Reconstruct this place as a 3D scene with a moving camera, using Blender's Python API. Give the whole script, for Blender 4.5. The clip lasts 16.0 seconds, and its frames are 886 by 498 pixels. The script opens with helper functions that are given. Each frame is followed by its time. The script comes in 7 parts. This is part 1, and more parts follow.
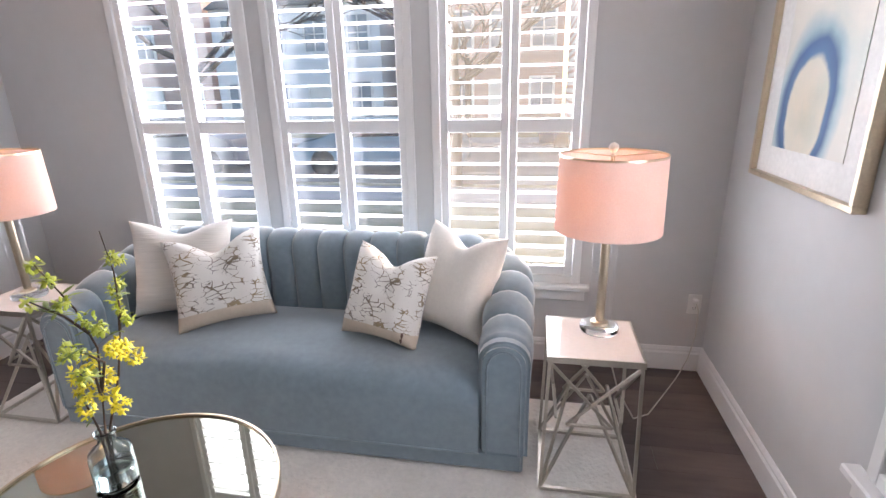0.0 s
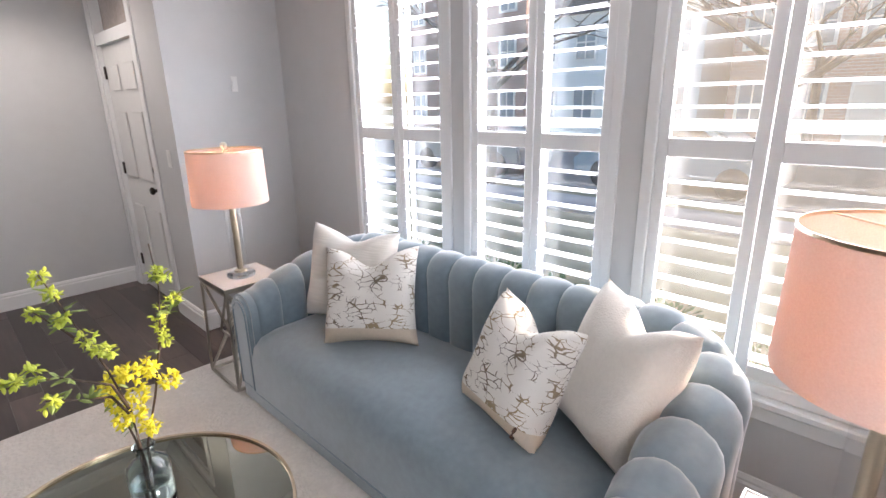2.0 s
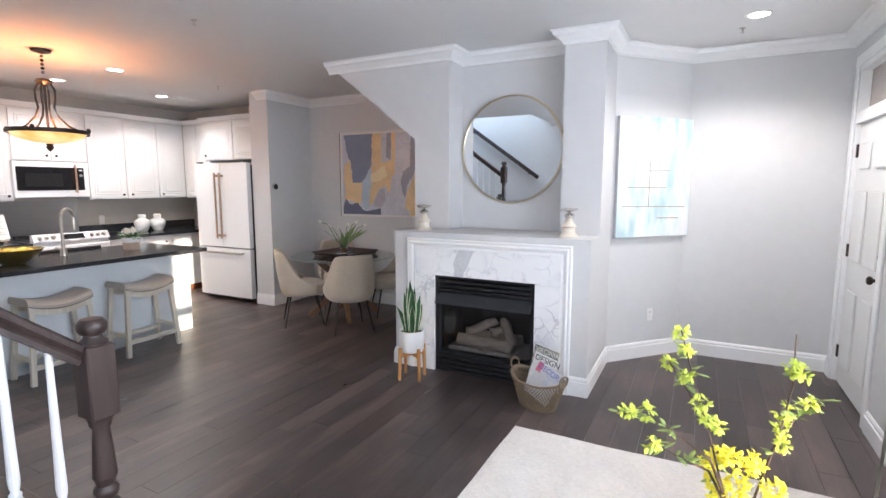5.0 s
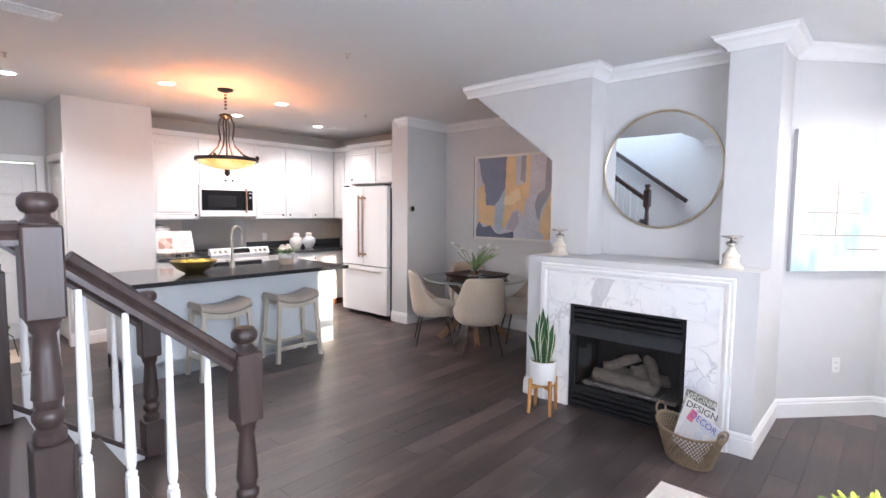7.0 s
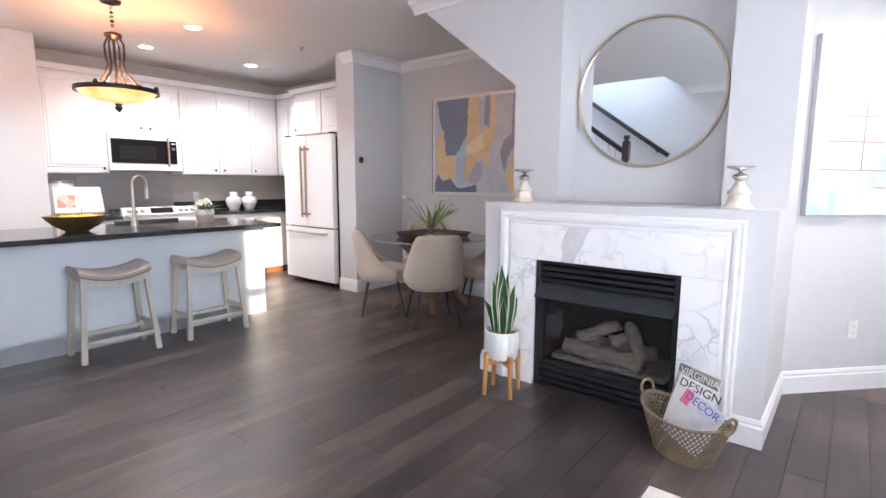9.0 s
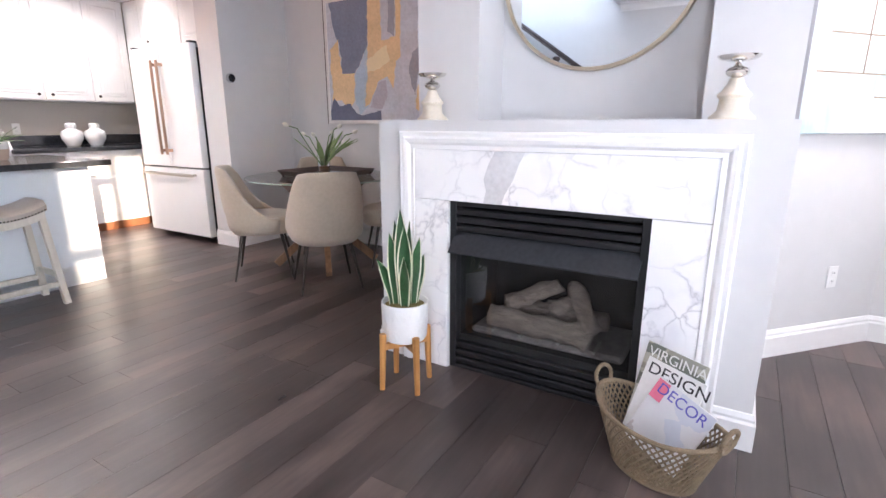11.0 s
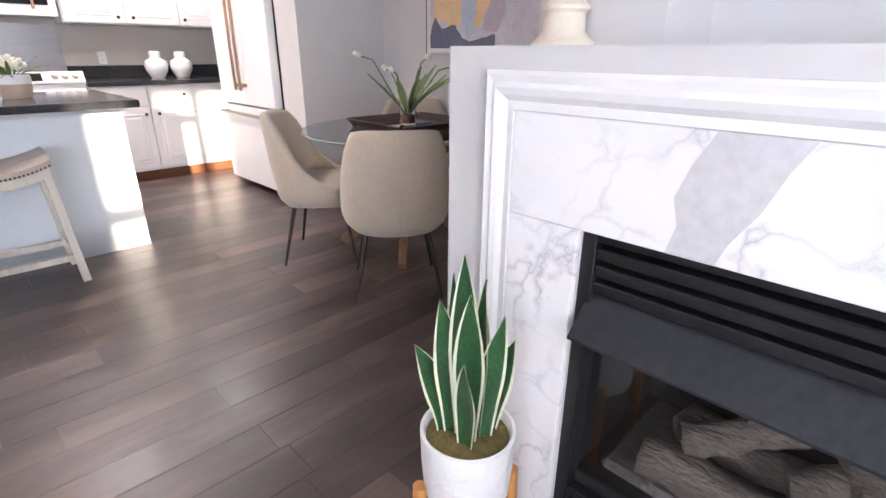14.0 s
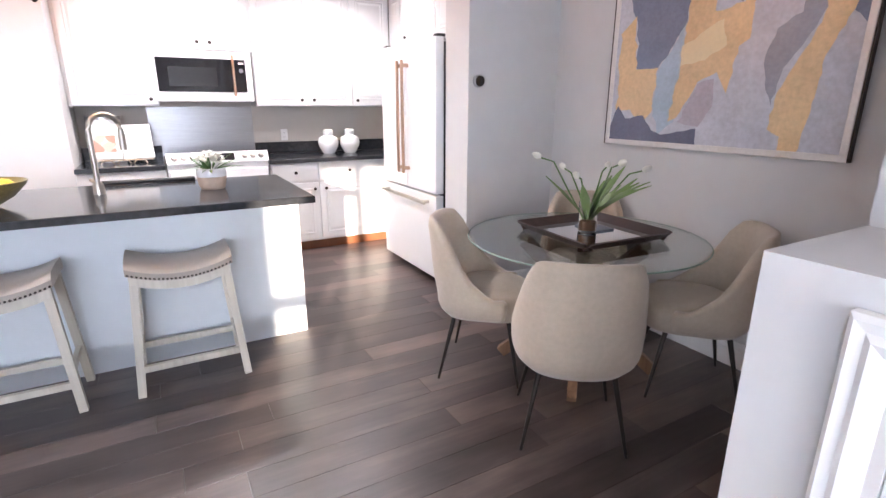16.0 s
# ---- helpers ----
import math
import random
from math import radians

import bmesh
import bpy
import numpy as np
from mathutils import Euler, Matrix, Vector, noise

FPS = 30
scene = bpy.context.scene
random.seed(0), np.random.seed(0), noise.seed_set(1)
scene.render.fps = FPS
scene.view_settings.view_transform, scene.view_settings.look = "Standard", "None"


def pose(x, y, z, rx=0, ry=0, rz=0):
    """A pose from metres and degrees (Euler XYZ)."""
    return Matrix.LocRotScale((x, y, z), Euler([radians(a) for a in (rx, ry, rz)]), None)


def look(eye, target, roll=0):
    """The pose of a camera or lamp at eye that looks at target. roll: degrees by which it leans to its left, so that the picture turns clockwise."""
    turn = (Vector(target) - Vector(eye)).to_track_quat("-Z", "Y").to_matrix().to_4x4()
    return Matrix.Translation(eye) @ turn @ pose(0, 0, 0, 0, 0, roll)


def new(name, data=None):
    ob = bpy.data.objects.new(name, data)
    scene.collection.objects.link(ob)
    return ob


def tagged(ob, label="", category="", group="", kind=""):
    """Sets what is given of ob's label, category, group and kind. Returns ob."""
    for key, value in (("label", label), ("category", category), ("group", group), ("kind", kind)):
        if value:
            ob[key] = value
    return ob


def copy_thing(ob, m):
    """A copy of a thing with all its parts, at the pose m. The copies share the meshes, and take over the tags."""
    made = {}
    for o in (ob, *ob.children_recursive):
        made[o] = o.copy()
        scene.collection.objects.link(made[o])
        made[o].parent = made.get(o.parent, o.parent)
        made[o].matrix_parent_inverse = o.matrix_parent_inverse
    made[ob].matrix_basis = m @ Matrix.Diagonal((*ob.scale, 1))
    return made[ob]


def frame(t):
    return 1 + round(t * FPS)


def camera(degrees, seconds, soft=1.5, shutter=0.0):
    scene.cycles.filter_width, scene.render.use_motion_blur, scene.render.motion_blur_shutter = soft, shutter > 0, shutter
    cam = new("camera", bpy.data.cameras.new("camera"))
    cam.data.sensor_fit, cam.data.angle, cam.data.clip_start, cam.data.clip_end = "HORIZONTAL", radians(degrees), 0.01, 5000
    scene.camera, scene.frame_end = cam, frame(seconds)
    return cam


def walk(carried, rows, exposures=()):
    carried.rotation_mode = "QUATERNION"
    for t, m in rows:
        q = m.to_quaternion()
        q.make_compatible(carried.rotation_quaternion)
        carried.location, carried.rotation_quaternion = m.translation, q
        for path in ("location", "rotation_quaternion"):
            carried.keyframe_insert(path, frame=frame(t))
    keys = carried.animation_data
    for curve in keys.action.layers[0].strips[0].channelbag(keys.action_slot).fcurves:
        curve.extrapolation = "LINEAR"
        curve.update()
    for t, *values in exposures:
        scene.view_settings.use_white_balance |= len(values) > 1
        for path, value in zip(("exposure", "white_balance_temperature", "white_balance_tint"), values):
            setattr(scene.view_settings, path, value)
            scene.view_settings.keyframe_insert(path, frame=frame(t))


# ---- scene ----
cam = camera(83.2, 16.0)
PATH = [
    (0, (0.192, 0.165, 1.577), (-0.159, 2.035, 0.964), -1.2),
    (0.5, (0.284, 0.346, 1.567), (-0.274, 2.166, 0.956), -1.1),
    (1, (0.34, 0.537, 1.575), (-0.454, 2.27, 0.971), -1.1),
    (1.5, (0.396, 0.744, 1.555), (-0.663, 2.334, 0.963), -1.2),
    (2, (0.443, 0.937, 1.565), (-0.896, 2.309, 0.995), -1.1),
    (2.5, (0.37, 0.999, 1.556), (-1.236, 2.058, 1.01), -1.0),
    (3, (0.301, 1.011, 1.549), (-1.528, 1.645, 1.048), -0.9),
    (3.5, (0.302, 1.003, 1.554), (-1.639, 1.165, 1.1), -0.7),
    (4, (0.344, 1.047, 1.572), (-1.596, 0.761, 1.18), -0.5),
    (4.5, (0.381, 1.075, 1.579), (-1.484, 0.43, 1.256), -0.2),
    (5, (0.394, 1.085, 1.563), (-1.37, 0.176, 1.313), -0.0),
    (7.5, (0.233, 0.915, 1.54), (-1.231, -0.438, 1.376), 0.4),
    (8, (0.067, 0.815, 1.482), (-1.401, -0.53, 1.297), 0.3),
    (8.5, (-0.205, 0.735, 1.411), (-1.697, -0.578, 1.188), 0.3),
    (9, (-0.455, 0.669, 1.311), (-1.984, -0.591, 1.043), 0.2),
    (11.5, (-1.523, 0.174, 1.143), (-3.197, -0.773, 0.597), 0.2),
    (12, (-1.765, 0.11, 1.115), (-3.421, -0.828, 0.502), 0.0),
    (12.5, (-2.004, 0.061, 1.103), (-3.62, -0.91, 0.434), 0.0),
    (13, (-2.153, -0.048, 1.087), (-3.697, -1.098, 0.372), -0.1),
    (13.5, (-2.283, -0.22, 1.115), (-3.723, -1.397, 0.379), -0.1),
    (14, (-2.354, -0.372, 1.163), (-3.661, -1.697, 0.43), 0.3),
    (14.5, (-2.435, -0.525, 1.219), (-3.597, -1.979, 0.486), 0.3),
    (15, (-2.506, -0.651, 1.296), (-3.548, -2.204, 0.588), 0.1),
    (15.5, (-2.499, -0.749, 1.342), (-3.468, -2.375, 0.696), 0.0),
    (16, (-2.435, -0.849, 1.396), (-3.38, -2.523, 0.844), 0.1),
]
EXPOSURE = [(0.0, 1.90, 6450, 20), (1.5, 1.85, 6550, 18), (2.5, 1.76, 6550, 18), (3.0, 2.0, 6950, 22), (3.5, 2.2, 7400, 27), (4.0, 2.48, 6650, 19), (4.5, 2.55, 6050, 15), (5.0, 2.65, 6050, 14), (7.5, 2.85, 6000, 17), (9.0, 2.93, 6000, 18), (12.5, 3.18, 6150, 20), (14.5, 3.2, 6150, 20), (16.0, 3.30, 5950, 19)]
walk(cam, [(t, look(eye, target, roll)) for t, eye, target, roll in PATH], EXPOSURE)

# ---- light ----
world = bpy.data.worlds.new("world")
scene.world = world
world.use_nodes = True
_wn = world.node_tree.nodes
_sky = _wn.new("ShaderNodeTexSky")
_sky.sky_type = "NISHITA"
_sky.sun_disc = False
_sky.sun_elevation, _sky.sun_rotation = radians(9), radians(26.1)
_sky.dust_density, _sky.ozone_density, _sky.air_density = 2.0, 1.6, 1.0
world.node_tree.links.new(_sky.outputs[0], _wn["Background"].inputs[0])
_wn["Background"].inputs[1].default_value = 0.15


def lamp(name, kind, m, energy, color, **kw):
    data = bpy.data.lights.new(name, kind)
    data.energy, data.color = energy, color
    for key, value in kw.items():
        if key == "size":
            data.size = value
        elif key == "size_y":
            data.shape, data.size_y = "RECTANGLE", value
        elif key == "radius":
            data.shadow_soft_size = value
        elif key == "angle":
            data.angle = value
        elif key == "spot":
            data.spot_size, data.spot_blend = value, 0.6
    ob = new(name, data)
    ob.matrix_world = m
    return ob


SUN_WAY = Vector((-0.49, -1.0, -0.176))
lamp("sun", "SUN", look((20, 40, 9), Vector((20, 40, 9)) + SUN_WAY), 2.6, (1.0, 0.82, 0.58), angle=radians(0.6))
# sky light in the window openings
for wx in (-1.86, -0.98, 0.03):
    lamp("window_light", "AREA", look((wx, 2.99, 1.45), (wx, 0, 1.45)), 14.5, (0.86, 0.93, 1.0), size=0.8, size_y=1.7)
lamp("window_light", "AREA", look((1.245, 1.1, 1.45), (0, 1.1, 1.45)), 13, (0.86, 0.93, 1.0), size=0.8, size_y=1.7)
# light from the upper floor down the stairwell
lamp("stairwell_light", "AREA", look((0.6, -3.2, 5.1), (0.6, -3.2, 0)), 30, (0.75, 0.88, 1.0), size=0.9, size_y=2.4)

# ---- materials ----
def node_mat(name):
    m = bpy.data.materials.new(name)
    m.use_nodes = True
    return m, m.node_tree.nodes, m.node_tree.links, m.node_tree.nodes["Principled BSDF"]


def mat(name, col, rough=0.5, metal=0.0, var=0.08, scale=6.0, bump=0.0, bscale=60.0, spec=0.5, sheen=0.0, rand=0.0, coat=0.0, stretch=None, dist=0.004):
    """A painted or plain surface: colour varied at two scales, with fine relief."""
    m, n, l, p = node_mat(name)
    p.inputs["Roughness"].default_value = rough
    p.inputs["Metallic"].default_value = metal
    p.inputs["Specular IOR Level"].default_value = spec
    p.inputs["Sheen Weight"].default_value = sheen
    p.inputs["Coat Weight"].default_value = coat
    tc = n.new("ShaderNodeTexCoord")
    vec = tc.outputs["Object"]
    if stretch:
        mp = n.new("ShaderNodeMapping")
        mp.inputs["Scale"].default_value = stretch
        l.new(vec, mp.inputs["Vector"])
        vec = mp.outputs[0]
    a = n.new("ShaderNodeTexNoise")
    a.inputs["Scale"].default_value, a.inputs["Detail"].default_value = scale, 3
    b = n.new("ShaderNodeTexNoise")
    b.inputs["Scale"].default_value, b.inputs["Detail"].default_value = scale * 9, 2
    l.new(vec, a.inputs["Vector"]), l.new(vec, b.inputs["Vector"])
    mix = n.new("ShaderNodeMath")
    mix.operation = "ADD"
    l.new(a.outputs["Fac"], mix.inputs[0]), l.new(b.outputs["Fac"], mix.inputs[1])
    last = mix.outputs[0]
    if rand:
        oi = n.new("ShaderNodeObjectInfo")
        r = n.new("ShaderNodeMath")
        r.operation, r.inputs[1].default_value = "MULTIPLY_ADD", rand
        l.new(oi.outputs["Random"], r.inputs[0]), l.new(last, r.inputs[2])
        last = r.outputs[0]
    mr = n.new("ShaderNodeMapRange")
    mr.inputs[1].default_value, mr.inputs[2].default_value = 0.6, 1.4 + rand
    mr.inputs[3].default_value, mr.inputs[4].default_value = 1 - var, 1 + var
    l.new(last, mr.inputs[0])
    hs = n.new("ShaderNodeHueSaturation")
    hs.inputs["Color"].default_value = (*col, 1)
    l.new(mr.outputs[0], hs.inputs["Value"])
    l.new(hs.outputs[0], p.inputs["Base Color"])
    if bump:
        c = n.new("ShaderNodeTexNoise")
        c.inputs["Scale"].default_value = bscale
        bp = n.new("ShaderNodeBump")
        bp.inputs["Strength"].default_value, bp.inputs["Distance"].default_value = bump, dist
        l.new(vec, c.inputs["Vector"]), l.new(c.outputs["Fac"], bp.inputs["Height"]), l.new(bp.outputs[0], p.inputs["Normal"])
    return m


def ramp(n, l, fac, stops):
    r = n.new("ShaderNodeValToRGB")
    e = r.color_ramp.elements
    while len(e) < len(stops):
        e.new(0.5)
    for k, (pos, col) in zip(e, stops):
        k.position, k.color = pos, (*col, 1)
    l.new(fac, r.inputs[0])
    return r.outputs[0]


def wood_mat(name, dark, light, rough=0.35, rand=True, axis="x", grain=1.0, spec=0.5):
    m, n, l, p = node_mat(name)
    tc = n.new("ShaderNodeTexCoord")
    mp = n.new("ShaderNodeMapping")
    s = [22 * grain, 22 * grain, 22 * grain]
    s["xyz".index(axis)] = 1.6 * grain
    mp.inputs["Scale"].default_value = s
    l.new(tc.outputs["Object"], mp.inputs["Vector"])
    oi = n.new("ShaderNodeObjectInfo")
    comb = n.new("ShaderNodeCombineXYZ")
    mul = n.new("ShaderNodeMath")
    mul.operation, mul.inputs[1].default_value = "MULTIPLY", 37.0
    l.new(oi.outputs["Random"], mul.inputs[0])
    for k in range(3):
        l.new(mul.outputs[0], comb.inputs[k])
    l.new(comb.outputs[0], mp.inputs["Location"])
    a = n.new("ShaderNodeTexNoise")
    a.inputs["Scale"].default_value, a.inputs["Detail"].default_value, a.inputs["Distortion"].default_value = 1.0, 6, 1.2
    l.new(mp.outputs[0], a.inputs["Vector"])
    b = n.new("ShaderNodeTexNoise")
    b.inputs["Scale"].default_value = 2.2
    l.new(tc.outputs["Object"], b.inputs["Vector"])
    add = n.new("ShaderNodeMath")
    add.operation, add.inputs[1].default_value = "MULTIPLY_ADD", 0.45 if rand else 0.0
    l.new(oi.outputs["Random"], add.inputs[0]), l.new(a.outputs["Fac"], add.inputs[2])
    add2 = n.new("ShaderNodeMath")
    add2.operation, add2.inputs[1].default_value = "MULTIPLY_ADD", 0.3
    l.new(b.outputs["Fac"], add2.inputs[0]), l.new(add.outputs[0], add2.inputs[2])
    col = ramp(n, l, add2.outputs[0], [(0.45, dark), (1.1 if rand else 0.85, light)])
    l.new(col, p.inputs["Base Color"])
    rr = n.new("ShaderNodeMapRange")
    rr.inputs[3].default_value, rr.inputs[4].default_value = rough - 0.08, rough + 0.12
    l.new(a.outputs["Fac"], rr.inputs[0]), l.new(rr.outputs[0], p.inputs["Roughness"])
    p.inputs["Specular IOR Level"].default_value = spec
    bp = n.new("ShaderNodeBump")
    bp.inputs["Strength"].default_value, bp.inputs["Distance"].default_value = 0.25, 0.002
    l.new(a.outputs["Fac"], bp.inputs["Height"]), l.new(bp.outputs[0], p.inputs["Normal"])
    return m


def marble_mat(name):
    """White marble with thin grey veins and cloudy patches."""
    m, n, l, p = node_mat(name)
    tc = n.new("ShaderNodeTexCoord")
    oi = n.new("ShaderNodeObjectInfo")
    mp = n.new("ShaderNodeMapping")
    mp.inputs["Rotation"].default_value = (0.7, 0.3, 0.2)
    sc = n.new("ShaderNodeVectorMath")
    sc.operation = "SCALE"
    sc.inputs[0].default_value, = ((7.0, 3.0, 5.0),)
    l.new(oi.outputs["Random"], sc.inputs["Scale"]), l.new(sc.outputs[0], mp.inputs["Location"])
    l.new(tc.outputs["Object"], mp.inputs["Vector"])
    warp = n.new("ShaderNodeTexNoise")
    warp.inputs["Scale"].default_value, warp.inputs["Detail"].default_value = 3.4, 9
    l.new(mp.outputs[0], warp.inputs["Vector"])
    add = n.new("ShaderNodeVectorMath")
    add.operation = "MULTIPLY_ADD"
    add.inputs[1].default_value = (0.5, 0.5, 0.5)
    l.new(warp.outputs["Color"], add.inputs[0]), l.new(mp.outputs[0], add.inputs[2])
    v = n.new("ShaderNodeTexVoronoi")
    v.feature = "DISTANCE_TO_EDGE"
    v.inputs["Scale"].default_value = 5.2
    l.new(add.outputs[0], v.inputs["Vector"])
    vein = ramp(n, l, v.outputs["Distance"], [(0.0, (0.55, 0.55, 0.57)), (0.008, (0.78, 0.78, 0.80)), (0.06, (1, 1, 1))])
    fade = n.new("ShaderNodeTexNoise")
    fade.inputs["Scale"].default_value, fade.inputs["Detail"].default_value = 4.0, 3
    l.new(mp.outputs[0], fade.inputs["Vector"])
    k = ramp(n, l, fade.outputs["Fac"], [(0.42, (0.02, 0.02, 0.02)), (0.66, (1, 1, 1))])
    cloud = ramp(n, l, warp.outputs["Fac"], [(0.3, (0.72, 0.72, 0.745)), (0.44, (0.84, 0.835, 0.83)), (0.8, (0.87, 0.865, 0.86))])
    mx = n.new("ShaderNodeMix")
    mx.data_type, mx.blend_type = "RGBA", "MULTIPLY"
    l.new(k, mx.inputs["Factor"]), l.new(cloud, mx.inputs["A"]), l.new(vein, mx.inputs["B"])
    l.new(mx.outputs["Result"], p.inputs["Base Color"])
    p.inputs["Roughness"].default_value = 0.16
    return m


def glass_mat(name, col=(0.97, 0.99, 0.98), rough=0.0, ior=1.45):
    m, n, l, p = node_mat(name)
    p.inputs["Base Color"].default_value = (*col, 1)
    p.inputs["Roughness"].default_value, p.inputs["IOR"].default_value = rough, ior
    p.inputs["Transmission Weight"].default_value = 1.0
    return m


def pane_mat(name, tint=(1, 1, 1), refl=0.06):
    m, n, l, p = node_mat(name)
    tr, gl, mx, fr = n.new("ShaderNodeBsdfTransparent"), n.new("ShaderNodeBsdfGlossy"), n.new("ShaderNodeMixShader"), n.new("ShaderNodeMath")
    tr.inputs[0].default_value = (*tint, 1)
    gl.inputs["Roughness"].default_value = 0.02
    fr.operation, fr.inputs[1].default_value = "POWER", 3.0
    lw, add = n.new("ShaderNodeLayerWeight"), n.new("ShaderNodeMath")
    lw.inputs[0].default_value = 0.5
    add.operation, add.inputs[1].default_value, add.inputs[2].default_value = "MULTIPLY_ADD", 0.5 + refl, refl * 0.5
    l.new(lw.outputs["Facing"], fr.inputs[0]), l.new(fr.outputs[0], add.inputs[0]), l.new(add.outputs[0], mx.inputs[0]), l.new(tr.outputs[0], mx.inputs[1]), l.new(gl.outputs[0], mx.inputs[2])
    l.new(mx.outputs[0], n["Material Output"].inputs[0])
    return m


def hazy_pane():
    """Window glass with a translucent layer that imitates bright haze over the view outside."""
    m = pane_mat("window_glass")
    n, l = m.node_tree.nodes, m.node_tree.links
    mx, first, tl = n.new("ShaderNodeMixShader"), n["Mix Shader"], n.new("ShaderNodeBsdfTranslucent")
    tl.inputs[0].default_value = (0.92, 0.94, 0.96, 1)
    # share of painted haze that veils the dark parts outdoors
    mx.inputs[0].default_value = 0.07
    l.new(first.outputs[0], mx.inputs[1]), l.new(tl.outputs[0], mx.inputs[2]), l.new(mx.outputs[0], n["Material Output"].inputs[0])
    return m


def glow_mat(name, col, strength):
    m, n, l, p = node_mat(name)
    p.inputs["Base Color"].default_value = (*col, 1)
    p.inputs["Emission Color"].default_value = (*col, 1)
    p.inputs["Emission Strength"].default_value = strength
    return m


def plank_mat():
    """Dark stained hardwood: soft grain, worn cloudy patches and a satin coat."""
    m, n, l, p = node_mat("dark_plank_wood")
    geo = n.new("ShaderNodeNewGeometry")
    oi = n.new("ShaderNodeObjectInfo")

    def noise(scale, detail, stretch):
        mp = n.new("ShaderNodeMapping")
        mp.inputs["Scale"].default_value = stretch
        l.new(geo.outputs["Position"], mp.inputs["Vector"])
        t = n.new("ShaderNodeTexNoise")
        t.inputs["Scale"].default_value, t.inputs["Detail"].default_value = scale, detail
        l.new(mp.outputs[0], t.inputs["Vector"])
        return t.outputs["Fac"]

    def madd(a, k, b):
        q = n.new("ShaderNodeMath")
        q.operation, q.inputs[1].default_value = "MULTIPLY_ADD", k
        l.new(a, q.inputs[0])
        if hasattr(b, "name"):
            l.new(b, q.inputs[2])
        else:
            q.inputs[2].default_value = b
        return q.outputs[0]
    grain, cloud, patch = noise(5.0, 5, (0.6, 9, 1)), noise(3.2, 4, (0.7, 2.2, 1)), noise(0.9, 2, (1, 1, 1))
    tone = madd(geo.outputs["Random Per Island"], 0.24, madd(oi.outputs["Random"], 0.26, madd(patch, 0.35, madd(cloud, 0.85, madd(grain, 0.22, -0.38)))))
    l.new(ramp(n, l, tone, [(0.22, (0.024, 0.0180, 0.0170)), (0.55, (0.062, 0.047, 0.044)), (0.95, (0.165, 0.120, 0.106))]), p.inputs["Base Color"])
    l.new(madd(cloud, 0.30, madd(patch, 0.12, 0.14)), p.inputs["Roughness"])
    p.inputs["Specular IOR Level"].default_value = 0.5
    bp = n.new("ShaderNodeBump")
    bp.inputs["Strength"].default_value, bp.inputs["Distance"].default_value = 0.12, 0.002
    l.new(madd(cloud, 1.0, grain), bp.inputs["Height"]), l.new(bp.outputs[0], p.inputs["Normal"])
    return m


WALL = mat("wall_paint", (0.60, 0.595, 0.59), 0.6, var=0.025, scale=1.2, bump=0.12, bscale=220, dist=0.001)
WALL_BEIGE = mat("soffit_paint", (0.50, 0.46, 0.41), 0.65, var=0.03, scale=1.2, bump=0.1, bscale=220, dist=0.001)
CEIL = mat("ceiling_paint", (0.72, 0.715, 0.71), 0.75, var=0.02, scale=1.0, bump=0.12, bscale=180, dist=0.001)
WHITE = mat("white_trim_paint", (0.80, 0.795, 0.785), 0.32, var=0.02, scale=3, bump=0.05, bscale=90, dist=0.001)
DOORW = mat("door_paint", (0.72, 0.71, 0.69), 0.38, var=0.03, scale=3, bump=0.05, bscale=90, dist=0.001)
CABW = mat("cabinet_paint", (0.76, 0.755, 0.745), 0.3, var=0.02, scale=3, rand=0.03)
PLANK = plank_mat()
FLOOR_BASE = mat("floor_gap_dark", (0.010, 0.007, 0.006), 0.7)
RUG = mat("cream_rug_pile", (0.73, 0.69, 0.64), 0.95, var=0.1, scale=5, bump=0.8, bscale=55, sheen=0.3, dist=0.01)
VELVET = mat("grey_blue_velvet", (0.185, 0.250, 0.290), 0.72, var=0.14, scale=3.5, bump=0.15, bscale=400, sheen=0.9, dist=0.001)
LINEN = mat("ivory_cotton", (0.74, 0.70, 0.64), 0.9, var=0.05, scale=7, bump=0.4, bscale=160, sheen=0.3)
LINEN_RIB = mat("ivory_ribbed_cotton", (0.72, 0.68, 0.62), 0.9, var=0.09, scale=5, bump=0.7, bscale=22, stretch=(0.3, 0.3, 3.0), sheen=0.3)
TAN = mat("sand_fabric", (0.62, 0.52, 0.41), 0.92, var=0.06, scale=8, bump=0.4, bscale=200)
CHAIRF = mat("beige_chair_fabric", (0.455, 0.385, 0.30), 0.85, var=0.08, scale=5, bump=0.35, bscale=240, sheen=0.35)
STOOLF = mat("greige_stool_fabric", (0.44, 0.39, 0.33), 0.8, var=0.06, scale=6, bump=0.3, bscale=240, sheen=0.3)
STOOLW = wood_mat("washed_cream_wood", (0.47, 0.44, 0.36), (0.66, 0.62, 0.53), 0.5, axis="z")
BRASS = mat("champagne_metal", (0.62, 0.52, 0.38), 0.28, metal=1.0, var=0.1, scale=14)
NICKEL = mat("aged_silver_metal", (0.50, 0.47, 0.41), 0.3, metal=1.0, var=0.12, scale=14)
STEEL = mat("brushed_steel", (0.42, 0.42, 0.42), 0.32, metal=1.0, var=0.08, scale=9, stretch=(0.2, 4, 4))
BRONZE = mat("dark_bronze", (0.045, 0.034, 0.028), 0.4, metal=0.7, var=0.2, scale=20)
BLACK = mat("black_metal", (0.012, 0.012, 0.013), 0.38, var=0.2, scale=9, bump=0.1)
BLACKM = mat("matt_firebox_black", (0.010, 0.010, 0.010), 0.8, var=0.3, scale=9)
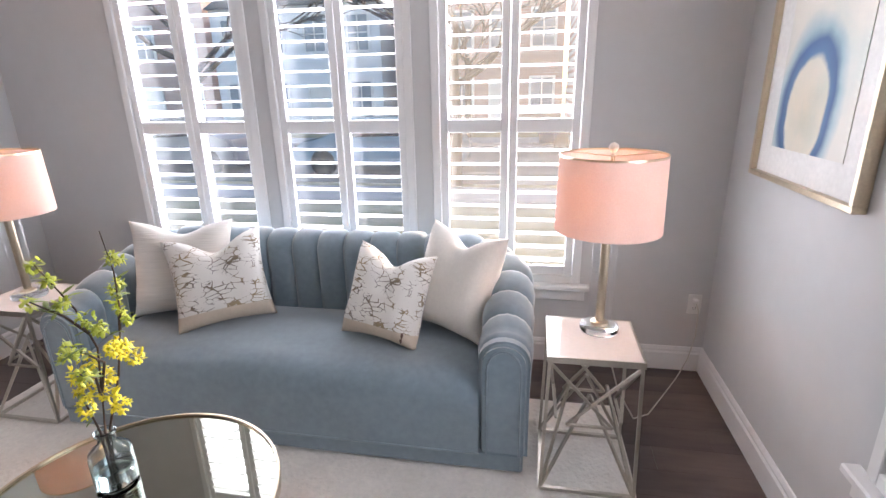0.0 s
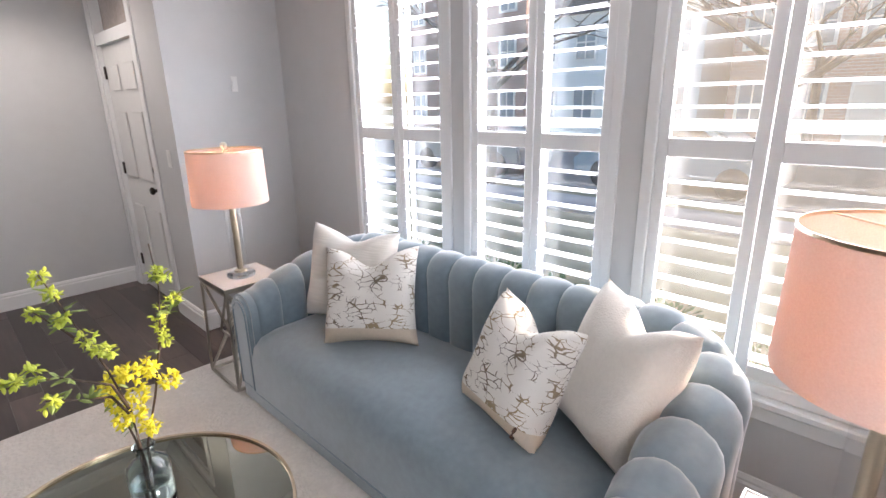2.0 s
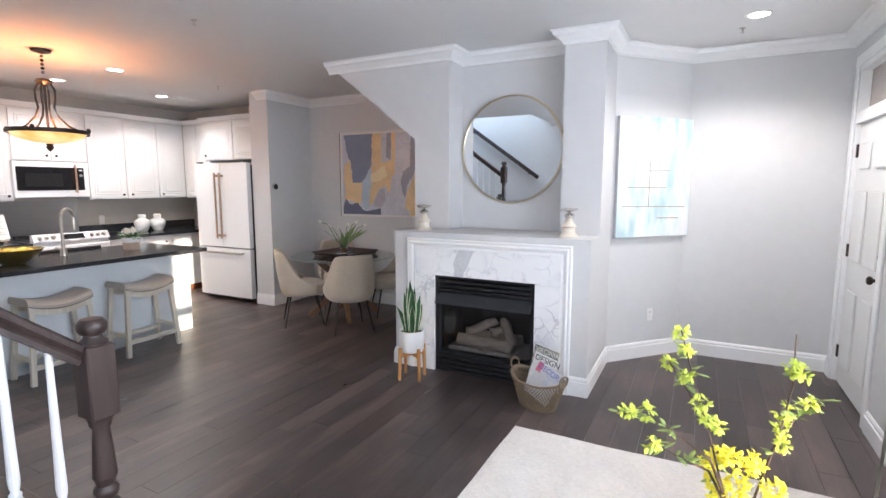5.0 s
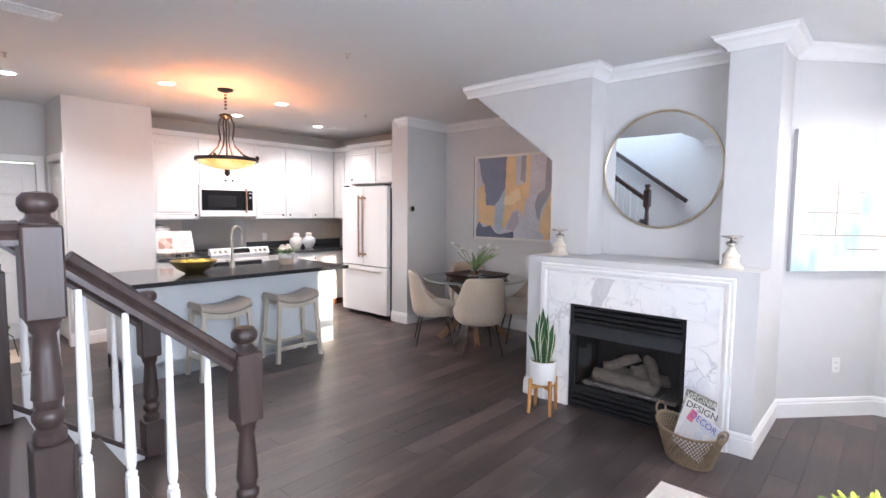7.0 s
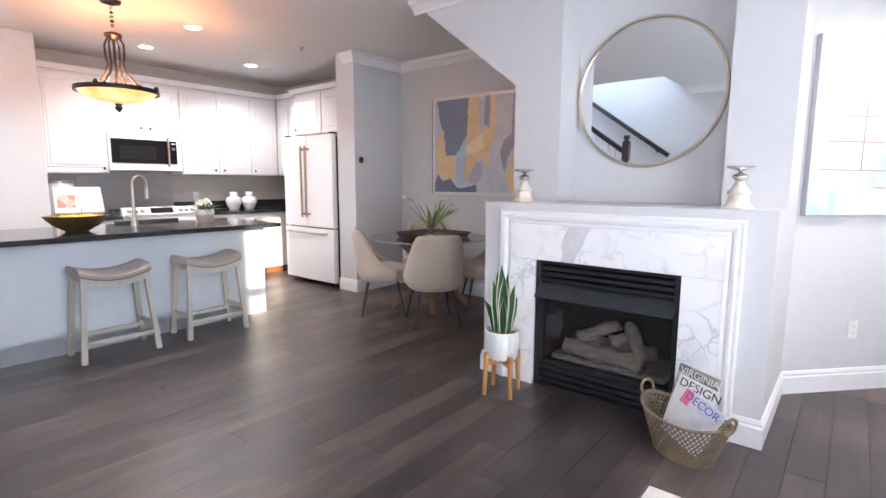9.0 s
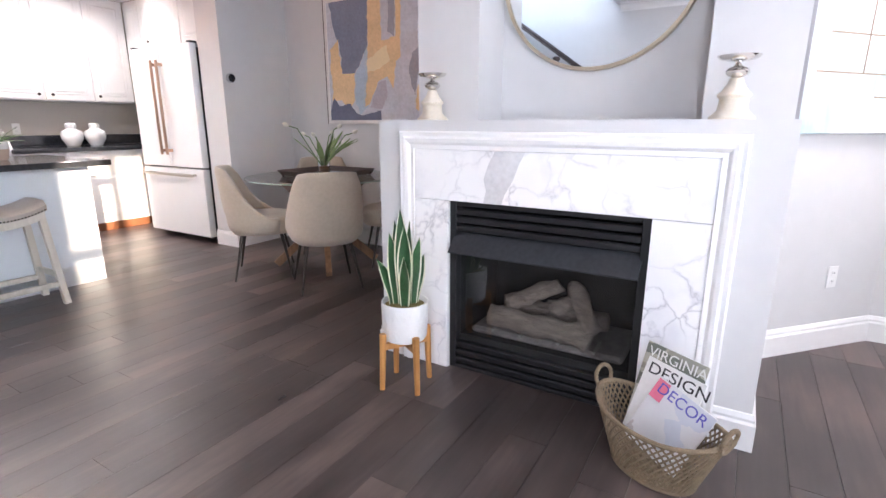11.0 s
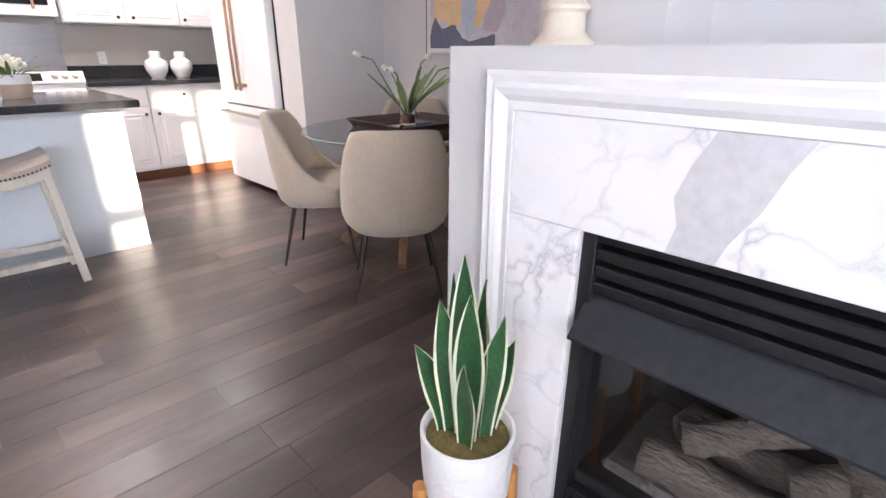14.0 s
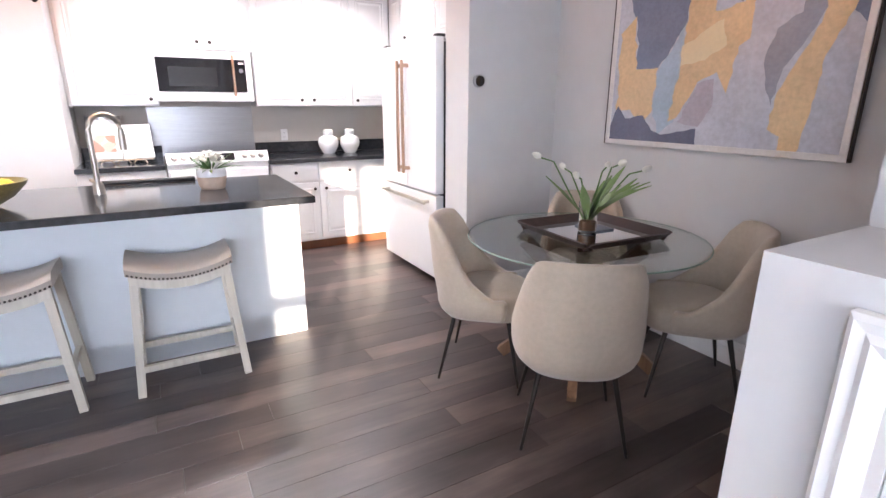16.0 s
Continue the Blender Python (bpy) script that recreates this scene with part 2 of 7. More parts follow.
DGLASS = mat("dark_glass", (0.012, 0.012, 0.014), 0.06, var=0.05)
GRANITE = mat("dark_granite", (0.030, 0.032, 0.036), 0.12, var=0.55, scale=28, spec=0.6)
MARBLE = marble_mat("white_marble")
TABLE_MARBLE = mat("pale_stone_top", (0.72, 0.67, 0.63), 0.1, var=0.05, scale=6, coat=0.3)
GLASS = glass_mat("clear_glass")
AQUA = glass_mat("aqua_bottle_glass", (0.87, 0.96, 0.96))
PANE = hazy_pane()
TGLASS = pane_mat("table_glass", (0.94, 0.97, 0.955), 0.2)
MIRROR = mat("mirror_silver", (0.86, 0.88, 0.88), 0.015, metal=1.0, var=0.0)
TOPMIRROR = mat("smoked_mirror_top", (0.42, 0.43, 0.37), 0.02, metal=1.0, var=0.03, scale=2)
NEWEL = wood_mat("espresso_stair_wood", (0.022, 0.013, 0.011), (0.060, 0.038, 0.033), 0.35, axis="z")
ORANGEW = wood_mat("honey_wood", (0.36, 0.155, 0.04), (0.58, 0.29, 0.09), 0.45, axis="z", rand=False)
# lighter walnut for the table feet, with sunlight put into the colour
WALNUT_LIT = wood_mat("sunlit_walnut_wood", (0.16, 0.085, 0.04), (0.32, 0.18, 0.095), 0.45, axis="z", rand=False)
WALNUT = wood_mat("walnut_wood", (0.055, 0.026, 0.014), (0.15, 0.075, 0.04), 0.4, axis="z", rand=False)
CERAMIC = mat("white_ceramic", (0.80, 0.80, 0.79), 0.25, var=0.02, bump=0.06, bscale=120)
POTW = mat("white_relief_pot", (0.78, 0.78, 0.77), 0.5, var=0.03, bump=0.7, bscale=70, dist=0.006)
CREAM = mat("cream_turned_wood", (0.66, 0.60, 0.50), 0.5, var=0.08, scale=12, bump=0.1)
LOG = mat("ceramic_log", (0.25, 0.205, 0.165), 0.9, var=0.45, scale=14, bump=1.0, bscale=40, stretch=(3, 1, 3), dist=0.012)
WICKER = mat("seagrass_wicker", (0.20, 0.148, 0.092), 0.75, var=0.3, scale=25, bump=0.4, bscale=120)
LEAF = mat("green_leaf", (0.075, 0.16, 0.035), 0.45, var=0.3, scale=14, rand=0.3)
LEAF_DARK = mat("snake_leaf_green", (0.025, 0.085, 0.028), 0.4, var=0.5, scale=22, stretch=(1, 1, 0.5))
LEAF_EDGE = mat("cream_leaf_edge", (0.70, 0.70, 0.52), 0.45, var=0.06)
YELLOW = mat("yellow_blossom", (0.74, 0.66, 0.03), 0.6, var=0.18, scale=30, rand=0.25)
TWIG = mat("brown_twig", (0.060, 0.038, 0.026), 0.8, var=0.2, scale=30)
MOSS = mat("moss_fill", (0.19, 0.15, 0.05), 0.95, var=0.5, scale=60, bump=1, bscale=90)
PLASTIC = mat("white_plastic", (0.76, 0.75, 0.73), 0.35, var=0.01)
APPLW = mat("white_appliance_enamel", (0.79, 0.79, 0.79), 0.22, var=0.015)


def shade_mat():
    m, n, l, p = node_mat("blush_lamp_shade")
    tr, df, mx = n.new("ShaderNodeBsdfTranslucent"), n.new("ShaderNodeBsdfDiffuse"), n.new("ShaderNodeMixShader")
    w = n.new("ShaderNodeTexNoise")
    tc = n.new("ShaderNodeTexCoord")
    w.inputs["Scale"].default_value = 240
    l.new(tc.outputs["Object"], w.inputs["Vector"])
    c = ramp(n, l, w.outputs["Fac"], [(0.3, (0.80, 0.66, 0.61)), (0.7, (0.86, 0.73, 0.68))])
    l.new(c, tr.inputs[0]), l.new(c, df.inputs[0])
    mx.inputs[0].default_value = 0.5
    l.new(df.outputs[0], mx.inputs[1]), l.new(tr.outputs[0], mx.inputs[2]), l.new(mx.outputs[0], n["Material Output"].inputs[0])
    return m


SHADE = shade_mat()


# ---- mesh helpers ----
def part(name, bm, material, parent=None, label="", smooth=False, m=None):
    """Links a bmesh as one mesh object under a thing, a part or the setting."""
    me = bpy.data.meshes.new(name)
    bmesh.ops.recalc_face_normals(bm, faces=bm.faces[:])
    bm.to_mesh(me)
    bm.free()
    if smooth:
        for f in me.polygons:
            f.use_smooth = True
        if smooth != "all":
            me.set_sharp_from_angle(angle=radians(40))
    me.materials.append(material)
    ob = new(name, me)
    if parent:
        ob.parent = parent
    if m:
        ob.matrix_basis = m
    if label:
        ob["label"] = label
    return ob


def share(name, src, parent, m):
    """One more object on the mesh of src."""
    ob = new(name, src.data)
    ob.parent = parent
    ob.matrix_basis = m
    return ob


def thing(name, label, category, m=None, group=""):
    ob = new(name)
    ob.empty_display_size = 0.1
    if m:
        ob.matrix_basis = m
    return tagged(ob, label, category, group)


def box(*bounds, bevel=0.0, seg=1, bm=None):
    """Boxes given as x0, x1, y0, y1, z0, z1 in one bmesh."""
    bm = bm or bmesh.new()
    for i in range(0, len(bounds), 6):
        x0, x1, y0, y1, z0, z1 = bounds[i:i + 6]
        r = bmesh.ops.create_cube(bm, size=1, matrix=Matrix.LocRotScale(((x0 + x1) / 2, (y0 + y1) / 2, (z0 + z1) / 2), None, (abs(x1 - x0), abs(y1 - y0), abs(z1 - z0))))
        if bevel:
            es = list({e for v in r["verts"] for e in v.link_edges})
            bmesh.ops.bevel(bm, geom=es, offset=bevel, segments=seg, affect="EDGES", profile=0.5)
    return bm


def lathe(profile, seg=32, bm=None, at=(0, 0, 0)):
    """Turns (radius, z) pairs about z."""
    bm = bm or bmesh.new()
    rings = []
    for r, z in profile:
        if r < 1e-5:
            rings.append([bm.verts.new((at[0], at[1], at[2] + z))])
        else:
            rings.append([bm.verts.new((at[0] + r * math.cos(2 * math.pi * k / seg), at[1] + r * math.sin(2 * math.pi * k / seg), at[2] + z)) for k in range(seg)])
    for a, b in zip(rings, rings[1:]):
        for k in range(seg):
            q = [a[k % len(a)], a[(k + 1) % len(a)], b[(k + 1) % len(b)], b[k % len(b)]]
            q = list(dict.fromkeys(q))
            if len(q) > 2:
                bm.faces.new(q)
    return bm


def tube(points, r, seg=8, bm=None, r1=None):
    """A round bar along points, tapering from r to r1."""
    bm = bm or bmesh.new()
    pts = [Vector(p) for p in points]
    rings, up = [], Vector((0.013, 0.027, 1)).normalized()
    for i, p in enumerate(pts):
        d = (pts[min(i + 1, len(pts) - 1)] - pts[max(i - 1, 0)]).normalized()
        u = d.cross(up if abs(d.dot(up)) < 0.95 else Vector((1, 0.1, 0))).normalized()
        w = d.cross(u)
        rr = r + ((r1 if r1 is not None else r) - r) * i / max(1, len(pts) - 1)
        rings.append([bm.verts.new(p + rr * (u * math.cos(2 * math.pi * k / seg) + w * math.sin(2 * math.pi * k / seg))) for k in range(seg)])
    for a, b in zip(rings, rings[1:]):
        for k in range(seg):
            bm.faces.new((a[k], a[(k + 1) % seg], b[(k + 1) % seg], b[k]))
    bm.faces.new(rings[0]), bm.faces.new(rings[-1])
    return bm


def prism(outline, lo, hi, axis="z", bm=None):
    """An outline of 2D points pushed along an axis. axis x: (y, z); y: (x, z); z: (x, y)."""
    bm = bm or bmesh.new()

    def at(p, h):
        return {"x": (h, p[0], p[1]), "y": (p[0], h, p[1]), "z": (p[0], p[1], h)}[axis]
    a, b = [bm.verts.new(at(p, lo)) for p in outline], [bm.verts.new(at(p, hi)) for p in outline]
    bm.faces.new(a), bm.faces.new(b)
    for k in range(len(a)):
        bm.faces.new((a[k], a[(k + 1) % len(a)], b[(k + 1) % len(a)], b[k]))
    return bm


def bar(a, b, w, h, bm=None):
    """A square bar from a to b."""
    bm = bm or bmesh.new()
    a, b = Vector(a), Vector(b)
    d = (b - a).normalized()
    u = d.cross(Vector((0, 0, 1)) if abs(d.z) < 0.95 else Vector((1, 0, 0))).normalized()
    v = d.cross(u)
    q = [[bm.verts.new(p + u * su * w / 2 + v * sv * h / 2) for su, sv in ((-1, -1), (1, -1), (1, 1), (-1, 1))] for p in (a, b)]
    bm.faces.new(q[0]), bm.faces.new(q[1])
    for k in range(4):
        bm.faces.new((q[0][k], q[0][(k + 1) % 4], q[1][(k + 1) % 4], q[1][k]))
    return bm


def profile_run(points, prof, bm=None, closed=False):
    """Sweeps a moulding profile of (out, up) along plan points; out is to the left of the way."""
    bm = bm or bmesh.new()
    pts = [Vector((p[0], p[1])) for p in points]
    n, rings = len(pts), []
    for i, p in enumerate(pts):
        d0 = (p - pts[i - 1]).normalized() if i or closed else None
        d1 = (pts[(i + 1) % n] - p).normalized() if i < n - 1 or closed else None
        d0, d1 = d0 or d1, d1 or d0
        n0, n1 = Vector((-d0.y, d0.x)), Vector((-d1.y, d1.x))
        mdir = (n0 + n1).normalized()
        mdir /= max(0.35, mdir.dot(n0))
        rings.append([bm.verts.new((p.x + mdir.x * o, p.y + mdir.y * o, z)) for o, z in prof])
    for a, b in zip(rings, rings[1:] + ([rings[0]] if closed else [])):
        for k in range(len(prof)):
            bm.faces.new((a[k], a[(k + 1) % len(prof)], b[(k + 1) % len(prof)], b[k]))
    if not closed:
        bm.faces.new(rings[0]), bm.faces.new(rings[-1])
    return bm


def structure(name, bm, material, label, category, smooth=False):
    return tagged(part(name, bm, material, smooth=smooth), label, category, kind="structure")

# ---- structure ----
H = 2.74
WIN = [(-2.26, -1.40), (-1.31, -0.47), (-0.37, 0.465)]
WZ0, WZ1 = 0.50, 2.40


def pierced(along, lo, hi, holes, t0, t1, top):
    """A wall along x or y from lo to hi, t0 to t1 thick, with holes (a, b, z0, z1)."""
    bm = bmesh.new()

    def piece(a, b, z0, z1):
        if b - a > 1e-4 and z1 - z0 > 1e-4:
            box(*((a, b, t0, t1, z0, z1) if along == "x" else (t0, t1, a, b, z0, z1)), bm=bm)
    at = lo
    for a, b, z0, z1 in holes:
        piece(at, a, 0, top)
        piece(a, b, 0, z0), piece(a, b, z1, top)
        at = b
    piece(at, hi, 0, top)
    return bm


structure("wall_north", pierced("x", -3.25, 1.315, [(a, b, WZ0, WZ1) for a, b in WIN], 2.91, 3.06, H), WALL, "warm grey painted wall with three shuttered windows", "wall")
structure("wall_east", pierced("y", -6.65, 2.91, [(0.66, 1.52, WZ0, WZ1)], 1.165, 1.315, 5.3), WALL, "warm grey painted wall beside the stairs", "wall")
structure("wall_bay_side", box(-3.25, -3.1, 2.105, 2.91, 0, H), WALL, "short grey wall between the front door and the windows", "wall")
structure("wall_front_door", pierced("x", -4.86, -3.25, [(-4.55, -3.61, 0, 2.47)], 2.105, 2.255, H), WALL, "grey painted wall around the front door", "wall")
structure("wall_entry", box(-4.86, -4.71, 0.90, 2.105, 0, H), WALL, "pale grey painted entry wall", "wall")
structure("wall_entry_angled", prism([(-4.1, 0.395), (-4.71, 0.95), (-4.86, 0.90), (-4.4, 0.38)], 0, H), WALL, "pale grey wall set at an angle beside the chimney", "wall")
# chimney breast: lower block with the fire opening, pilasters and recess above
for bounds in ((-1.26, -0.867, 0, 1.177, -3.25), (-0.002, 0.4, 0, 1.177, -3.25), (-0.867, -0.002, 0.825, 1.177, -3.25), (-0.867, -0.002, 0, 0.825, -3.75)):
    structure("chimney_block", box(-5.08, bounds[4], *bounds[:4]), WALL, "pale grey painted fireplace block with a flat mantel shelf", "wall")
structure("chimney_pilaster_south", box(-5.08, -3.60, -1.26, -0.91, 1.177, H), WALL, "pale grey pilaster beside the mirror recess", "wall")
structure("chimney_pilaster_north", box(-5.08, -3.60, 0.09, 0.4, 1.177, H), WALL, "pale grey pilaster beside the mirror recess", "wall")
structure("chimney_breast", box(-5.08, -3.88, -0.91, 0.09, 1.177, H), WALL, "pale grey recessed chimney breast", "wall")
structure("stair_soffit", prism([(-2.235, H - 0.002), (-1.26, 1.985), (-1.26, H - 0.002)], -5.08, -3.60, "x"), WALL, "sloping grey underside of a stair above the dining nook", "wall")
structure("wall_dining", box(-5.23, -5.08, -3.828, -1.26, 0, H), WALL, "grey painted dining nook wall", "wall")
structure("wall_column", box(-5.23, -4.31, -4.135, -3.828, 0, H), WALL, "grey wall end between the dining nook and the kitchen", "wall")
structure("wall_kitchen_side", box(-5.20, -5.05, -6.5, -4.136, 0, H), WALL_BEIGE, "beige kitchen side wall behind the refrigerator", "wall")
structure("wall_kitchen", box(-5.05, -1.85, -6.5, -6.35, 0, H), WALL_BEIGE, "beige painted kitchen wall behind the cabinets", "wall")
structure("wall_pantry", pierced("y", -6.5, -5.69, [(-6.42, -5.78, 0, 2.06)], -1.12, -0.97, H), WALL, "pale pantry side wall with a door", "wall")
structure("wall_pantry_front", box(-1.85, -1.12, -5.84, -5.69, 0, H, -1.85, -1.70, -6.35, -5.84, 0, H), WALL, "pale lilac-grey pantry wall beside the kitchen", "wall")
structure("wall_back", pierced("x", -1.85, 1.165, [(-0.86, -0.02, 0, 2.06)], -6.65, -6.5, H), WALL, "grey back hall wall with a white door", "wall")
structure("wall_stair", box(-0.03, 0.09, -6.5, -3.1, 0, 5.3), WALL, "pale wall enclosing the stair", "wall")
structure("wall_stairwell", box(0.09, 1.165, -6.5, -6.38, H, 5.3, 0.09, 1.165, -1.62, -1.5, H + 0.13, 5.3, -0.03, 0.09, -2.5, -1.5, H + 0.13, 5.3), WALL, "grey upper stairwell walls", "wall")
bm = box(-5.25, 1.315, -1.5, 3.06, H, H + 0.13, -5.25, -0.03, -6.65, -1.5, H, H + 0.13, -0.03, 0.09, -2.5, -1.5, H, H + 0.13)
structure("ceiling", bm, CEIL, "smooth off-white painted ceiling", "ceiling")
structure("stairwell_ceiling", box(-0.03, 1.315, -6.5, -1.5, 5.3, 5.4), CEIL, "upper stairwell ceiling", "ceiling")

BASE_PROF = [(0, 0), (0.017, 0), (0.017, 0.105), (0.011, 0.115), (0.013, 0.126), (0.006, 0.142), (0, 0.145)]
for k, run in enumerate([
    [(1.165, -0.70), (1.165, 2.91), (-3.1, 2.91), (-3.1, 2.105), (-3.54, 2.105)],
    [(-4.62, 2.105), (-4.71, 2.105), (-4.71, 0.95), (-4.1, 0.4), (-3.25, 0.4), (-3.25, 0.275)],
    [(-3.25, -1.135), (-3.25, -1.26), (-5.08, -1.26), (-5.08, -3.828), (-4.31, -3.828), (-4.31, -4.135)],
    [(-1.85, -5.69), (-0.97, -5.69), (-0.97, -5.72)],
]):
    structure("baseboard", profile_run(run, BASE_PROF), WHITE, "white moulded baseboard", "baseboard")
CROWN = [(0, H - 0.10), (0.012, H - 0.10), (0.02, H - 0.08), (0.055, H - 0.05), (0.08, H - 0.035), (0.085, H - 0.012), (0.1, H - 0.006), (0.1, H - 0.001), (0, H - 0.001)]
for run in [
    [(1.165, -1.45), (1.165, 2.91), (-3.1, 2.91), (-3.1, 2.105), (-4.71, 2.105), (-4.71, 0.95), (-4.1, 0.4), (-3.6, 0.4), (-3.6, 0.09), (-3.88, 0.09), (-3.88, -0.91), (-3.6, -0.91), (-3.6, -2.22)],
    [(-5.08, -2.35), (-5.08, -3.828), (-4.31, -3.828), (-4.31, -4.0)],
]:
    structure("crown_moulding", profile_run(run, CROWN), WHITE, "white crown moulding along the ceiling", "moulding")


# ---- shuttered windows ----
def louvre_mesh(width):
    bm = bmesh.new()
    outline = []
    for k in range(8):
        a = 2 * math.pi * k / 8
        outline.append((0.036 * math.cos(a), 0.005 * math.sin(a)))
    return prism(outline, -width / 2, width / 2, "x", bm)


def shutter_window(name, m, width, label):
    w = tagged(thing(name, label, "window", m), kind="structure")
    z0, z1, f = WZ0, WZ1, 0.045
    part("window_frame", box(0, f, -0.012, 0.06, z0, z1, width - f, width, -0.012, 0.06, z0, z1, f, width - f, -0.012, 0.06, z1 - f, z1, f, width - f, -0.012, 0.06, z0, z0 + f, bevel=0.003), WHITE, w)
    part("window_sill", box(-0.05, width + 0.05, -0.05, 0.02, z0 - 0.032, z0 - 0.001, bevel=0.006), WHITE, w)
    part("apron", box(-0.03, width + 0.03, -0.018, -0.001, z0 - 0.10, z0 - 0.033, bevel=0.003), WHITE, w)
    st, mid = 0.042, 1.38
    pw = (width - 2 * f) / 2
    first = None
    for s in (0, 1):
        x0 = f + 0.002 + s * pw
        x1 = x0 + pw - 0.004
        zb, zt = z0 + f + 0.003, z1 - f - 0.003
        pn = part("shutter_panel", box(x0, x0 + st, 0, 0.028, zb, zt, x1 - st, x1, 0, 0.028, zb, zt, x0 + st, x1 - st, 0, 0.028, zb, zb + 0.05, x0 + st, x1 - st, 0, 0.028, zt - 0.07, zt, x0 + st, x1 - st, 0, 0.028, mid - 0.035, mid + 0.035, bevel=0.003), WHITE, w)
        lw, cx = x1 - x0 - 2 * st - 0.004, (x0 + x1) / 2
        zs = [zb + 0.05 + 0.034 + 0.0775 * k for k in range(10)] + [mid + 0.035 + 0.034 + 0.0775 * k for k in range(12)]
        for z in zs:
            if mid - 0.06 < z < mid + 0.055 or z > zt - 0.1:
                continue
            tilt = random.uniform(-3.0, 2.0)
            lm = pose(cx, 0.014, z, tilt)
            if first is None:
                first = part("louvre", louvre_mesh(lw), WHITE, pn, m=lm, smooth=True)
            else:
                share("louvre", first, pn, lm)
    sash = part("sash", box(0, 0.035, 0.085, 0.13, z0, z1, width - 0.035, width, 0.085, 0.13, z0, z1, 0.035, width - 0.035, 0.085, 0.13, z0, z0 + 0.045, 0.035, width - 0.035, 0.085, 0.13, z1 - 0.045, z1, 0.035, width - 0.035, 0.085, 0.13, mid + 0.06, mid + 0.10,
                            width / 2 - 0.011, width / 2 + 0.011, 0.095, 0.12, z0 + 0.045, z1 - 0.045), WHITE, w)
    for za, zb in ((z0 + 0.045, mid + 0.06), (mid + 0.10, z1 - 0.045)):
        for xa, xb in ((0.035, width / 2 - 0.011), (width / 2 + 0.011, width - 0.035)):
            g = part("pane", box(xa, xb, 0.104, 0.108, za, zb), PANE, sash)
            g.visible_shadow = False
    return w


for k, (a, b) in enumerate(WIN):
    shutter_window("window_%d" % (k + 1), pose(a, 2.91, 0), b - a, "white plantation shutters with open louvres over a sash window")
shutter_window("window_4", pose(1.165, 1.52, 0, 0, 0, -90), 0.86, "white shuttered window in the side wall")


# ---- doors ----
def panel_door(name, m, width, height, rows, label, knob_x, deadbolt=True, hinge_x=None):
    """A six-panel door in its casing; local x along the wall, y into the wall."""
    d = tagged(thing(name, label, "door", m), kind="structure")
    leaf = part("door_leaf", box(0.004, width - 0.004, 0.03, 0.07, 0.008, height, bevel=0.003), DOORW, d)
    gx = [0.11, width / 2 - 0.05, width / 2 + 0.05, width - 0.11]
    for za, zb in rows:
        for xa, xb in ((gx[0], gx[1]), (gx[2], gx[3])):
            bm = bmesh.new()
            box(xa, xb, 0.0285, 0.031, za, zb, bevel=0.001, bm=bm)
            box(xa + 0.022, xb - 0.022, 0.014, 0.0284, za + 0.022, zb - 0.022, bevel=0.010, bm=bm)
            part("panel", bm, DOORW, leaf)
    zk = 0.955
    kn = lathe([(0.0, 0), (0.032, 0), (0.032, 0.007), (0.012, 0.012), (0.012, 0.03), (0.027, 0.042), (0.029, 0.055), (0.018, 0.066), (0, 0.067)], 20)
    kn.transform(pose(knob_x, 0.029, zk, 90))
    part("knob", kn, BRONZE, leaf, "dark bronze knob", smooth=True)
    if deadbolt:
        db = lathe([(0, 0), (0.03, 0), (0.028, 0.014), (0.02, 0.02), (0, 0.021)], 20)
        db.transform(pose(knob_x, 0.029, zk + 0.15, 90))
        part("deadbolt", db, BRONZE, leaf, "dark bronze deadbolt", smooth=True)
    if hinge_x is not None:
        for z in (0.25, height / 2 + 0.05, height - 0.2):
            part("hinge", box(hinge_x - 0.014, hinge_x + 0.014, 0.016, 0.029, z - 0.05, z + 0.05, bevel=0.003), BRONZE, leaf, "dark bronze hinge")
    return d


# front door with a transom light above
fd = panel_door("door_1", pose(-4.53, 2.105, 0), 0.90, 2.03, [(0.16, 0.80), (0.98, 1.55), (1.66, 1.90)], "white six-panel front door with dark bronze hardware under a transom", 0.83, True, 0.012)
C = 0.075
part("casing", box(-C - 0.02, -0.02, -0.016, -0.001, 0, 2.545, 0.92, 0.92 + C, -0.016, -0.001, 0, 2.545, -0.02, 0.92, -0.016, -0.001, 2.47, 2.545, bevel=0.004), WHITE, fd)
part("jamb", box(-0.02, 0, 0, 0.149, 0, 2.47, 0.90, 0.92, 0, 0.149, 0, 2.47, 0, 0.90, 0, 0.149, 2.035, 2.12, 0, 0.90, 0, 0.149, 2.43, 2.47), WHITE, fd)
part("transom_pane", box(0.0, 0.90, 0.07, 0.076, 2.12, 2.43), mat("frosted_transom", (0.42, 0.36, 0.33), 0.25, var=0.15, scale=4), fd, "brownish obscured glass")
bd = panel_door("door_2", pose(-0.02, -6.5, 0, 0, 0, 180), 0.84, 2.04, [(0.16, 0.80), (0.98, 1.55), (1.66, 1.90)], "white painted back door with dark hardware", 0.77)
part("casing", box(-C, 0, -0.016, -0.001, 0, 2.135, 0.84, 0.84 + C, -0.016, -0.001, 0, 2.135, 0, 0.84, -0.016, -0.001, 2.06, 2.135, bevel=0.004), WHITE, bd)
pd = panel_door("door_3", pose(-0.97, -6.42, 0, 0, 0, 90), 0.64, 2.04, [(0.16, 0.80), (0.98, 1.55), (1.66, 1.90)], "narrow white pantry door with dark knob", 0.06, False, 0.63)
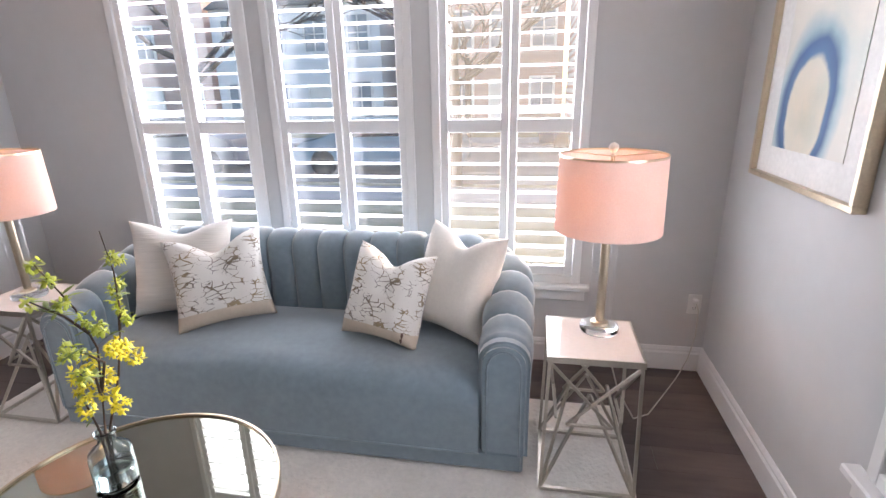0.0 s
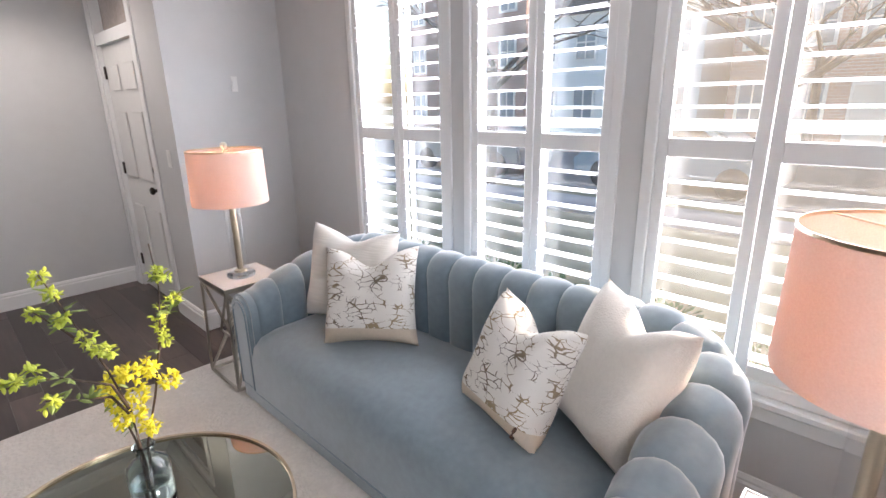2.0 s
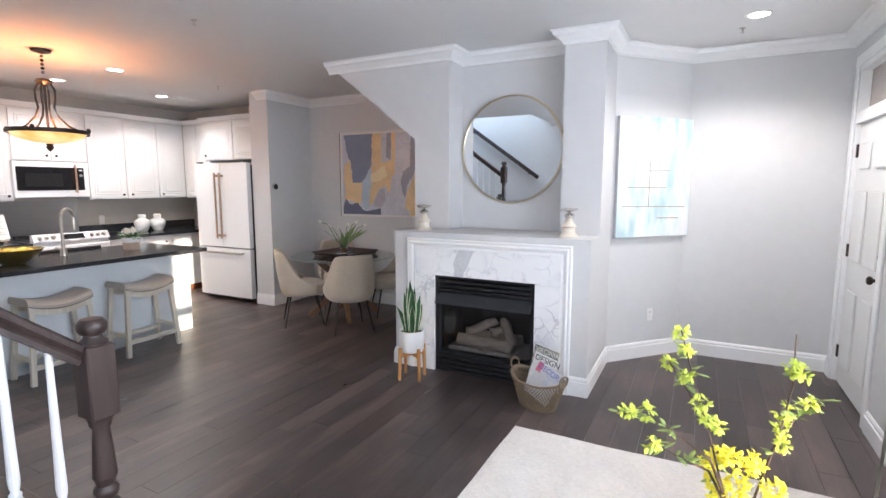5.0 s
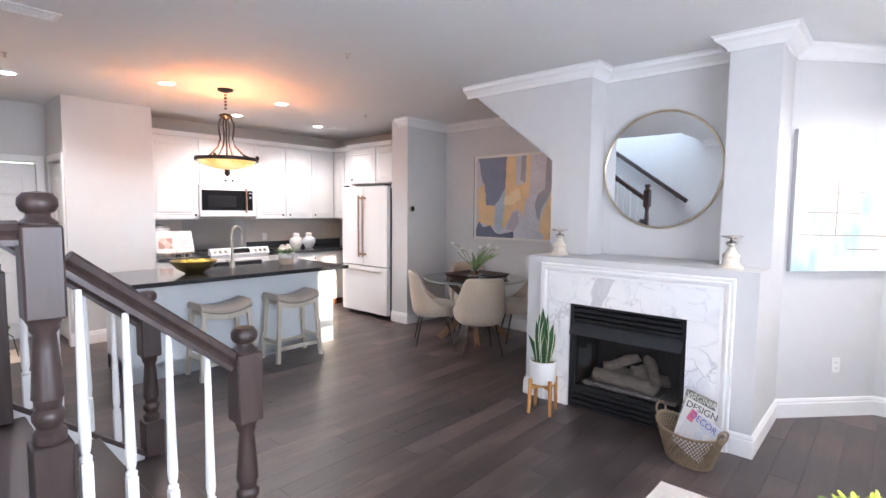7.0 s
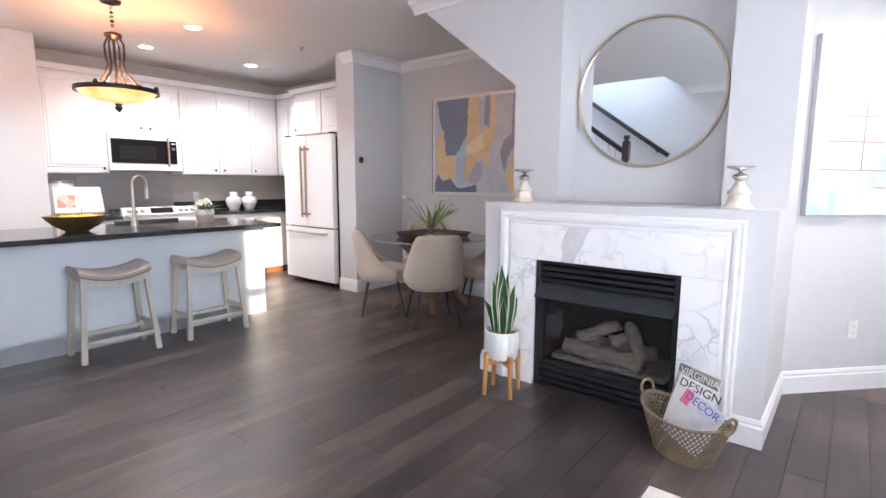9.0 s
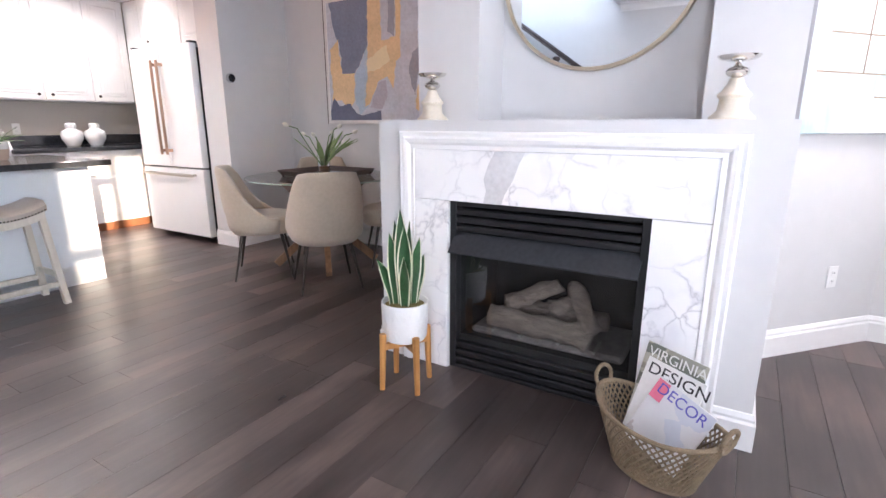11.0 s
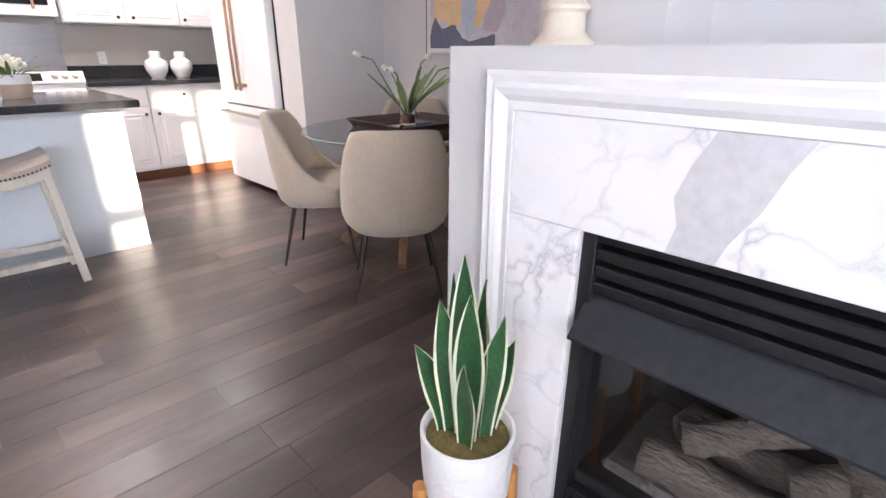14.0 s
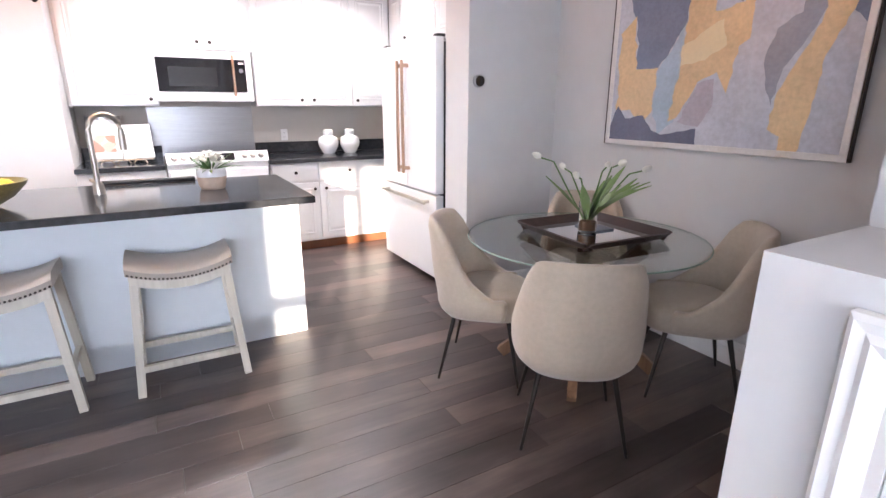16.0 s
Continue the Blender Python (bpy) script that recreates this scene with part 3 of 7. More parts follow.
part("casing", box(-C, 0, -0.016, -0.001, 0, 2.135, 0.64, 0.64 + C, -0.016, -0.001, 0, 2.135, 0, 0.64, -0.016, -0.001, 2.06, 2.135, bevel=0.004), WHITE, pd)


def plate(name, m, label, holes=0, w=0.07, h=0.115):
    p = thing(name, label, name.replace("_", " "), m)
    part("cover", box(-w / 2, w / 2, -0.006, -0.0005, -h / 2, h / 2, bevel=0.002), PLASTIC, p)
    if holes:
        for z in (-0.022, 0.022):
            o = part("socket", box(-0.016, 0.016, -0.008, -0.0062, z - 0.014, z + 0.014, bevel=0.0006), PLASTIC, p)
            part("slot", box(-0.007, -0.005, -0.0086, -0.0081, z - 0.006, z + 0.006, 0.005, 0.007, -0.0086, -0.0081, z - 0.006, z + 0.006), BLACK, o)
    else:
        part("rocker", box(-0.015, 0.015, -0.010, -0.0062, -0.032, 0.032, bevel=0.002), PLASTIC, p)
    return p


plate("wall_outlet", pose(1.088, 2.91, 0.41), "white outlet with the lamp plug in it", 1)
plate("wall_outlet", pose(-4.455, 0.72, 0.395, 0, 0, -222), "white outlet on the angled entry wall", 1)
plate("wall_outlet", pose(-3.62, -6.35, 1.10, 0, 0, 180), "white outlet above the kitchen counter", 1)
plate("light_switch", pose(-3.27, 2.105, 1.22), "white light switch beside the front door")
plate("wall_sensor", pose(-3.1, 2.54, 1.70, 0, 0, 90), "small white sensor plate high on the wall", 0, 0.045, 0.10)
th = thing("thermostat", "round black thermostat with a silver rim", "thermostat", pose(-4.387, -3.828, 1.556, 0, 0, 180))
bm = lathe([(0, 0), (0.042, 0), (0.042, 0.02), (0.036, 0.024), (0, 0.024)], 28)
bm.transform(pose(0, 0, 0, 90))
part("body", bm, STEEL, th, smooth=True)
bm = lathe([(0, 0.0245), (0.035, 0.0245), (0.033, 0.028), (0, 0.029)], 28)
bm.transform(pose(0, 0, 0, 90))
part("dial", bm, DGLASS, th, smooth=True)

# recessed ceiling lights
DOWN = [(-1.535, -4.28), (-2.755, -4.285), (-2.745, -5.37), (-3.92, -5.30), (-3.805, 1.366), (-0.45, -4.97)]
BULB = glow_mat("downlight_diffuser", (1.0, 0.93, 0.84), 6)
for k, (x, y) in enumerate(DOWN):
    dl = thing("recessed_light", "lit white recessed ceiling light", "ceiling light", pose(x, y, H), "recessed lights")
    part("trim_ring", lathe([(0.062, -0.001), (0.088, -0.001), (0.086, -0.006), (0.066, -0.010), (0.062, -0.001)], 32), WHITE, dl, smooth=True)
    part("diffuser", lathe([(0, -0.004), (0.062, -0.004)], 32), BULB, dl, "glowing white lens")
    lamp("downlight", "SPOT", look((x, y, H - 0.02), (x, y, 0)), 19 if k == 4 else 13.5, (1.0, 0.93, 0.85), radius=0.06, spot=radians(140))
for x, y in ((-4.115, 1.288), (-2.11, -2.2), (-3.82, -4.09), (-0.35, -4.22)):
    sp = thing("sprinkler_head", "small grey ceiling sprinkler head", "sprinkler", pose(x, y, H), "sprinklers")
    part("body", lathe([(0.0, -0.001), (0.022, -0.001), (0.02, -0.006), (0.007, -0.009), (0.006, -0.028), (0, -0.028)], 14), NICKEL, sp, smooth=True)
    part("deflector", lathe([(0, -0.034), (0.013, -0.034), (0.014, -0.037), (0, -0.038)], 14), NICKEL, sp)
    part("arm", box(-0.007, -0.004, -0.002, 0.002, -0.036, -0.02, 0.004, 0.007, -0.002, 0.002, -0.036, -0.02), NICKEL, sp)
for x, y in ((-4.21, -5.23), (-0.32, -3.01)):
    cv = thing("ceiling_vent", "white slatted ceiling vent", "vent", pose(x, y, H))
    part("vent_frame", box(-0.15, 0.15, -0.09, -0.07, -0.008, -0.001, -0.15, 0.15, 0.07, 0.09, -0.008, -0.001, -0.15, -0.13, -0.07, 0.07, -0.008, -0.001, 0.13, 0.15, -0.07, 0.07, -0.008, -0.001), WHITE, cv)
    for k in range(7):
        part("slat", bar((-0.13, -0.06 + 0.02 * k, -0.005), (0.13, -0.06 + 0.02 * k, -0.005), 0.012, 0.002), WHITE, cv)


# ---- living room ----
rug_bm = bmesh.new()
NX, NY = 80, 60
grid = [[None] * (NY + 1) for _ in range(NX + 1)]
for i in range(NX + 1):
    for j in range(NY + 1):
        x, y = -2.585 + 3.225 * i / NX, 0.08 + 2.40 * j / NY
        edge = min(i, j, NX - i, NY - j)
        wob = 0.012 * noise.noise((x * 2.2, y * 2.2, 3)) if edge == 0 else 0
        z = 0.004 if edge == 0 else 0.013 + 0.004 * noise.noise((x * 9, y * 9, 0)) + 0.003 * noise.noise((x * 24, y * 24, 5))
        grid[i][j] = rug_bm.verts.new((x + wob, y + wob, z))
for i in range(NX):
    for j in range(NY):
        rug_bm.faces.new((grid[i][j], grid[i + 1][j], grid[i + 1][j + 1], grid[i][j + 1]))
tagged(part("area_rug", rug_bm, RUG, smooth="all"), "cream low-pile area rug with a faint raised pattern", "rug")


def channel_sweep(path, heights, thick, channels, bulge, per=9):
    """Upholstered channels along a plan path: vertical tubes rolled over a rounded top, joints drawn in."""
    pts = [Vector((p[0], p[1], 0)) for p in path]
    seg = [(b - a).length for a, b in zip(pts, pts[1:])]
    total = sum(seg)

    def along(s):
        s = max(0, min(total, s))
        for a, b, L in zip(pts, pts[1:], seg):
            if s <= L + 1e-9:
                return a + (b - a) * (s / L)
            s -= L
        return pts[-1]
    bm = bmesh.new()
    rings = []
    for i in range(channels * per + 1):
        s = total * i / (channels * per)
        u = (i % per) / per if i < channels * per else 0
        c = math.sqrt(max(0, 1 - (2 * abs(u - 0.5)) ** 2.6)) if 0 < u < 1 else 0.0
        p = along(s)
        d = (along(s + 0.03) - along(s - 0.03)).normalized()
        n = Vector((-d.y, d.x, 0))
        h = heights(s / total) + 0.7 * bulge * (c - 1)
        t = thick / 2 + bulge * (c - 1)
        prof = [(t * 1.0, 0.10), (t * 1.0, 0.30), (t * 1.03, h - 0.16)]
        for k in range(9):
            a = math.pi * k / 8
            prof.append((t * 1.06 * math.cos(a), h - 0.10 + 0.10 * math.sin(a)))
        prof += [(-t * 1.0, h - 0.2), (-t * 0.96, 0.30), (-t * 0.93, 0.10)]
        rings.append([bm.verts.new(p + n * o + Vector((0, 0, z))) for o, z in prof])
    for a, b in zip(rings, rings[1:]):
        for k in range(len(a) - 1):
            bm.faces.new((a[k], a[k + 1], b[k + 1], b[k]))
    bm.faces.new(rings[0]), bm.faces.new(rings[-1])
    return bm


def sofa():
    s = thing("sofa", "grey-blue velvet sofa with channel-tufted back and arms on the rug", "sofa")
    # plan path from the front of the right arm round the back to the left arm, inside on the left hand
    path = [(0.10, 1.95), (0.10, 2.38)]
    for k in range(1, 7):
        a = math.pi / 2 * k / 7
        path.append((0.10 - 0.24 * (1 - math.cos(a)), 2.38 + 0.24 * math.sin(a)))
    path += [(-0.14, 2.62), (-1.735, 2.62)]
    for k in range(1, 7):
        a = math.pi / 2 * k / 7
        path.append((-1.735 - 0.24 * math.sin(a), 2.62 - 0.24 * (1 - math.cos(a))))
    path += [(-1.975, 2.38), (-1.975, 1.95)]

    def heights(u):
        v = min(u, 1 - u)
        return 0.645 + 0.215 * (min(1, max(0, (v - 0.015) / 0.23)) ** 0.8)
    part("tufted_shell", channel_sweep(path, heights, 0.215, 22, 0.026), VELVET, s, "channel-tufted velvet back and arms", smooth=True)
    for x0 in (0.10, -1.975):
        bm = bmesh.new()
        t, h = 0.103, 0.632
        out = [(x0 - t, 0.10), (x0 - t, h - 0.09)] + [(x0 - t * math.cos(math.pi * k / 10), h - 0.09 + 0.09 * math.sin(math.pi * k / 10)) for k in range(1, 10)] + [(x0 + t, h - 0.09), (x0 + t, 0.10)]
        prism(out, 1.90, 1.955, "y", bm)
        bmesh.ops.bevel(bm, geom=[e for e in bm.edges if all(v.co.y < 1.91 for v in e.verts)], offset=0.018, segments=3, affect="EDGES")
        part("arm_front", bm, VELVET, s, smooth=True)
        inner = [(x0 + (x - x0) * 0.66, 0.11 + (z - 0.10) * 0.93 - (0.0 if z < 0.2 else 0.01)) for x, z in out]
        pip = tube([(x, 1.899, z) for x, z in inner], 0.005, 6)
        part("piping", pip, VELVET, s)
    # seat: wide rounded cushion with a waterfall front that runs down to the base
    bm = bmesh.new()
    nx, rings = 40, []
    prof = [(2.60, 0.40), (2.50, 0.445), (2.25, 0.462), (2.03, 0.455), (1.95, 0.435), (1.91, 0.395), (1.895, 0.34), (1.892, 0.22), (1.892, 0.105)]
    for i in range(nx + 1):
        u = i / nx
        x = -1.88 + 1.88 * u
        e = min(u, 1 - u)
        drop = 0.03 * max(0, 1 - e / 0.05) ** 2
        rings.append([bm.verts.new((x, y, z - drop + 0.005 * noise.noise((x * 3, y * 4, z)))) for y, z in prof])
    for a, b in zip(rings, rings[1:]):
        for k in range(len(prof) - 1):
            bm.faces.new((a[k], a[k + 1], b[k + 1], b[k]))
    part("seat", bm, VELVET, s, smooth="all")
    part("plinth", box(-2.06, 0.185, 1.905, 2.70, 0.016, 0.115, bevel=0.012), VELVET, s)
    part("back_panel", box(-1.70, -0.15, 2.68, 2.722, 0.10, 0.78, bevel=0.012), VELVET, s)
    part("seam", tube([(-1.87, 1.891, 0.112), (-0.9, 1.889, 0.112), (-0.0, 1.891, 0.112)], 0.004, 6), VELVET, s)
    return s


sofa()


def print_mat():
    """Ivory cloth with broken brown-grey brush lines."""
    m, n, l, p = node_mat("brush_print_cotton")
    tc = n.new("ShaderNodeTexCoord")
    w = n.new("ShaderNodeTexNoise")
    w.inputs["Scale"].default_value, w.inputs["Detail"].default_value = 5.0, 4
    l.new(tc.outputs["Object"], w.inputs["Vector"])
    mp = n.new("ShaderNodeMapping")
    mp.inputs["Rotation"].default_value, mp.inputs["Scale"].default_value = (0, 0.5, 0), (1.0, 1.0, 2.1)
    l.new(tc.outputs["Object"], mp.inputs["Vector"])
    add = n.new("ShaderNodeVectorMath")
    add.operation = "MULTIPLY_ADD"
    add.inputs[1].default_value = (0.16, 0.16, 0.16)
    l.new(w.outputs["Color"], add.inputs[0]), l.new(mp.outputs[0], add.inputs[2])
    v = n.new("ShaderNodeTexVoronoi")
    v.feature = "DISTANCE_TO_EDGE"
    v.inputs["Scale"].default_value = 19.0
    l.new(add.outputs[0], v.inputs["Vector"])
    gate = n.new("ShaderNodeTexNoise")
    gate.inputs["Scale"].default_value, gate.inputs["Detail"].default_value = 11.0, 3
    l.new(tc.outputs["Object"], gate.inputs["Vector"])
    g = n.new("ShaderNodeMapRange")
    g.inputs[1].default_value, g.inputs[2].default_value, g.inputs[3].default_value, g.inputs[4].default_value = 0.44, 0.64, 0.0, 0.085
    l.new(gate.outputs["Fac"], g.inputs[0])
    lt = n.new("ShaderNodeMath")
    lt.operation = "LESS_THAN"
    l.new(v.outputs["Distance"], lt.inputs[0]), l.new(g.outputs[0], lt.inputs[1])
    tone = ramp(n, l, w.outputs["Fac"], [(0.35, (0.13, 0.11, 0.10)), (0.6, (0.34, 0.26, 0.16))])
    mx = n.new("ShaderNodeMix")
    mx.data_type = "RGBA"
    mx.inputs["A"].default_value = (0.74, 0.71, 0.66, 1)
    l.new(lt.outputs[0], mx.inputs["Factor"]), l.new(tone, mx.inputs["B"]), l.new(mx.outputs["Result"], p.inputs["Base Color"])
    p.inputs["Roughness"].default_value = 0.9
    f = n.new("ShaderNodeTexNoise")
    f.inputs["Scale"].default_value = 260
    bp = n.new("ShaderNodeBump")
    bp.inputs["Strength"].default_value, bp.inputs["Distance"].default_value = 0.3, 0.002
    l.new(tc.outputs["Object"], f.inputs["Vector"]), l.new(f.outputs["Fac"], bp.inputs["Height"]), l.new(bp.outputs[0], p.inputs["Normal"])
    return m


PRINT = print_mat()


def pillow(name, label, m, size, material, chop, band=False, group="sofa pillows"):
    """A soft square pillow standing in its xz plane, with pinched corners and a chopped top."""
    P = thing(name, label, "pillow", m, group)
    N = 30
    bm = bmesh.new()
    sides = []
    for side in (1, -1):
        g = []
        for i in range(N + 1):
            row = []
            for j in range(N + 1):
                u, v = 2 * i / N - 1, 2 * j / N - 1
                x = u * (1 - 0.10 * (1 - v * v) * (abs(u) ** 2)) * size / 2
                z = v * (1 - 0.10 * (1 - u * u) * (abs(v) ** 2)) * size / 2
                dip = chop * math.exp(-(u / 0.42) ** 2) * max(0, (v + 0.25) / 1.25) ** 1.6
                z -= dip * size
                t = 0.115 * ((1 - u ** 4) * (1 - v ** 4)) ** 0.55 * (1 - 0.45 * math.exp(-(u / 0.3) ** 2) * max(0, v) * min(1, chop * 6))
                t += 0.006 * noise.noise((u * 2.5, v * 2.5, side * 3 + size * 10))
                if abs(u) == 1 or abs(v) == 1:
                    t = 0
                row.append(bm.verts.new((x, side * t, z + size / 2)))
            g.append(row)
        sides.append(g)
    for g in sides:
        for i in range(N):
            for j in range(N):
                bm.faces.new((g[i][j], g[i + 1][j], g[i + 1][j + 1], g[i][j + 1]))
    bmesh.ops.remove_doubles(bm, verts=bm.verts[:], dist=0.0004)
    cover = part("cover", bm, material, P, smooth="all")
    if band:
        cover.data.materials.append(TAN)
        for f in cover.data.polygons:
            if f.center.z < size * 0.17:
                f.material_index = 1
    return P


SEATZ = 0.462
pillow("throw_pillow", "ivory ribbed throw pillow on the sofa", pose(-1.60, 2.30, SEATZ, -14, 3, 24), 0.50, LINEN_RIB, 0.10)
pillow("throw_pillow", "ivory pillow with brown brush print and sand hem", pose(-1.30, 2.22, SEATZ, -22, -3, 34), 0.47, PRINT, 0.16, True)
pp = pillow("throw_pillow", "ivory brush-print pillow with a small leather tag", pose(-0.50, 2.15, SEATZ, -24, 6, -12) @ Matrix.Diagonal((0.84, 1, 0.95, 1)), 0.47, PRINT, 0.15, True)
part("tag", tube([(0.17, -0.075, 0.085), (0.178, -0.092, 0.07), (0.176, -0.09, 0.05), (0.17, -0.07, 0.04)], 0.007, 6), mat("brown_leather", (0.10, 0.045, 0.025), 0.5), pp, "brown leather loop")
pillow("throw_pillow", "large ivory cotton pillow against the arm", pose(-0.20, 2.28, SEATZ, -18, 4, -28) @ Matrix.Diagonal((0.80, 1, 0.97, 1)), 0.53, LINEN, 0.13)


def side_table(m, label):
    t = thing("side_table", label, "side table", m, "side tables")
    a, b, h = 0.175, 0.18, 0.612
    part("tabletop", box(-a + 0.006, a - 0.006, -a + 0.006, a - 0.006, h - 0.02, h, bevel=0.002), TABLE_MARBLE, t, "pale polished stone top")
    part("top_rim", box(-a, a, -a, -a + 0.006, h - 0.024, h + 0.001, -a, a, a - 0.006, a, h - 0.024, h + 0.001, -a, -a + 0.006, -a + 0.006, a - 0.006, h - 0.024, h + 0.001, a - 0.006, a, -a + 0.006, a - 0.006, h - 0.024, h + 0.001), NICKEL, t)
    for s in (-1, 1):
        part("base_bar", bar((-b, s * b, 0.02), (b, s * b, 0.02), 0.014, 0.014), NICKEL, t)
        part("base_bar", bar((s * b, -b + 0.007, 0.02), (s * b, b - 0.007, 0.02), 0.014, 0.014), NICKEL, t)
    # crossed struts: each side has two slanting pairs that meet at mid height
    zt, zm = h - 0.026, 0.34
    for k in range(4):
        r = Matrix.Rotation(math.pi / 2 * k, 4, "Z")
        for x0, z0, x1, z1 in ((-b, 0.02, 0.0, zm + 0.06), (b, 0.02, 0.0, zm + 0.06), (-a + 0.01, zt, 0.5 * a, zm - 0.05), (a - 0.01, zt, -0.5 * a, zm - 0.05)):
            y0, y1 = (-b if z0 < 0.1 else -a + 0.01), -a * (0.42 if z1 > zm else 0.72)
            bm = bar((x0, y0, z0), (x1, y1, z1), 0.011, 0.011)
            bm.transform(r)
            part("strut", bm, NICKEL, t)
        bm = bar((-0.5 * a, -a * 0.72, zm - 0.05), (0.5 * a, -a * 0.72, zm - 0.05), 0.010, 0.010)
        bm.transform(r)
        part("strut", bm, NICKEL, t)
        bm = bar((a - 0.01, -a + 0.01, zt), (b, -b, 0.02), 0.012, 0.012)
        bm.transform(r)
        part("leg", bm, NICKEL, t)
    return t


SLEEVE = pane_mat("thin_glass_sleeve")
SLEEVE.node_tree.links.remove(SLEEVE.node_tree.nodes["Mix Shader"].inputs[0].links[0])
SLEEVE.node_tree.nodes["Mix Shader"].inputs[0].default_value = 0.05


def table_lamp(m):
    L = thing("table_lamp", "lit table lamp, brass rod in a glass cylinder, blush drum shade", "lamp", m, "table lamps")
    part("glass_foot", lathe([(0, 0), (0.075, 0), (0.078, 0.006), (0.076, 0.02), (0.06, 0.027), (0, 0.027)], 36), GLASS, L, "clear glass disc foot", smooth=True)
    part("rod", lathe([(0, 0.0275), (0.035, 0.0275), (0.033, 0.038), (0.017, 0.044), (0.017, 0.43), (0.03, 0.435), (0.03, 0.447), (0.008, 0.452), (0.008, 0.73), (0, 0.73)], 24), BRASS, L, smooth=True)
    g = part("glass_cylinder", lathe([(0.048, 0.0275), (0.048, 0.43), (0.0465, 0.43), (0.0465, 0.0275), (0.048, 0.0275)], 36), PANE, L, "clear glass sleeve", smooth=True)
    g.data.materials[0] = SLEEVE
    g.visible_shadow = False
    sh = part("shade", lathe([(0.198, 0.44), (0.192, 0.735), (0.1905, 0.735), (0.1965, 0.44), (0.198, 0.44)], 56), SHADE, L, "blush fabric drum shade", smooth=True)
    part("shade_ring", lathe([(0.190, 0.730), (0.193, 0.730), (0.193, 0.738), (0.190, 0.738), (0.190, 0.730)], 56), BRASS, sh)
    for k in range(3):
        a = 2 * math.pi * k / 3 + 0.4
        part("spider_arm", tube([(0, 0, 0.728), (0.19 * math.cos(a), 0.19 * math.sin(a), 0.732)], 0.002, 6), BRASS, sh)
    part("finial", lathe([(0, 0.731), (0.008, 0.731), (0.007, 0.742), (0.013, 0.748), (0.018, 0.760), (0.014, 0.773), (0.005, 0.779), (0, 0.779)], 18), CREAM, L, "pale ball finial", smooth=True)
    part("bulb", lathe([(0, 0.52), (0.02, 0.525), (0.032, 0.56), (0.026, 0.60), (0.012, 0.625), (0, 0.63)], 18), glow_mat("warm_bulb", (1.0, 0.62, 0.33), 3), L, smooth=True)
    return L


for tx, ty, lab in ((0.437, 2.01, "open metal side table, pale stone top, beside the outlet"), (-2.275, 2.065, "open metal side table with a pale stone top near the entry")):
    side_table(pose(tx, ty, 0.014), lab)
    lx, ly = (tx + 0.035, ty + 0.078) if tx > 0 else (tx, ty)
    table_lamp(pose(lx, ly, 0.6275) @ Matrix.Diagonal((1, 1, 0.962, 1)))
    lamp("lamp_bulb", "POINT", pose(lx + 0.001, ly, 0.6275 + 0.555), 7.5, (1.0, 0.56, 0.30), radius=0.035)
cord = thing("lamp_cord", "thin clear lamp cord running from the outlet", "cord")
part("plug", box(1.073, 1.103, 2.875, 2.903, 0.42, 0.445, bevel=0.005), PLASTIC, cord)
pts = [(1.088, 2.88, 0.43), (1.098, 2.86, 0.39), (1.095, 2.84, 0.25), (1.06, 2.80, 0.13), (0.99, 2.72, 0.05), (0.90, 2.60, 0.012), (0.79, 2.42, 0.012), (0.70, 2.32, 0.05), (0.60, 2.24, 0.25), (0.54, 2.20, 0.45), (0.50, 2.18, 0.60)]
part("wire", tube(pts, 0.0035, 6), mat("pale_cord", (0.55, 0.52, 0.47), 0.4), cord, smooth=True)

# round mirrored coffee table
ct = thing("coffee_table", "round coffee table with smoked mirror top and thin gold rim", "coffee table", pose(-0.93, 1.12, 0.014))
part("tabletop", lathe([(0, 0.424), (0.415, 0.424), (0.415, 0.436), (0, 0.436)], 72), TOPMIRROR, ct, "smoked mirror disc")
part("rim", lathe([(0.4155, 0.405), (0.424, 0.405), (0.426, 0.425), (0.424, 0.444), (0.4155, 0.444), (0.4155, 0.405)], 72), BRASS, ct, smooth=True)
for k in range(4):
    a = math.pi / 4 + math.pi / 2 * k
    part("leg", bar((0.40 * math.cos(a), 0.40 * math.sin(a), 0.404), (0.36 * math.cos(a), 0.36 * math.sin(a), 0.0), 0.018, 0.018), BRASS, ct)
part("lower_ring", lathe([(0.355, 0.10), (0.367, 0.10), (0.367, 0.112), (0.355, 0.112), (0.355, 0.10)], 56), BRASS, ct)

# bottle vase with forsythia branches
VX, VY, VZ = -1.03, 1.20, 0.451
vs = thing("bottle_vase", "clear aqua glass bottle holding branches and water", "vase", pose(VX, VY, VZ))
prof = [(0, 0), (0.052, 0), (0.058, 0.006), (0.058, 0.10), (0.054, 0.122), (0.03, 0.142), (0.024, 0.150), (0.023, 0.172), (0.030, 0.178), (0.030, 0.184), (0.0235, 0.186)]
inner = [(0.020, 0.180), (0.020, 0.150), (0.026, 0.140), (0.05, 0.12), (0.054, 0.10), (0.054, 0.010), (0, 0.008)]
part("bottle", lathe(prof + inner, 40), AQUA, vs, smooth=True)
part("water", lathe([(0, 0.0085), (0.0535, 0.0105), (0.0535, 0.065), (0, 0.065)], 36), glass_mat("water", (0.93, 0.98, 0.98), 0, 1.33), vs, smooth=True)


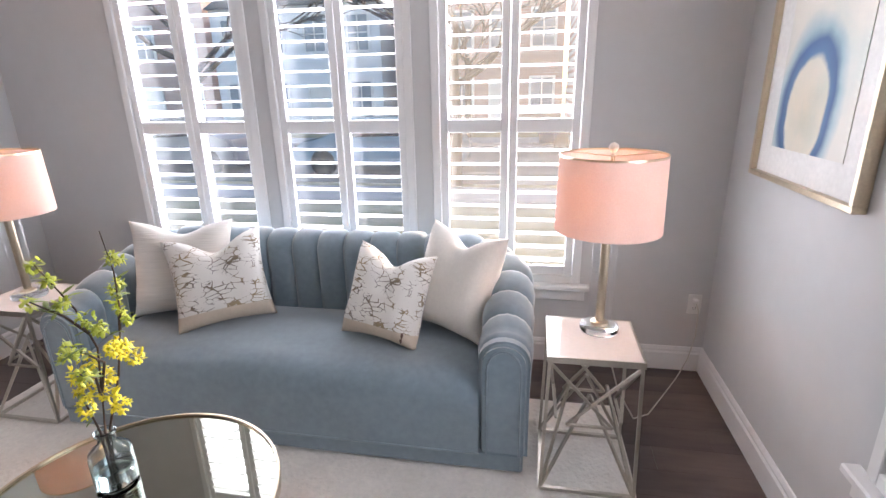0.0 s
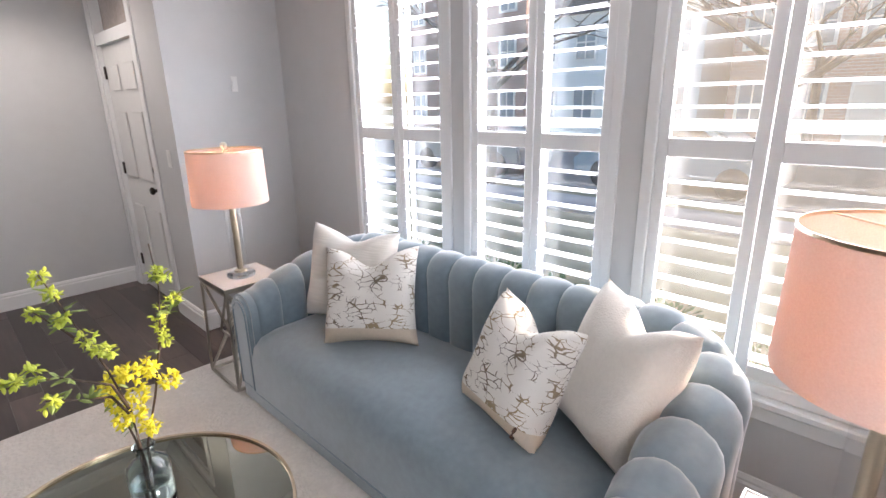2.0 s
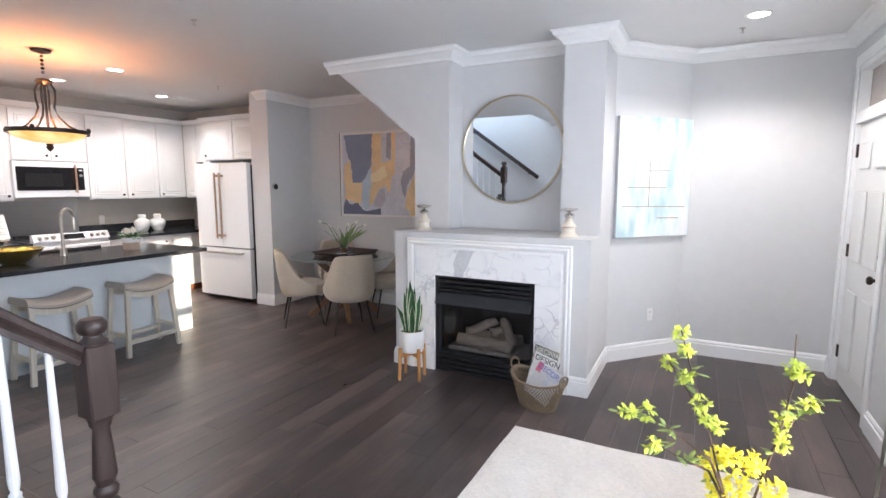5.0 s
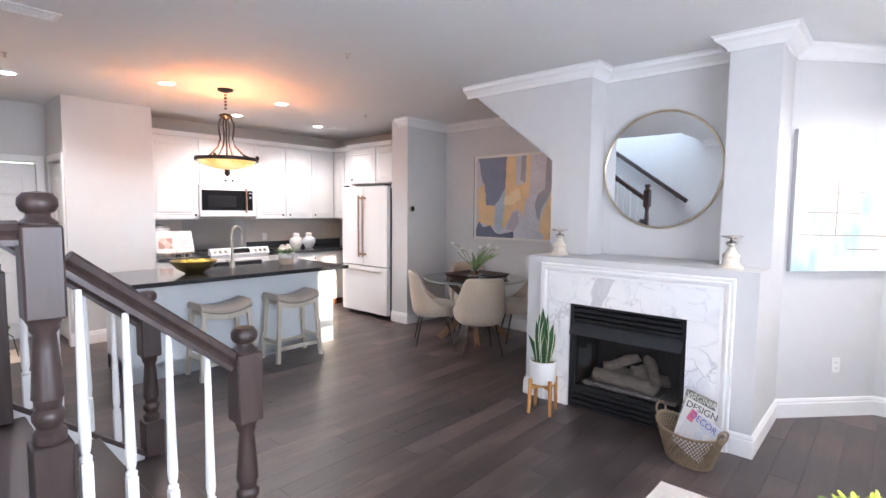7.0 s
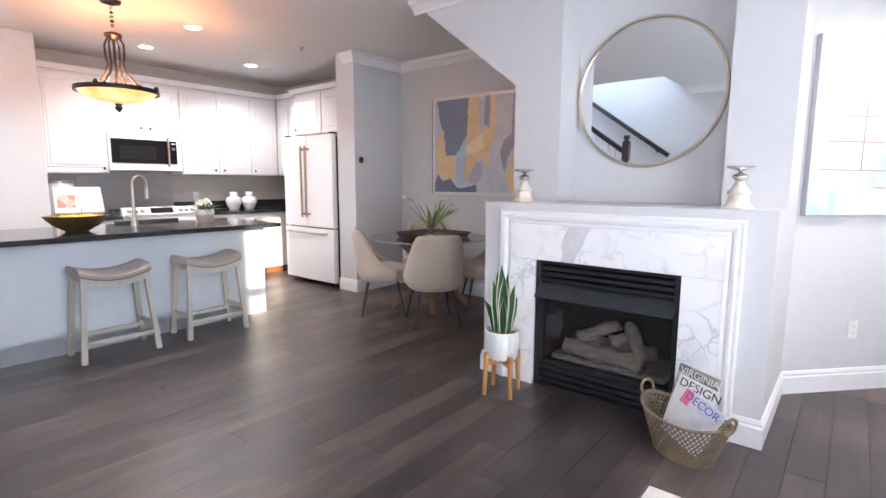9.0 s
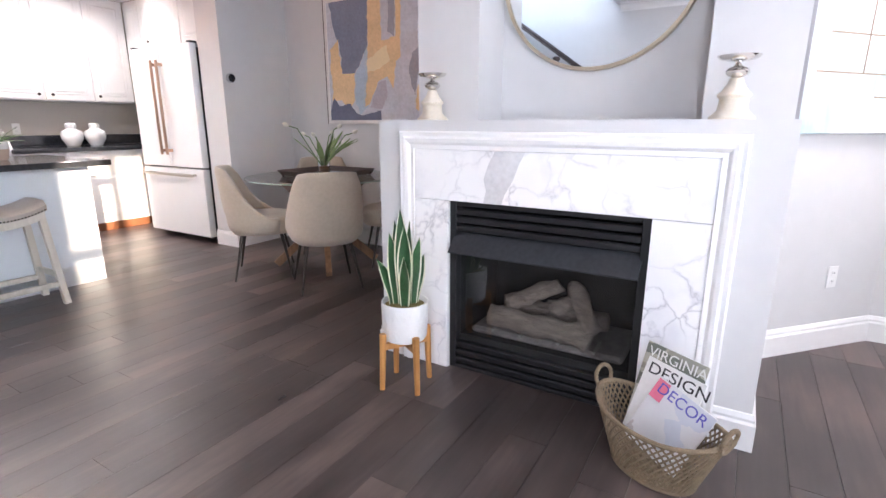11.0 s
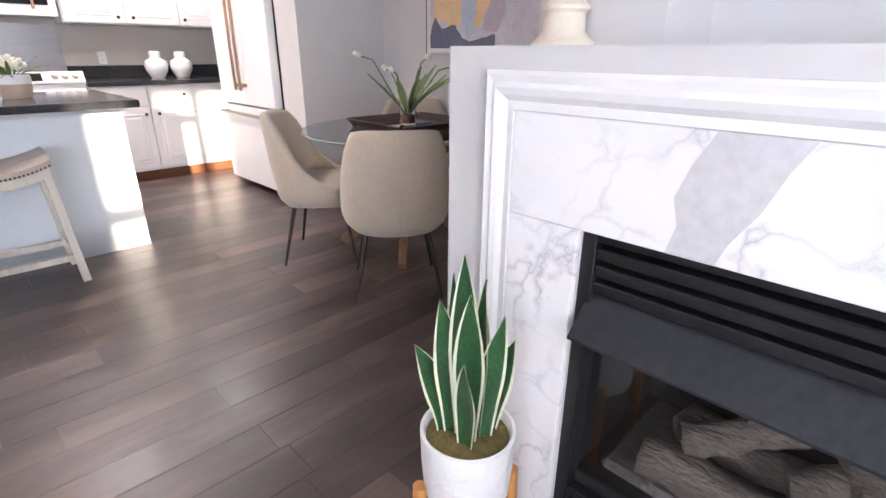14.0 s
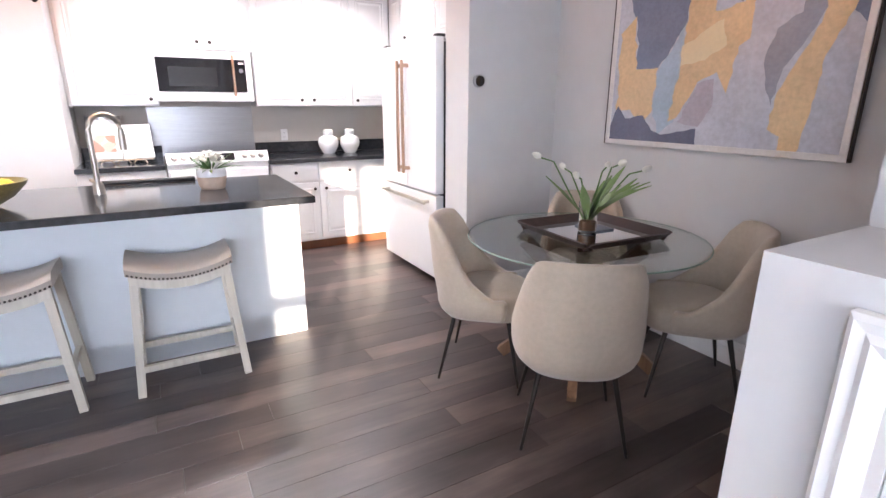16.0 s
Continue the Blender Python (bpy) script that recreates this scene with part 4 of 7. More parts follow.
def leaf_into(bm, at, way, length, width, curl=0.25):
    way = Vector(way).normalized()
    side = way.cross(Vector((0.21, 0.13, 1))).normalized()
    nrm = side.cross(way)
    at = Vector(at)
    cols = []
    for t, w in ((0, 0.08), (0.3, 0.8), (0.6, 0.95), (0.85, 0.5), (1.0, 0.03)):
        c = at + way * length * t - nrm * curl * length * t * t
        cols.append([bm.verts.new(c - side * width / 2 * w), bm.verts.new(c + nrm * 0.1 * width), bm.verts.new(c + side * width / 2 * w)])
    for a, b in zip(cols, cols[1:]):
        bm.faces.new((a[0], a[1], b[1], b[0])), bm.faces.new((a[1], a[2], b[2], b[1]))


rng = random.Random(7)
fb = thing("forsythia_branches", "yellow blossom branches with small green leaves in a bottle", "branches", pose(VX, VY, VZ))
SPRIG = mat("young_leaf_green", (0.20, 0.27, 0.07), 0.5, var=0.25, scale=14, rand=0.3)
BUD = mat("yellow_green_bud", (0.46, 0.53, 0.06), 0.6, var=0.2, scale=30, rand=0.25)
STEMS = [
    [(0.0, 0, 0.012), (0.015, -0.01, 0.19), (0.05, -0.02, 0.33), (0.12, -0.06, 0.5), (0.13, -0.10, 0.63), (0.095, -0.14, 0.76)],
    [(0.05, -0.02, 0.33), (0.13, -0.06, 0.46), (0.19, -0.16, 0.55), (0.25, -0.27, 0.59)],
    [(0.04, -0.015, 0.30), (0.09, -0.06, 0.41), (0.15, -0.13, 0.46), (0.20, -0.19, 0.51)],
    [(0.125, -0.075, 0.55), (0.115, -0.12, 0.62), (0.085, -0.165, 0.675)],
    [(-0.01, 0, 0.012), (0.012, 0.01, 0.19), (0.05, 0.045, 0.35), (0.07, 0.08, 0.53), (0.06, 0.10, 0.65), (0.044, 0.10, 0.77)],
    [(0.065, 0.07, 0.48), (0.04, 0.11, 0.56), (0.0, 0.17, 0.61)],
    [(0.0, -0.012, 0.012), (0.0, -0.012, 0.19), (0.0, -0.03, 0.29), (0.03, -0.05, 0.41)],
]
for st in STEMS:
    part("stem", tube(st, 0.0042, 7, r1=0.0016), TWIG, fb, smooth=True)


def blossom_cluster(bm, c, r, n, rg):
    for _ in range(n):
        d = Vector((rg.gauss(0, 1), rg.gauss(0, 1), rg.gauss(0, 0.8))).normalized()
        p = Vector(c) + d * r * rg.uniform(0.3, 1)
        for q in range(4):
            a = math.pi / 2 * q + rg.uniform(0, 1)
            u = d.orthogonal().normalized()
            w = d.cross(u)
            way = (u * math.cos(a) + w * math.sin(a)) + d * 0.5
            leaf_into(bm, p, way, rg.uniform(0.012, 0.020), rg.uniform(0.007, 0.011), 0.3)


def on_stem(st, f):
    k = min(len(st) - 2, int(f * (len(st) - 1)))
    t = f * (len(st) - 1) - k
    return Vector(st[k]).lerp(Vector(st[k + 1]), t)


YELLOW_SPOTS = [(0.12, -0.016, 0.47), (0.10, 0.03, 0.455), (0.05, -0.03, 0.44), (0.03, -0.05, 0.41), (0.08, 0.075, 0.395), (0.05, 0.01, 0.37), (0.06, -0.01, 0.33), (0.0, -0.03, 0.285), (0.06, 0.02, 0.27), (0.02, -0.04, 0.35)]
BUD_SPOTS = [(0.095, -0.14, 0.755), (0.105, -0.13, 0.715), (0.085, -0.165, 0.67), (0.12, -0.12, 0.655), (0.24, -0.24, 0.59), (0.21, -0.20, 0.585), (0.20, -0.185, 0.505), (0.15, -0.07, 0.57), (0.13, -0.05, 0.545), (0.14, -0.09, 0.60), (0.06, 0.10, 0.70), (0.07, 0.11, 0.685), (0.05, 0.09, 0.58), (0.065, 0.085, 0.545), (0.085, 0.09, 0.515), (0.02, 0.14, 0.595)]
for spots, r, n, m_ in ((YELLOW_SPOTS, 0.027, 17, YELLOW), (BUD_SPOTS, 0.016, 8, BUD)):
    for c in spots:
        bm = bmesh.new()
        blossom_cluster(bm, c, r, n, rng)
        part("blossom", bm, m_, fb)
for st in STEMS:
    for _ in range(8):
        bm = bmesh.new()
        c = on_stem(st, rng.uniform(0.5, 1.0))
        for _k in range(2):
            leaf_into(bm, c, (rng.uniform(-1, 1), rng.uniform(-1, 1), rng.uniform(-0.2, 0.9)), rng.uniform(0.022, 0.042), rng.uniform(0.008, 0.014))
        part("leaf", bm, SPRIG, fb)


# ---- framed art ----
def framed(name, label, m, w, h, fw, depth, fmat, canvas, mount=None, mw=0.0, cat="painting"):
    """A picture on a wall: local x along it, y out of the wall to -y, z from its lower edge."""
    f = thing(name, label, cat, m)
    part("frame", box(0, w, -depth, -0.002, 0, fw, 0, w, -depth, -0.002, h - fw, h, 0, fw, -depth, -0.002, fw, h - fw, w - fw, w, -depth, -0.002, fw, h - fw, bevel=0.002), fmat, f)
    if mount:
        part("mount", box(fw, w - fw, -depth * 0.5, -0.004, fw, h - fw), mount, f)
        part("print", box(fw + mw, w - fw - mw, -depth * 0.5 - 0.003, -depth * 0.5 - 0.0005, fw + mw, h - fw - mw), canvas, f)
    else:
        part("canvas", box(fw, w - fw, -depth * 0.85, -0.004, fw, h - fw), canvas, f)
    return f


def ring_art():
    m, n, l, p = node_mat("blue_ring_watercolour")
    tc = n.new("ShaderNodeTexCoord")
    nz = n.new("ShaderNodeTexNoise")
    nz.inputs["Scale"].default_value, nz.inputs["Detail"].default_value = 3.2, 5
    l.new(tc.outputs["Object"], nz.inputs["Vector"])
    mp = n.new("ShaderNodeMapping")
    mp.inputs["Location"].default_value, mp.inputs["Scale"].default_value = (-0.395, 0, -0.215), (1.0, 0, 0.68)
    add = n.new("ShaderNodeVectorMath")
    add.operation = "MULTIPLY_ADD"
    add.inputs[1].default_value = (0.10, 0, 0.10)
    l.new(nz.outputs["Color"], add.inputs[0]), l.new(tc.outputs["Object"], add.inputs[2])
    l.new(add.outputs[0], mp.inputs["Vector"])
    ln = n.new("ShaderNodeVectorMath")
    ln.operation = "LENGTH"
    l.new(mp.outputs[0], ln.inputs[0])
    c = ramp(n, l, ln.outputs["Value"], [(0.0, (0.68, 0.60, 0.47)), (0.125, (0.72, 0.66, 0.55)), (0.14, (0.10, 0.20, 0.36)), (0.17, (0.07, 0.14, 0.30)), (0.2, (0.40, 0.52, 0.55)), (0.24, (0.74, 0.71, 0.64)), (1.0, (0.66, 0.62, 0.54))])
    c2 = ramp(n, l, nz.outputs["Fac"], [(0.35, (0.75, 0.88, 0.92)), (0.55, (1, 1, 1))])
    mx = n.new("ShaderNodeMix")
    mx.data_type, mx.blend_type = "RGBA", "MULTIPLY"
    mx.inputs["Factor"].default_value = 0.8
    l.new(c, mx.inputs["A"]), l.new(c2, mx.inputs["B"]), l.new(mx.outputs["Result"], p.inputs["Base Color"])
    p.inputs["Roughness"].default_value = 0.35
    return m


framed("framed_print", "blue ring watercolour print in a champagne frame", pose(1.165, 2.575, 1.195, 0, 0, -90), 0.775, 1.05, 0.022, 0.045, BRASS, ring_art(), mat("white_mount_board", (0.76, 0.75, 0.72), 0.6), 0.11)


def blotch_art(name, scale, stops, seed, stretch=(1, 1, 1), dist=1.5, rough=0.55):
    m, n, l, p = node_mat(name)
    tc = n.new("ShaderNodeTexCoord")
    mp = n.new("ShaderNodeMapping")
    mp.inputs["Scale"].default_value, mp.inputs["Location"].default_value = stretch, (seed, seed * 0.7, seed * 1.3)
    l.new(tc.outputs["Object"], mp.inputs["Vector"])
    w = n.new("ShaderNodeTexNoise")
    w.inputs["Scale"].default_value, w.inputs["Detail"].default_value = 7, 4
    l.new(mp.outputs[0], w.inputs["Vector"])
    add = n.new("ShaderNodeVectorMath")
    add.operation = "MULTIPLY_ADD"
    add.inputs[1].default_value = (0.14, 0.14, 0.14)
    l.new(w.outputs["Color"], add.inputs[0]), l.new(mp.outputs[0], add.inputs[2])
    v = n.new("ShaderNodeTexVoronoi")
    v.inputs["Scale"].default_value = scale
    l.new(add.outputs[0], v.inputs["Vector"])
    sx = n.new("ShaderNodeSeparateColor")
    l.new(v.outputs["Color"], sx.inputs[0])
    r = n.new("ShaderNodeValToRGB")
    r.color_ramp.interpolation = "CONSTANT"
    e = r.color_ramp.elements
    while len(e) < len(stops):
        e.new(0.5)
    for k, (pos, col) in zip(e, stops):
        k.position, k.color = pos, (*col, 1)
    l.new(sx.outputs[0], r.inputs[0])
    hs = n.new("ShaderNodeHueSaturation")
    mr = n.new("ShaderNodeMapRange")
    mr.inputs[3].default_value, mr.inputs[4].default_value = 0.75, 1.2
    l.new(w.outputs["Fac"], mr.inputs[0]), l.new(mr.outputs[0], hs.inputs["Value"]), l.new(r.outputs[0], hs.inputs["Color"])
    l.new(hs.outputs[0], p.inputs["Base Color"])
    p.inputs["Roughness"].default_value = rough
    return m


ap = framed("abstract_painting", "large glossy abstract painting in slate, gold and grey", pose(-5.08, -3.28, 1.158, 0, 0, 90) @ Matrix.Diagonal((1.38 / 1.28, 1, 1.11 / 1.03, 1)), 1.28, 1.03, 0.03, 0.035, mat("silver_frame", (0.70, 0.68, 0.66), 0.35, metal=0.5), mat("lilac_grey_paint", (0.56, 0.57, 0.63), 0.25, var=0.16, scale=5, bump=0.4, bscale=45))
for fx0 in (1.281, -0.008):
    part("frame_side", box(fx0, fx0 + 0.007, -0.034, -0.003, 0, 1.03), BRONZE, ap, "bronze frame edge")


def paint(name, col, outline, lift, var=0.14):
    """A patch of paint with an uneven edge on the canvas."""
    rg = random.Random(len(outline) * 7 + int(lift * 1e5))
    pts = []
    for k, a in enumerate(outline):
        b = outline[(k + 1) % len(outline)]
        L = math.hypot(b[0] - a[0], b[1] - a[1])
        q = max(1, int(L / 0.03))
        for i in range(q):
            t = i / q
            on_edge = min(a[0], 1.24 - a[0], a[1], 0.99 - a[1]) < 0.004 and min(b[0], 1.24 - b[0], b[1], 0.99 - b[1]) < 0.004
            j = 0 if on_edge or i == 0 else 0.008
            pts.append((0.02 + a[0] + (b[0] - a[0]) * t + rg.uniform(-j, j), 0.02 + a[1] + (b[1] - a[1]) * t + rg.uniform(-j, j)))
    pts = [(min(max(x, 0.021), 1.259), min(max(z, 0.021), 1.009)) for x, z in pts]
    pts = [(0.02 + 1.24 * 1.52 * p / (1 + 0.52 * p), z) for p, z in [((x - 0.02) / 1.24, z) for x, z in pts]]
    key = name + "_paint"
    m = bpy.data.materials.get(key) or mat(key, col, 0.22, var=var, scale=6, bump=0.5, bscale=40)
    part("paint_patch", prism(pts, -0.0299 - lift, -0.0285, "y"), m, ap, name.replace("_", " ") + " paint")


SLATE, GOLDP, PALEG, ICE, NAVY, MAUVE, ASH = (0.20, 0.23, 0.32), (0.76, 0.55, 0.31), (0.84, 0.70, 0.44), (0.44, 0.54, 0.64), (0.14, 0.15, 0.22), (0.48, 0.44, 0.50), (0.32, 0.33, 0.39)
paint("slate_blue", SLATE, [(0.03, 0.99), (0.05, 0.80), (0.10, 0.62), (0.12, 0.38), (0.22, 0.40), (0.34, 0.60), (0.36, 0.99)], 0.0002)
paint("antique_gold", GOLDP, [(0.02, 0.60), (0.09, 0.68), (0.11, 0.40), (0.22, 0.40), (0.21, 0.17), (0.16, 0.10), (0.10, 0.18), (0.03, 0.17)], 0.0004)
paint("ice_blue", ICE, [(0.34, 0.62), (0.33, 0.12), (0.25, 0.05), (0.21, 0.20), (0.23, 0.40)], 0.0006)
paint("antique_gold", GOLDP, [(0.35, 0.99), (0.47, 0.99), (0.47, 0.64), (0.61, 0.66), (0.61, 0.99), (0.67, 0.99), (0.66, 0.50), (0.61, 0.47), (0.58, 0.26), (0.52, 0.36), (0.43, 0.32), (0.34, 0.14), (0.30, 0.12), (0.33, 0.40)], 0.0008)
paint("pale_gold", PALEG, [(0.33, 0.50), (0.52, 0.60), (0.55, 0.48), (0.45, 0.42), (0.33, 0.40)], 0.0010, 0.05)
paint("ash_grey", ASH, [(0.79, 0.53), (0.90, 0.58), (0.92, 0.99), (1.07, 0.99), (1.05, 0.65), (0.94, 0.47), (0.85, 0.36), (0.82, 0.20), (0.77, 0.30), (0.75, 0.42)], 0.0005)
paint("ash_grey", ASH, [(0.55, 0.99), (0.61, 0.99), (0.60, 0.66), (0.53, 0.70)], 0.0011)
paint("antique_gold", GOLDP, [(1.08, 0.99), (1.20, 0.99), (1.18, 0.62), (1.05, 0.40), (1.03, 0.18), (0.99, 0.0), (0.89, 0.0), (0.89, 0.07), (0.82, 0.10), (0.84, 0.26), (0.92, 0.40), (1.00, 0.53), (1.02, 0.68)], 0.0007)
paint("navy_blue", NAVY, [(0.0, 0.0), (0.01, 0.10), (0.04, 0.20), (0.08, 0.13), (0.17, 0.15), (0.22, 0.07), (0.27, 0.05), (0.45, 0.09), (0.46, 0.0)], 0.0012)
paint("soft_mauve", MAUVE, [(0.35, 0.12), (0.43, 0.31), (0.51, 0.33), (0.52, 0.20), (0.46, 0.10)], 0.0013)
paint("slate_blue", SLATE, [(1.20, 0.99), (1.24, 0.99), (1.24, 0.50), (1.15, 0.56)], 0.0003)

def sail_mat():
    """Soft upright washes of white, sea green and pale blue."""
    m, n, l, p = node_mat("pale_sail_canvas")
    tc = n.new("ShaderNodeTexCoord")

    def wash(scale, stretch, detail, shift):
        mp = n.new("ShaderNodeMapping")
        mp.inputs["Scale"].default_value, mp.inputs["Location"].default_value = stretch, shift
        l.new(tc.outputs["Object"], mp.inputs["Vector"])
        t = n.new("ShaderNodeTexNoise")
        t.inputs["Scale"].default_value, t.inputs["Detail"].default_value = scale, detail
        l.new(mp.outputs[0], t.inputs["Vector"])
        return t.outputs["Fac"]
    a = ramp(n, l, wash(3.0, (2.4, 1, 0.8), 4, (3.1, 0, 1.2)), [(0.36, (0.48, 0.60, 0.63)), (0.50, (0.70, 0.76, 0.77)), (0.60, (0.80, 0.80, 0.79))])
    b = ramp(n, l, wash(2.2, (3.2, 1, 0.5), 5, (0.4, 0, 5.0)), [(0.40, (0.80, 0.93, 0.90)), (0.56, (1, 1, 1)), (0.7, (0.88, 0.90, 0.95))])
    mx = n.new("ShaderNodeMix")
    mx.data_type, mx.blend_type = "RGBA", "MULTIPLY"
    mx.inputs["Factor"].default_value = 0.9
    l.new(a, mx.inputs["A"]), l.new(b, mx.inputs["B"]), l.new(mx.outputs["Result"], p.inputs["Base Color"])
    p.inputs["Roughness"].default_value = 0.55
    bp = n.new("ShaderNodeBump")
    bp.inputs["Strength"].default_value, bp.inputs["Distance"].default_value = 0.3, 0.002
    l.new(wash(60, (1, 1, 0.4), 3, (0, 0, 0)), bp.inputs["Height"]), l.new(bp.outputs[0], p.inputs["Normal"])
    return m


SAIL = sail_mat()
SEDGE = mat("canvas_edge_grey", (0.40, 0.40, 0.42), 0.7, var=0.05)
A45 = math.degrees(math.atan2(0.95 - 0.4, -4.71 + 4.1))
sa = thing("canvas_art", "pale seascape canvas with thin bronze lines", "painting", pose(-4.10, 0.40, 1.118, 0, 0, A45) @ pose(0.026, 0, 0))
part("canvas", box(0.0, 0.81, -0.038, -0.002, 0, 1.035, bevel=0.003), SAIL, sa)
part("edge", box(-0.003, -0.0005, -0.037, -0.003, 0, 1.03), SEDGE, sa)
for xa, za, xb, zb in ((0.22, 0.575, 0.56, 0.58), (0.10, 0.435, 0.53, 0.43), (0.05, 0.27, 0.75, 0.262), (0.44, 0.165, 0.69, 0.16), (0.34, 0.27, 0.34, 0.66)):
    part("brush_line", bar((xa, -0.0395, za), (xb, -0.0395, zb), 0.002, 0.007), mat("bronze_paint", (0.34, 0.27, 0.20), 0.5, var=0.3, scale=20), sa)

# ---- round mirror in the recess ----
mi = thing("round_mirror", "round wall mirror in a thin brass frame over the mantel", "mirror", pose(-3.88, -0.432, 1.883, 0, 90, 0))
part("glass", lathe([(0, 0.018), (0.455, 0.018), (0.455, 0.022), (0, 0.022)], 96), MIRROR, mi, "clear mirror glass")
part("frame", lathe([(0.4555, 0.001), (0.473, 0.001), (0.475, 0.02), (0.470, 0.034), (0.4555, 0.034), (0.4555, 0.001)], 96), BRASS, mi, smooth=True)


# ---- fireplace ----
fp = tagged(thing("fireplace_surround", "white marble fireplace surround with moulded white trim", "fireplace", pose(-3.25, -0.4345, 0)), kind="structure")
# local: x out into the room, y along the wall, centre at 0
part("marble_slab", box(0.001, 0.018, -0.6105, -0.4335, 0, 0.8235, bevel=0.0015), MARBLE, fp, "white marble with grey veins")
part("marble_slab", box(0.001, 0.018, 0.4335, 0.6305, 0, 0.8235, bevel=0.0015), MARBLE, fp, "white marble with grey veins")
part("marble_slab", box(0.001, 0.0185, -0.6105, 0.6305, 0.8255, 1.05, bevel=0.0015), MARBLE, fp, "white marble with grey veins and a smoky patch")
smk = [(y + 0.13, z) for y, z in ((-0.335, 1.048), (-0.20, 1.048), (-0.225, 1.0), (-0.25, 0.93), (-0.285, 0.87), (-0.30, 0.827), (-0.385, 0.827), (-0.372, 0.88), (-0.385, 0.93), (-0.365, 0.99))]
part("smoky_patch", prism(smk, 0.0186, 0.0190, "x"), mat("grey_marble_inclusion", (0.60, 0.60, 0.61), 0.18, var=0.12, scale=5), fp, "grey inclusion in the marble")
TRIM = [(0, 0.001), (0.078, 0.001), (0.078, 0.022), (0.07, 0.03), (0.055, 0.026), (0.045, 0.034), (0.03, 0.030), (0.018, 0.020), (0.0, 0.024)]


def trim_run():
    """A mitred picture-frame moulding round the marble: up one side, across, down the other."""
    bm = bmesh.new()
    y0, y1, zt = -0.612, 0.632, 1.0515
    rings = []
    for corner in range(4):
        ring = []
        for o, d in TRIM:
            y = (y0 - o) if corner < 2 else (y1 + o)
            z = 0.0 if corner in (0, 3) else zt + o
            ring.append(bm.verts.new((d, y, z)))
        rings.append(ring)
    for a, b in zip(rings, rings[1:]):
        for k in range(len(TRIM)):
            bm.faces.new((a[k], a[(k + 1) % len(TRIM)], b[(k + 1) % len(TRIM)], b[k]))
    bm.faces.new(rings[0]), bm.faces.new(rings[-1])
    return bm


part("trim", trim_run(), WHITE, fp, "white moulded trim")

fx = thing("gas_fireplace", "black gas fireplace insert with louvres and ceramic logs", "fireplace insert", pose(-3.25, -0.4345, 0))
for panel, bounds in (("firebox_side", (-0.495, -0.06, -0.42, -0.405, 0.01, 0.815)), ("firebox_side", (-0.495, -0.06, 0.405, 0.42, 0.01, 0.815)), ("firebox_back", (-0.495, -0.48, -0.405, 0.405, 0.01, 0.815)), ("firebox_top", (-0.48, -0.06, -0.405, 0.405, 0.80, 0.815)), ("firebox_floor", (-0.48, -0.045, -0.405, 0.405, 0.01, 0.165))):
    part(panel, box(*bounds), BLACKM, fx)
part("front_frame", box(-0.06, -0.004, -0.4325, -0.40, 0.002, 0.824, -0.06, -0.004, 0.40, 0.4325, 0.002, 0.824, -0.06, -0.004, -0.40, 0.40, 0.802, 0.824, -0.06, -0.004, -0.40, 0.40, 0.002, 0.02, bevel=0.002), BLACK, fx)
for k in range(3):
    z = 0.685 + 0.038 * k
    part("louvre", box(-0.04, -0.006, -0.40, 0.40, z, z + 0.026, bevel=0.004), BLACK, fx)
for k in range(3):
    z = 0.03 + 0.04 * k
    part("louvre", box(-0.04, -0.006, -0.40, 0.40, z, z + 0.028, bevel=0.004), BLACK, fx)
hood = prism([(-0.03, 0.675), (0.055, 0.592), (0.056, 0.599), (-0.025, 0.68)], -0.41, 0.41, "y")
part("hood", hood, mat("grey_hood_metal", (0.040, 0.043, 0.049), 0.34, metal=0.4, var=0.25), fx, "dark grey metal hood")
gl = part("glass_front", box(-0.058, -0.054, -0.40, 0.40, 0.165, 0.67), pane_mat("fire_glass", (0.86, 0.86, 0.86), 0.12), fx, "dark glass")
gl.visible_shadow = False
part("ember_bed", box(-0.44, -0.09, -0.36, 0.36, 0.166, 0.20, bevel=0.012), mat("ash_bed", (0.22, 0.20, 0.18), 0.95, var=0.4, scale=30, bump=1, bscale=60), fx)


def log(a, b, r, seed):
    a, b = Vector(a), Vector(b)
    pts, bm = [], bmesh.new()
    rg = random.Random(seed)
    for k in range(9):
        t = k / 8
        pts.append(a.lerp(b, t) + Vector((rg.uniform(-0.006, 0.006), 0, rg.uniform(-0.006, 0.006))))
    tube(pts, r, 12, bm, r * 0.9)
    for v in bm.verts:
        v.co += Vector((noise.noise(v.co * 16), noise.noise(v.co * 16 + Vector((9, 9, 9))), noise.noise(v.co * 16 + Vector((5, 0, 7))))) * 0.018
        v.co += v.co.orthogonal().normalized() * noise.noise(v.co * 45) * 0.007
    return bm


for a, b, r in (((-0.125, -0.27, 0.262), (-0.13, 0.21, 0.236), 0.056), ((-0.26, -0.24, 0.29), (-0.26, 0.25, 0.28), 0.051), ((-0.15, -0.20, 0.325), (-0.28, 0.02, 0.42), 0.038), ((-0.13, 0.215, 0.27), (-0.27, 0.09, 0.425), 0.044), ((-0.15, 0.01, 0.335), (-0.24, 0.12, 0.355), 0.036)):
    part("log", log(a, b, r, int(r * 1000)), LOG, fx, "grey-brown ceramic log", smooth="all")
for y in (-0.24, -0.1, 0.08, 0.24):
    part("grate_bar", bar((-0.08, y, 0.20), (-0.2, y, 0.20), 0.012, 0.012), mat("pale_grate_tip", (0.30, 0.28, 0.25), 0.7), fx)


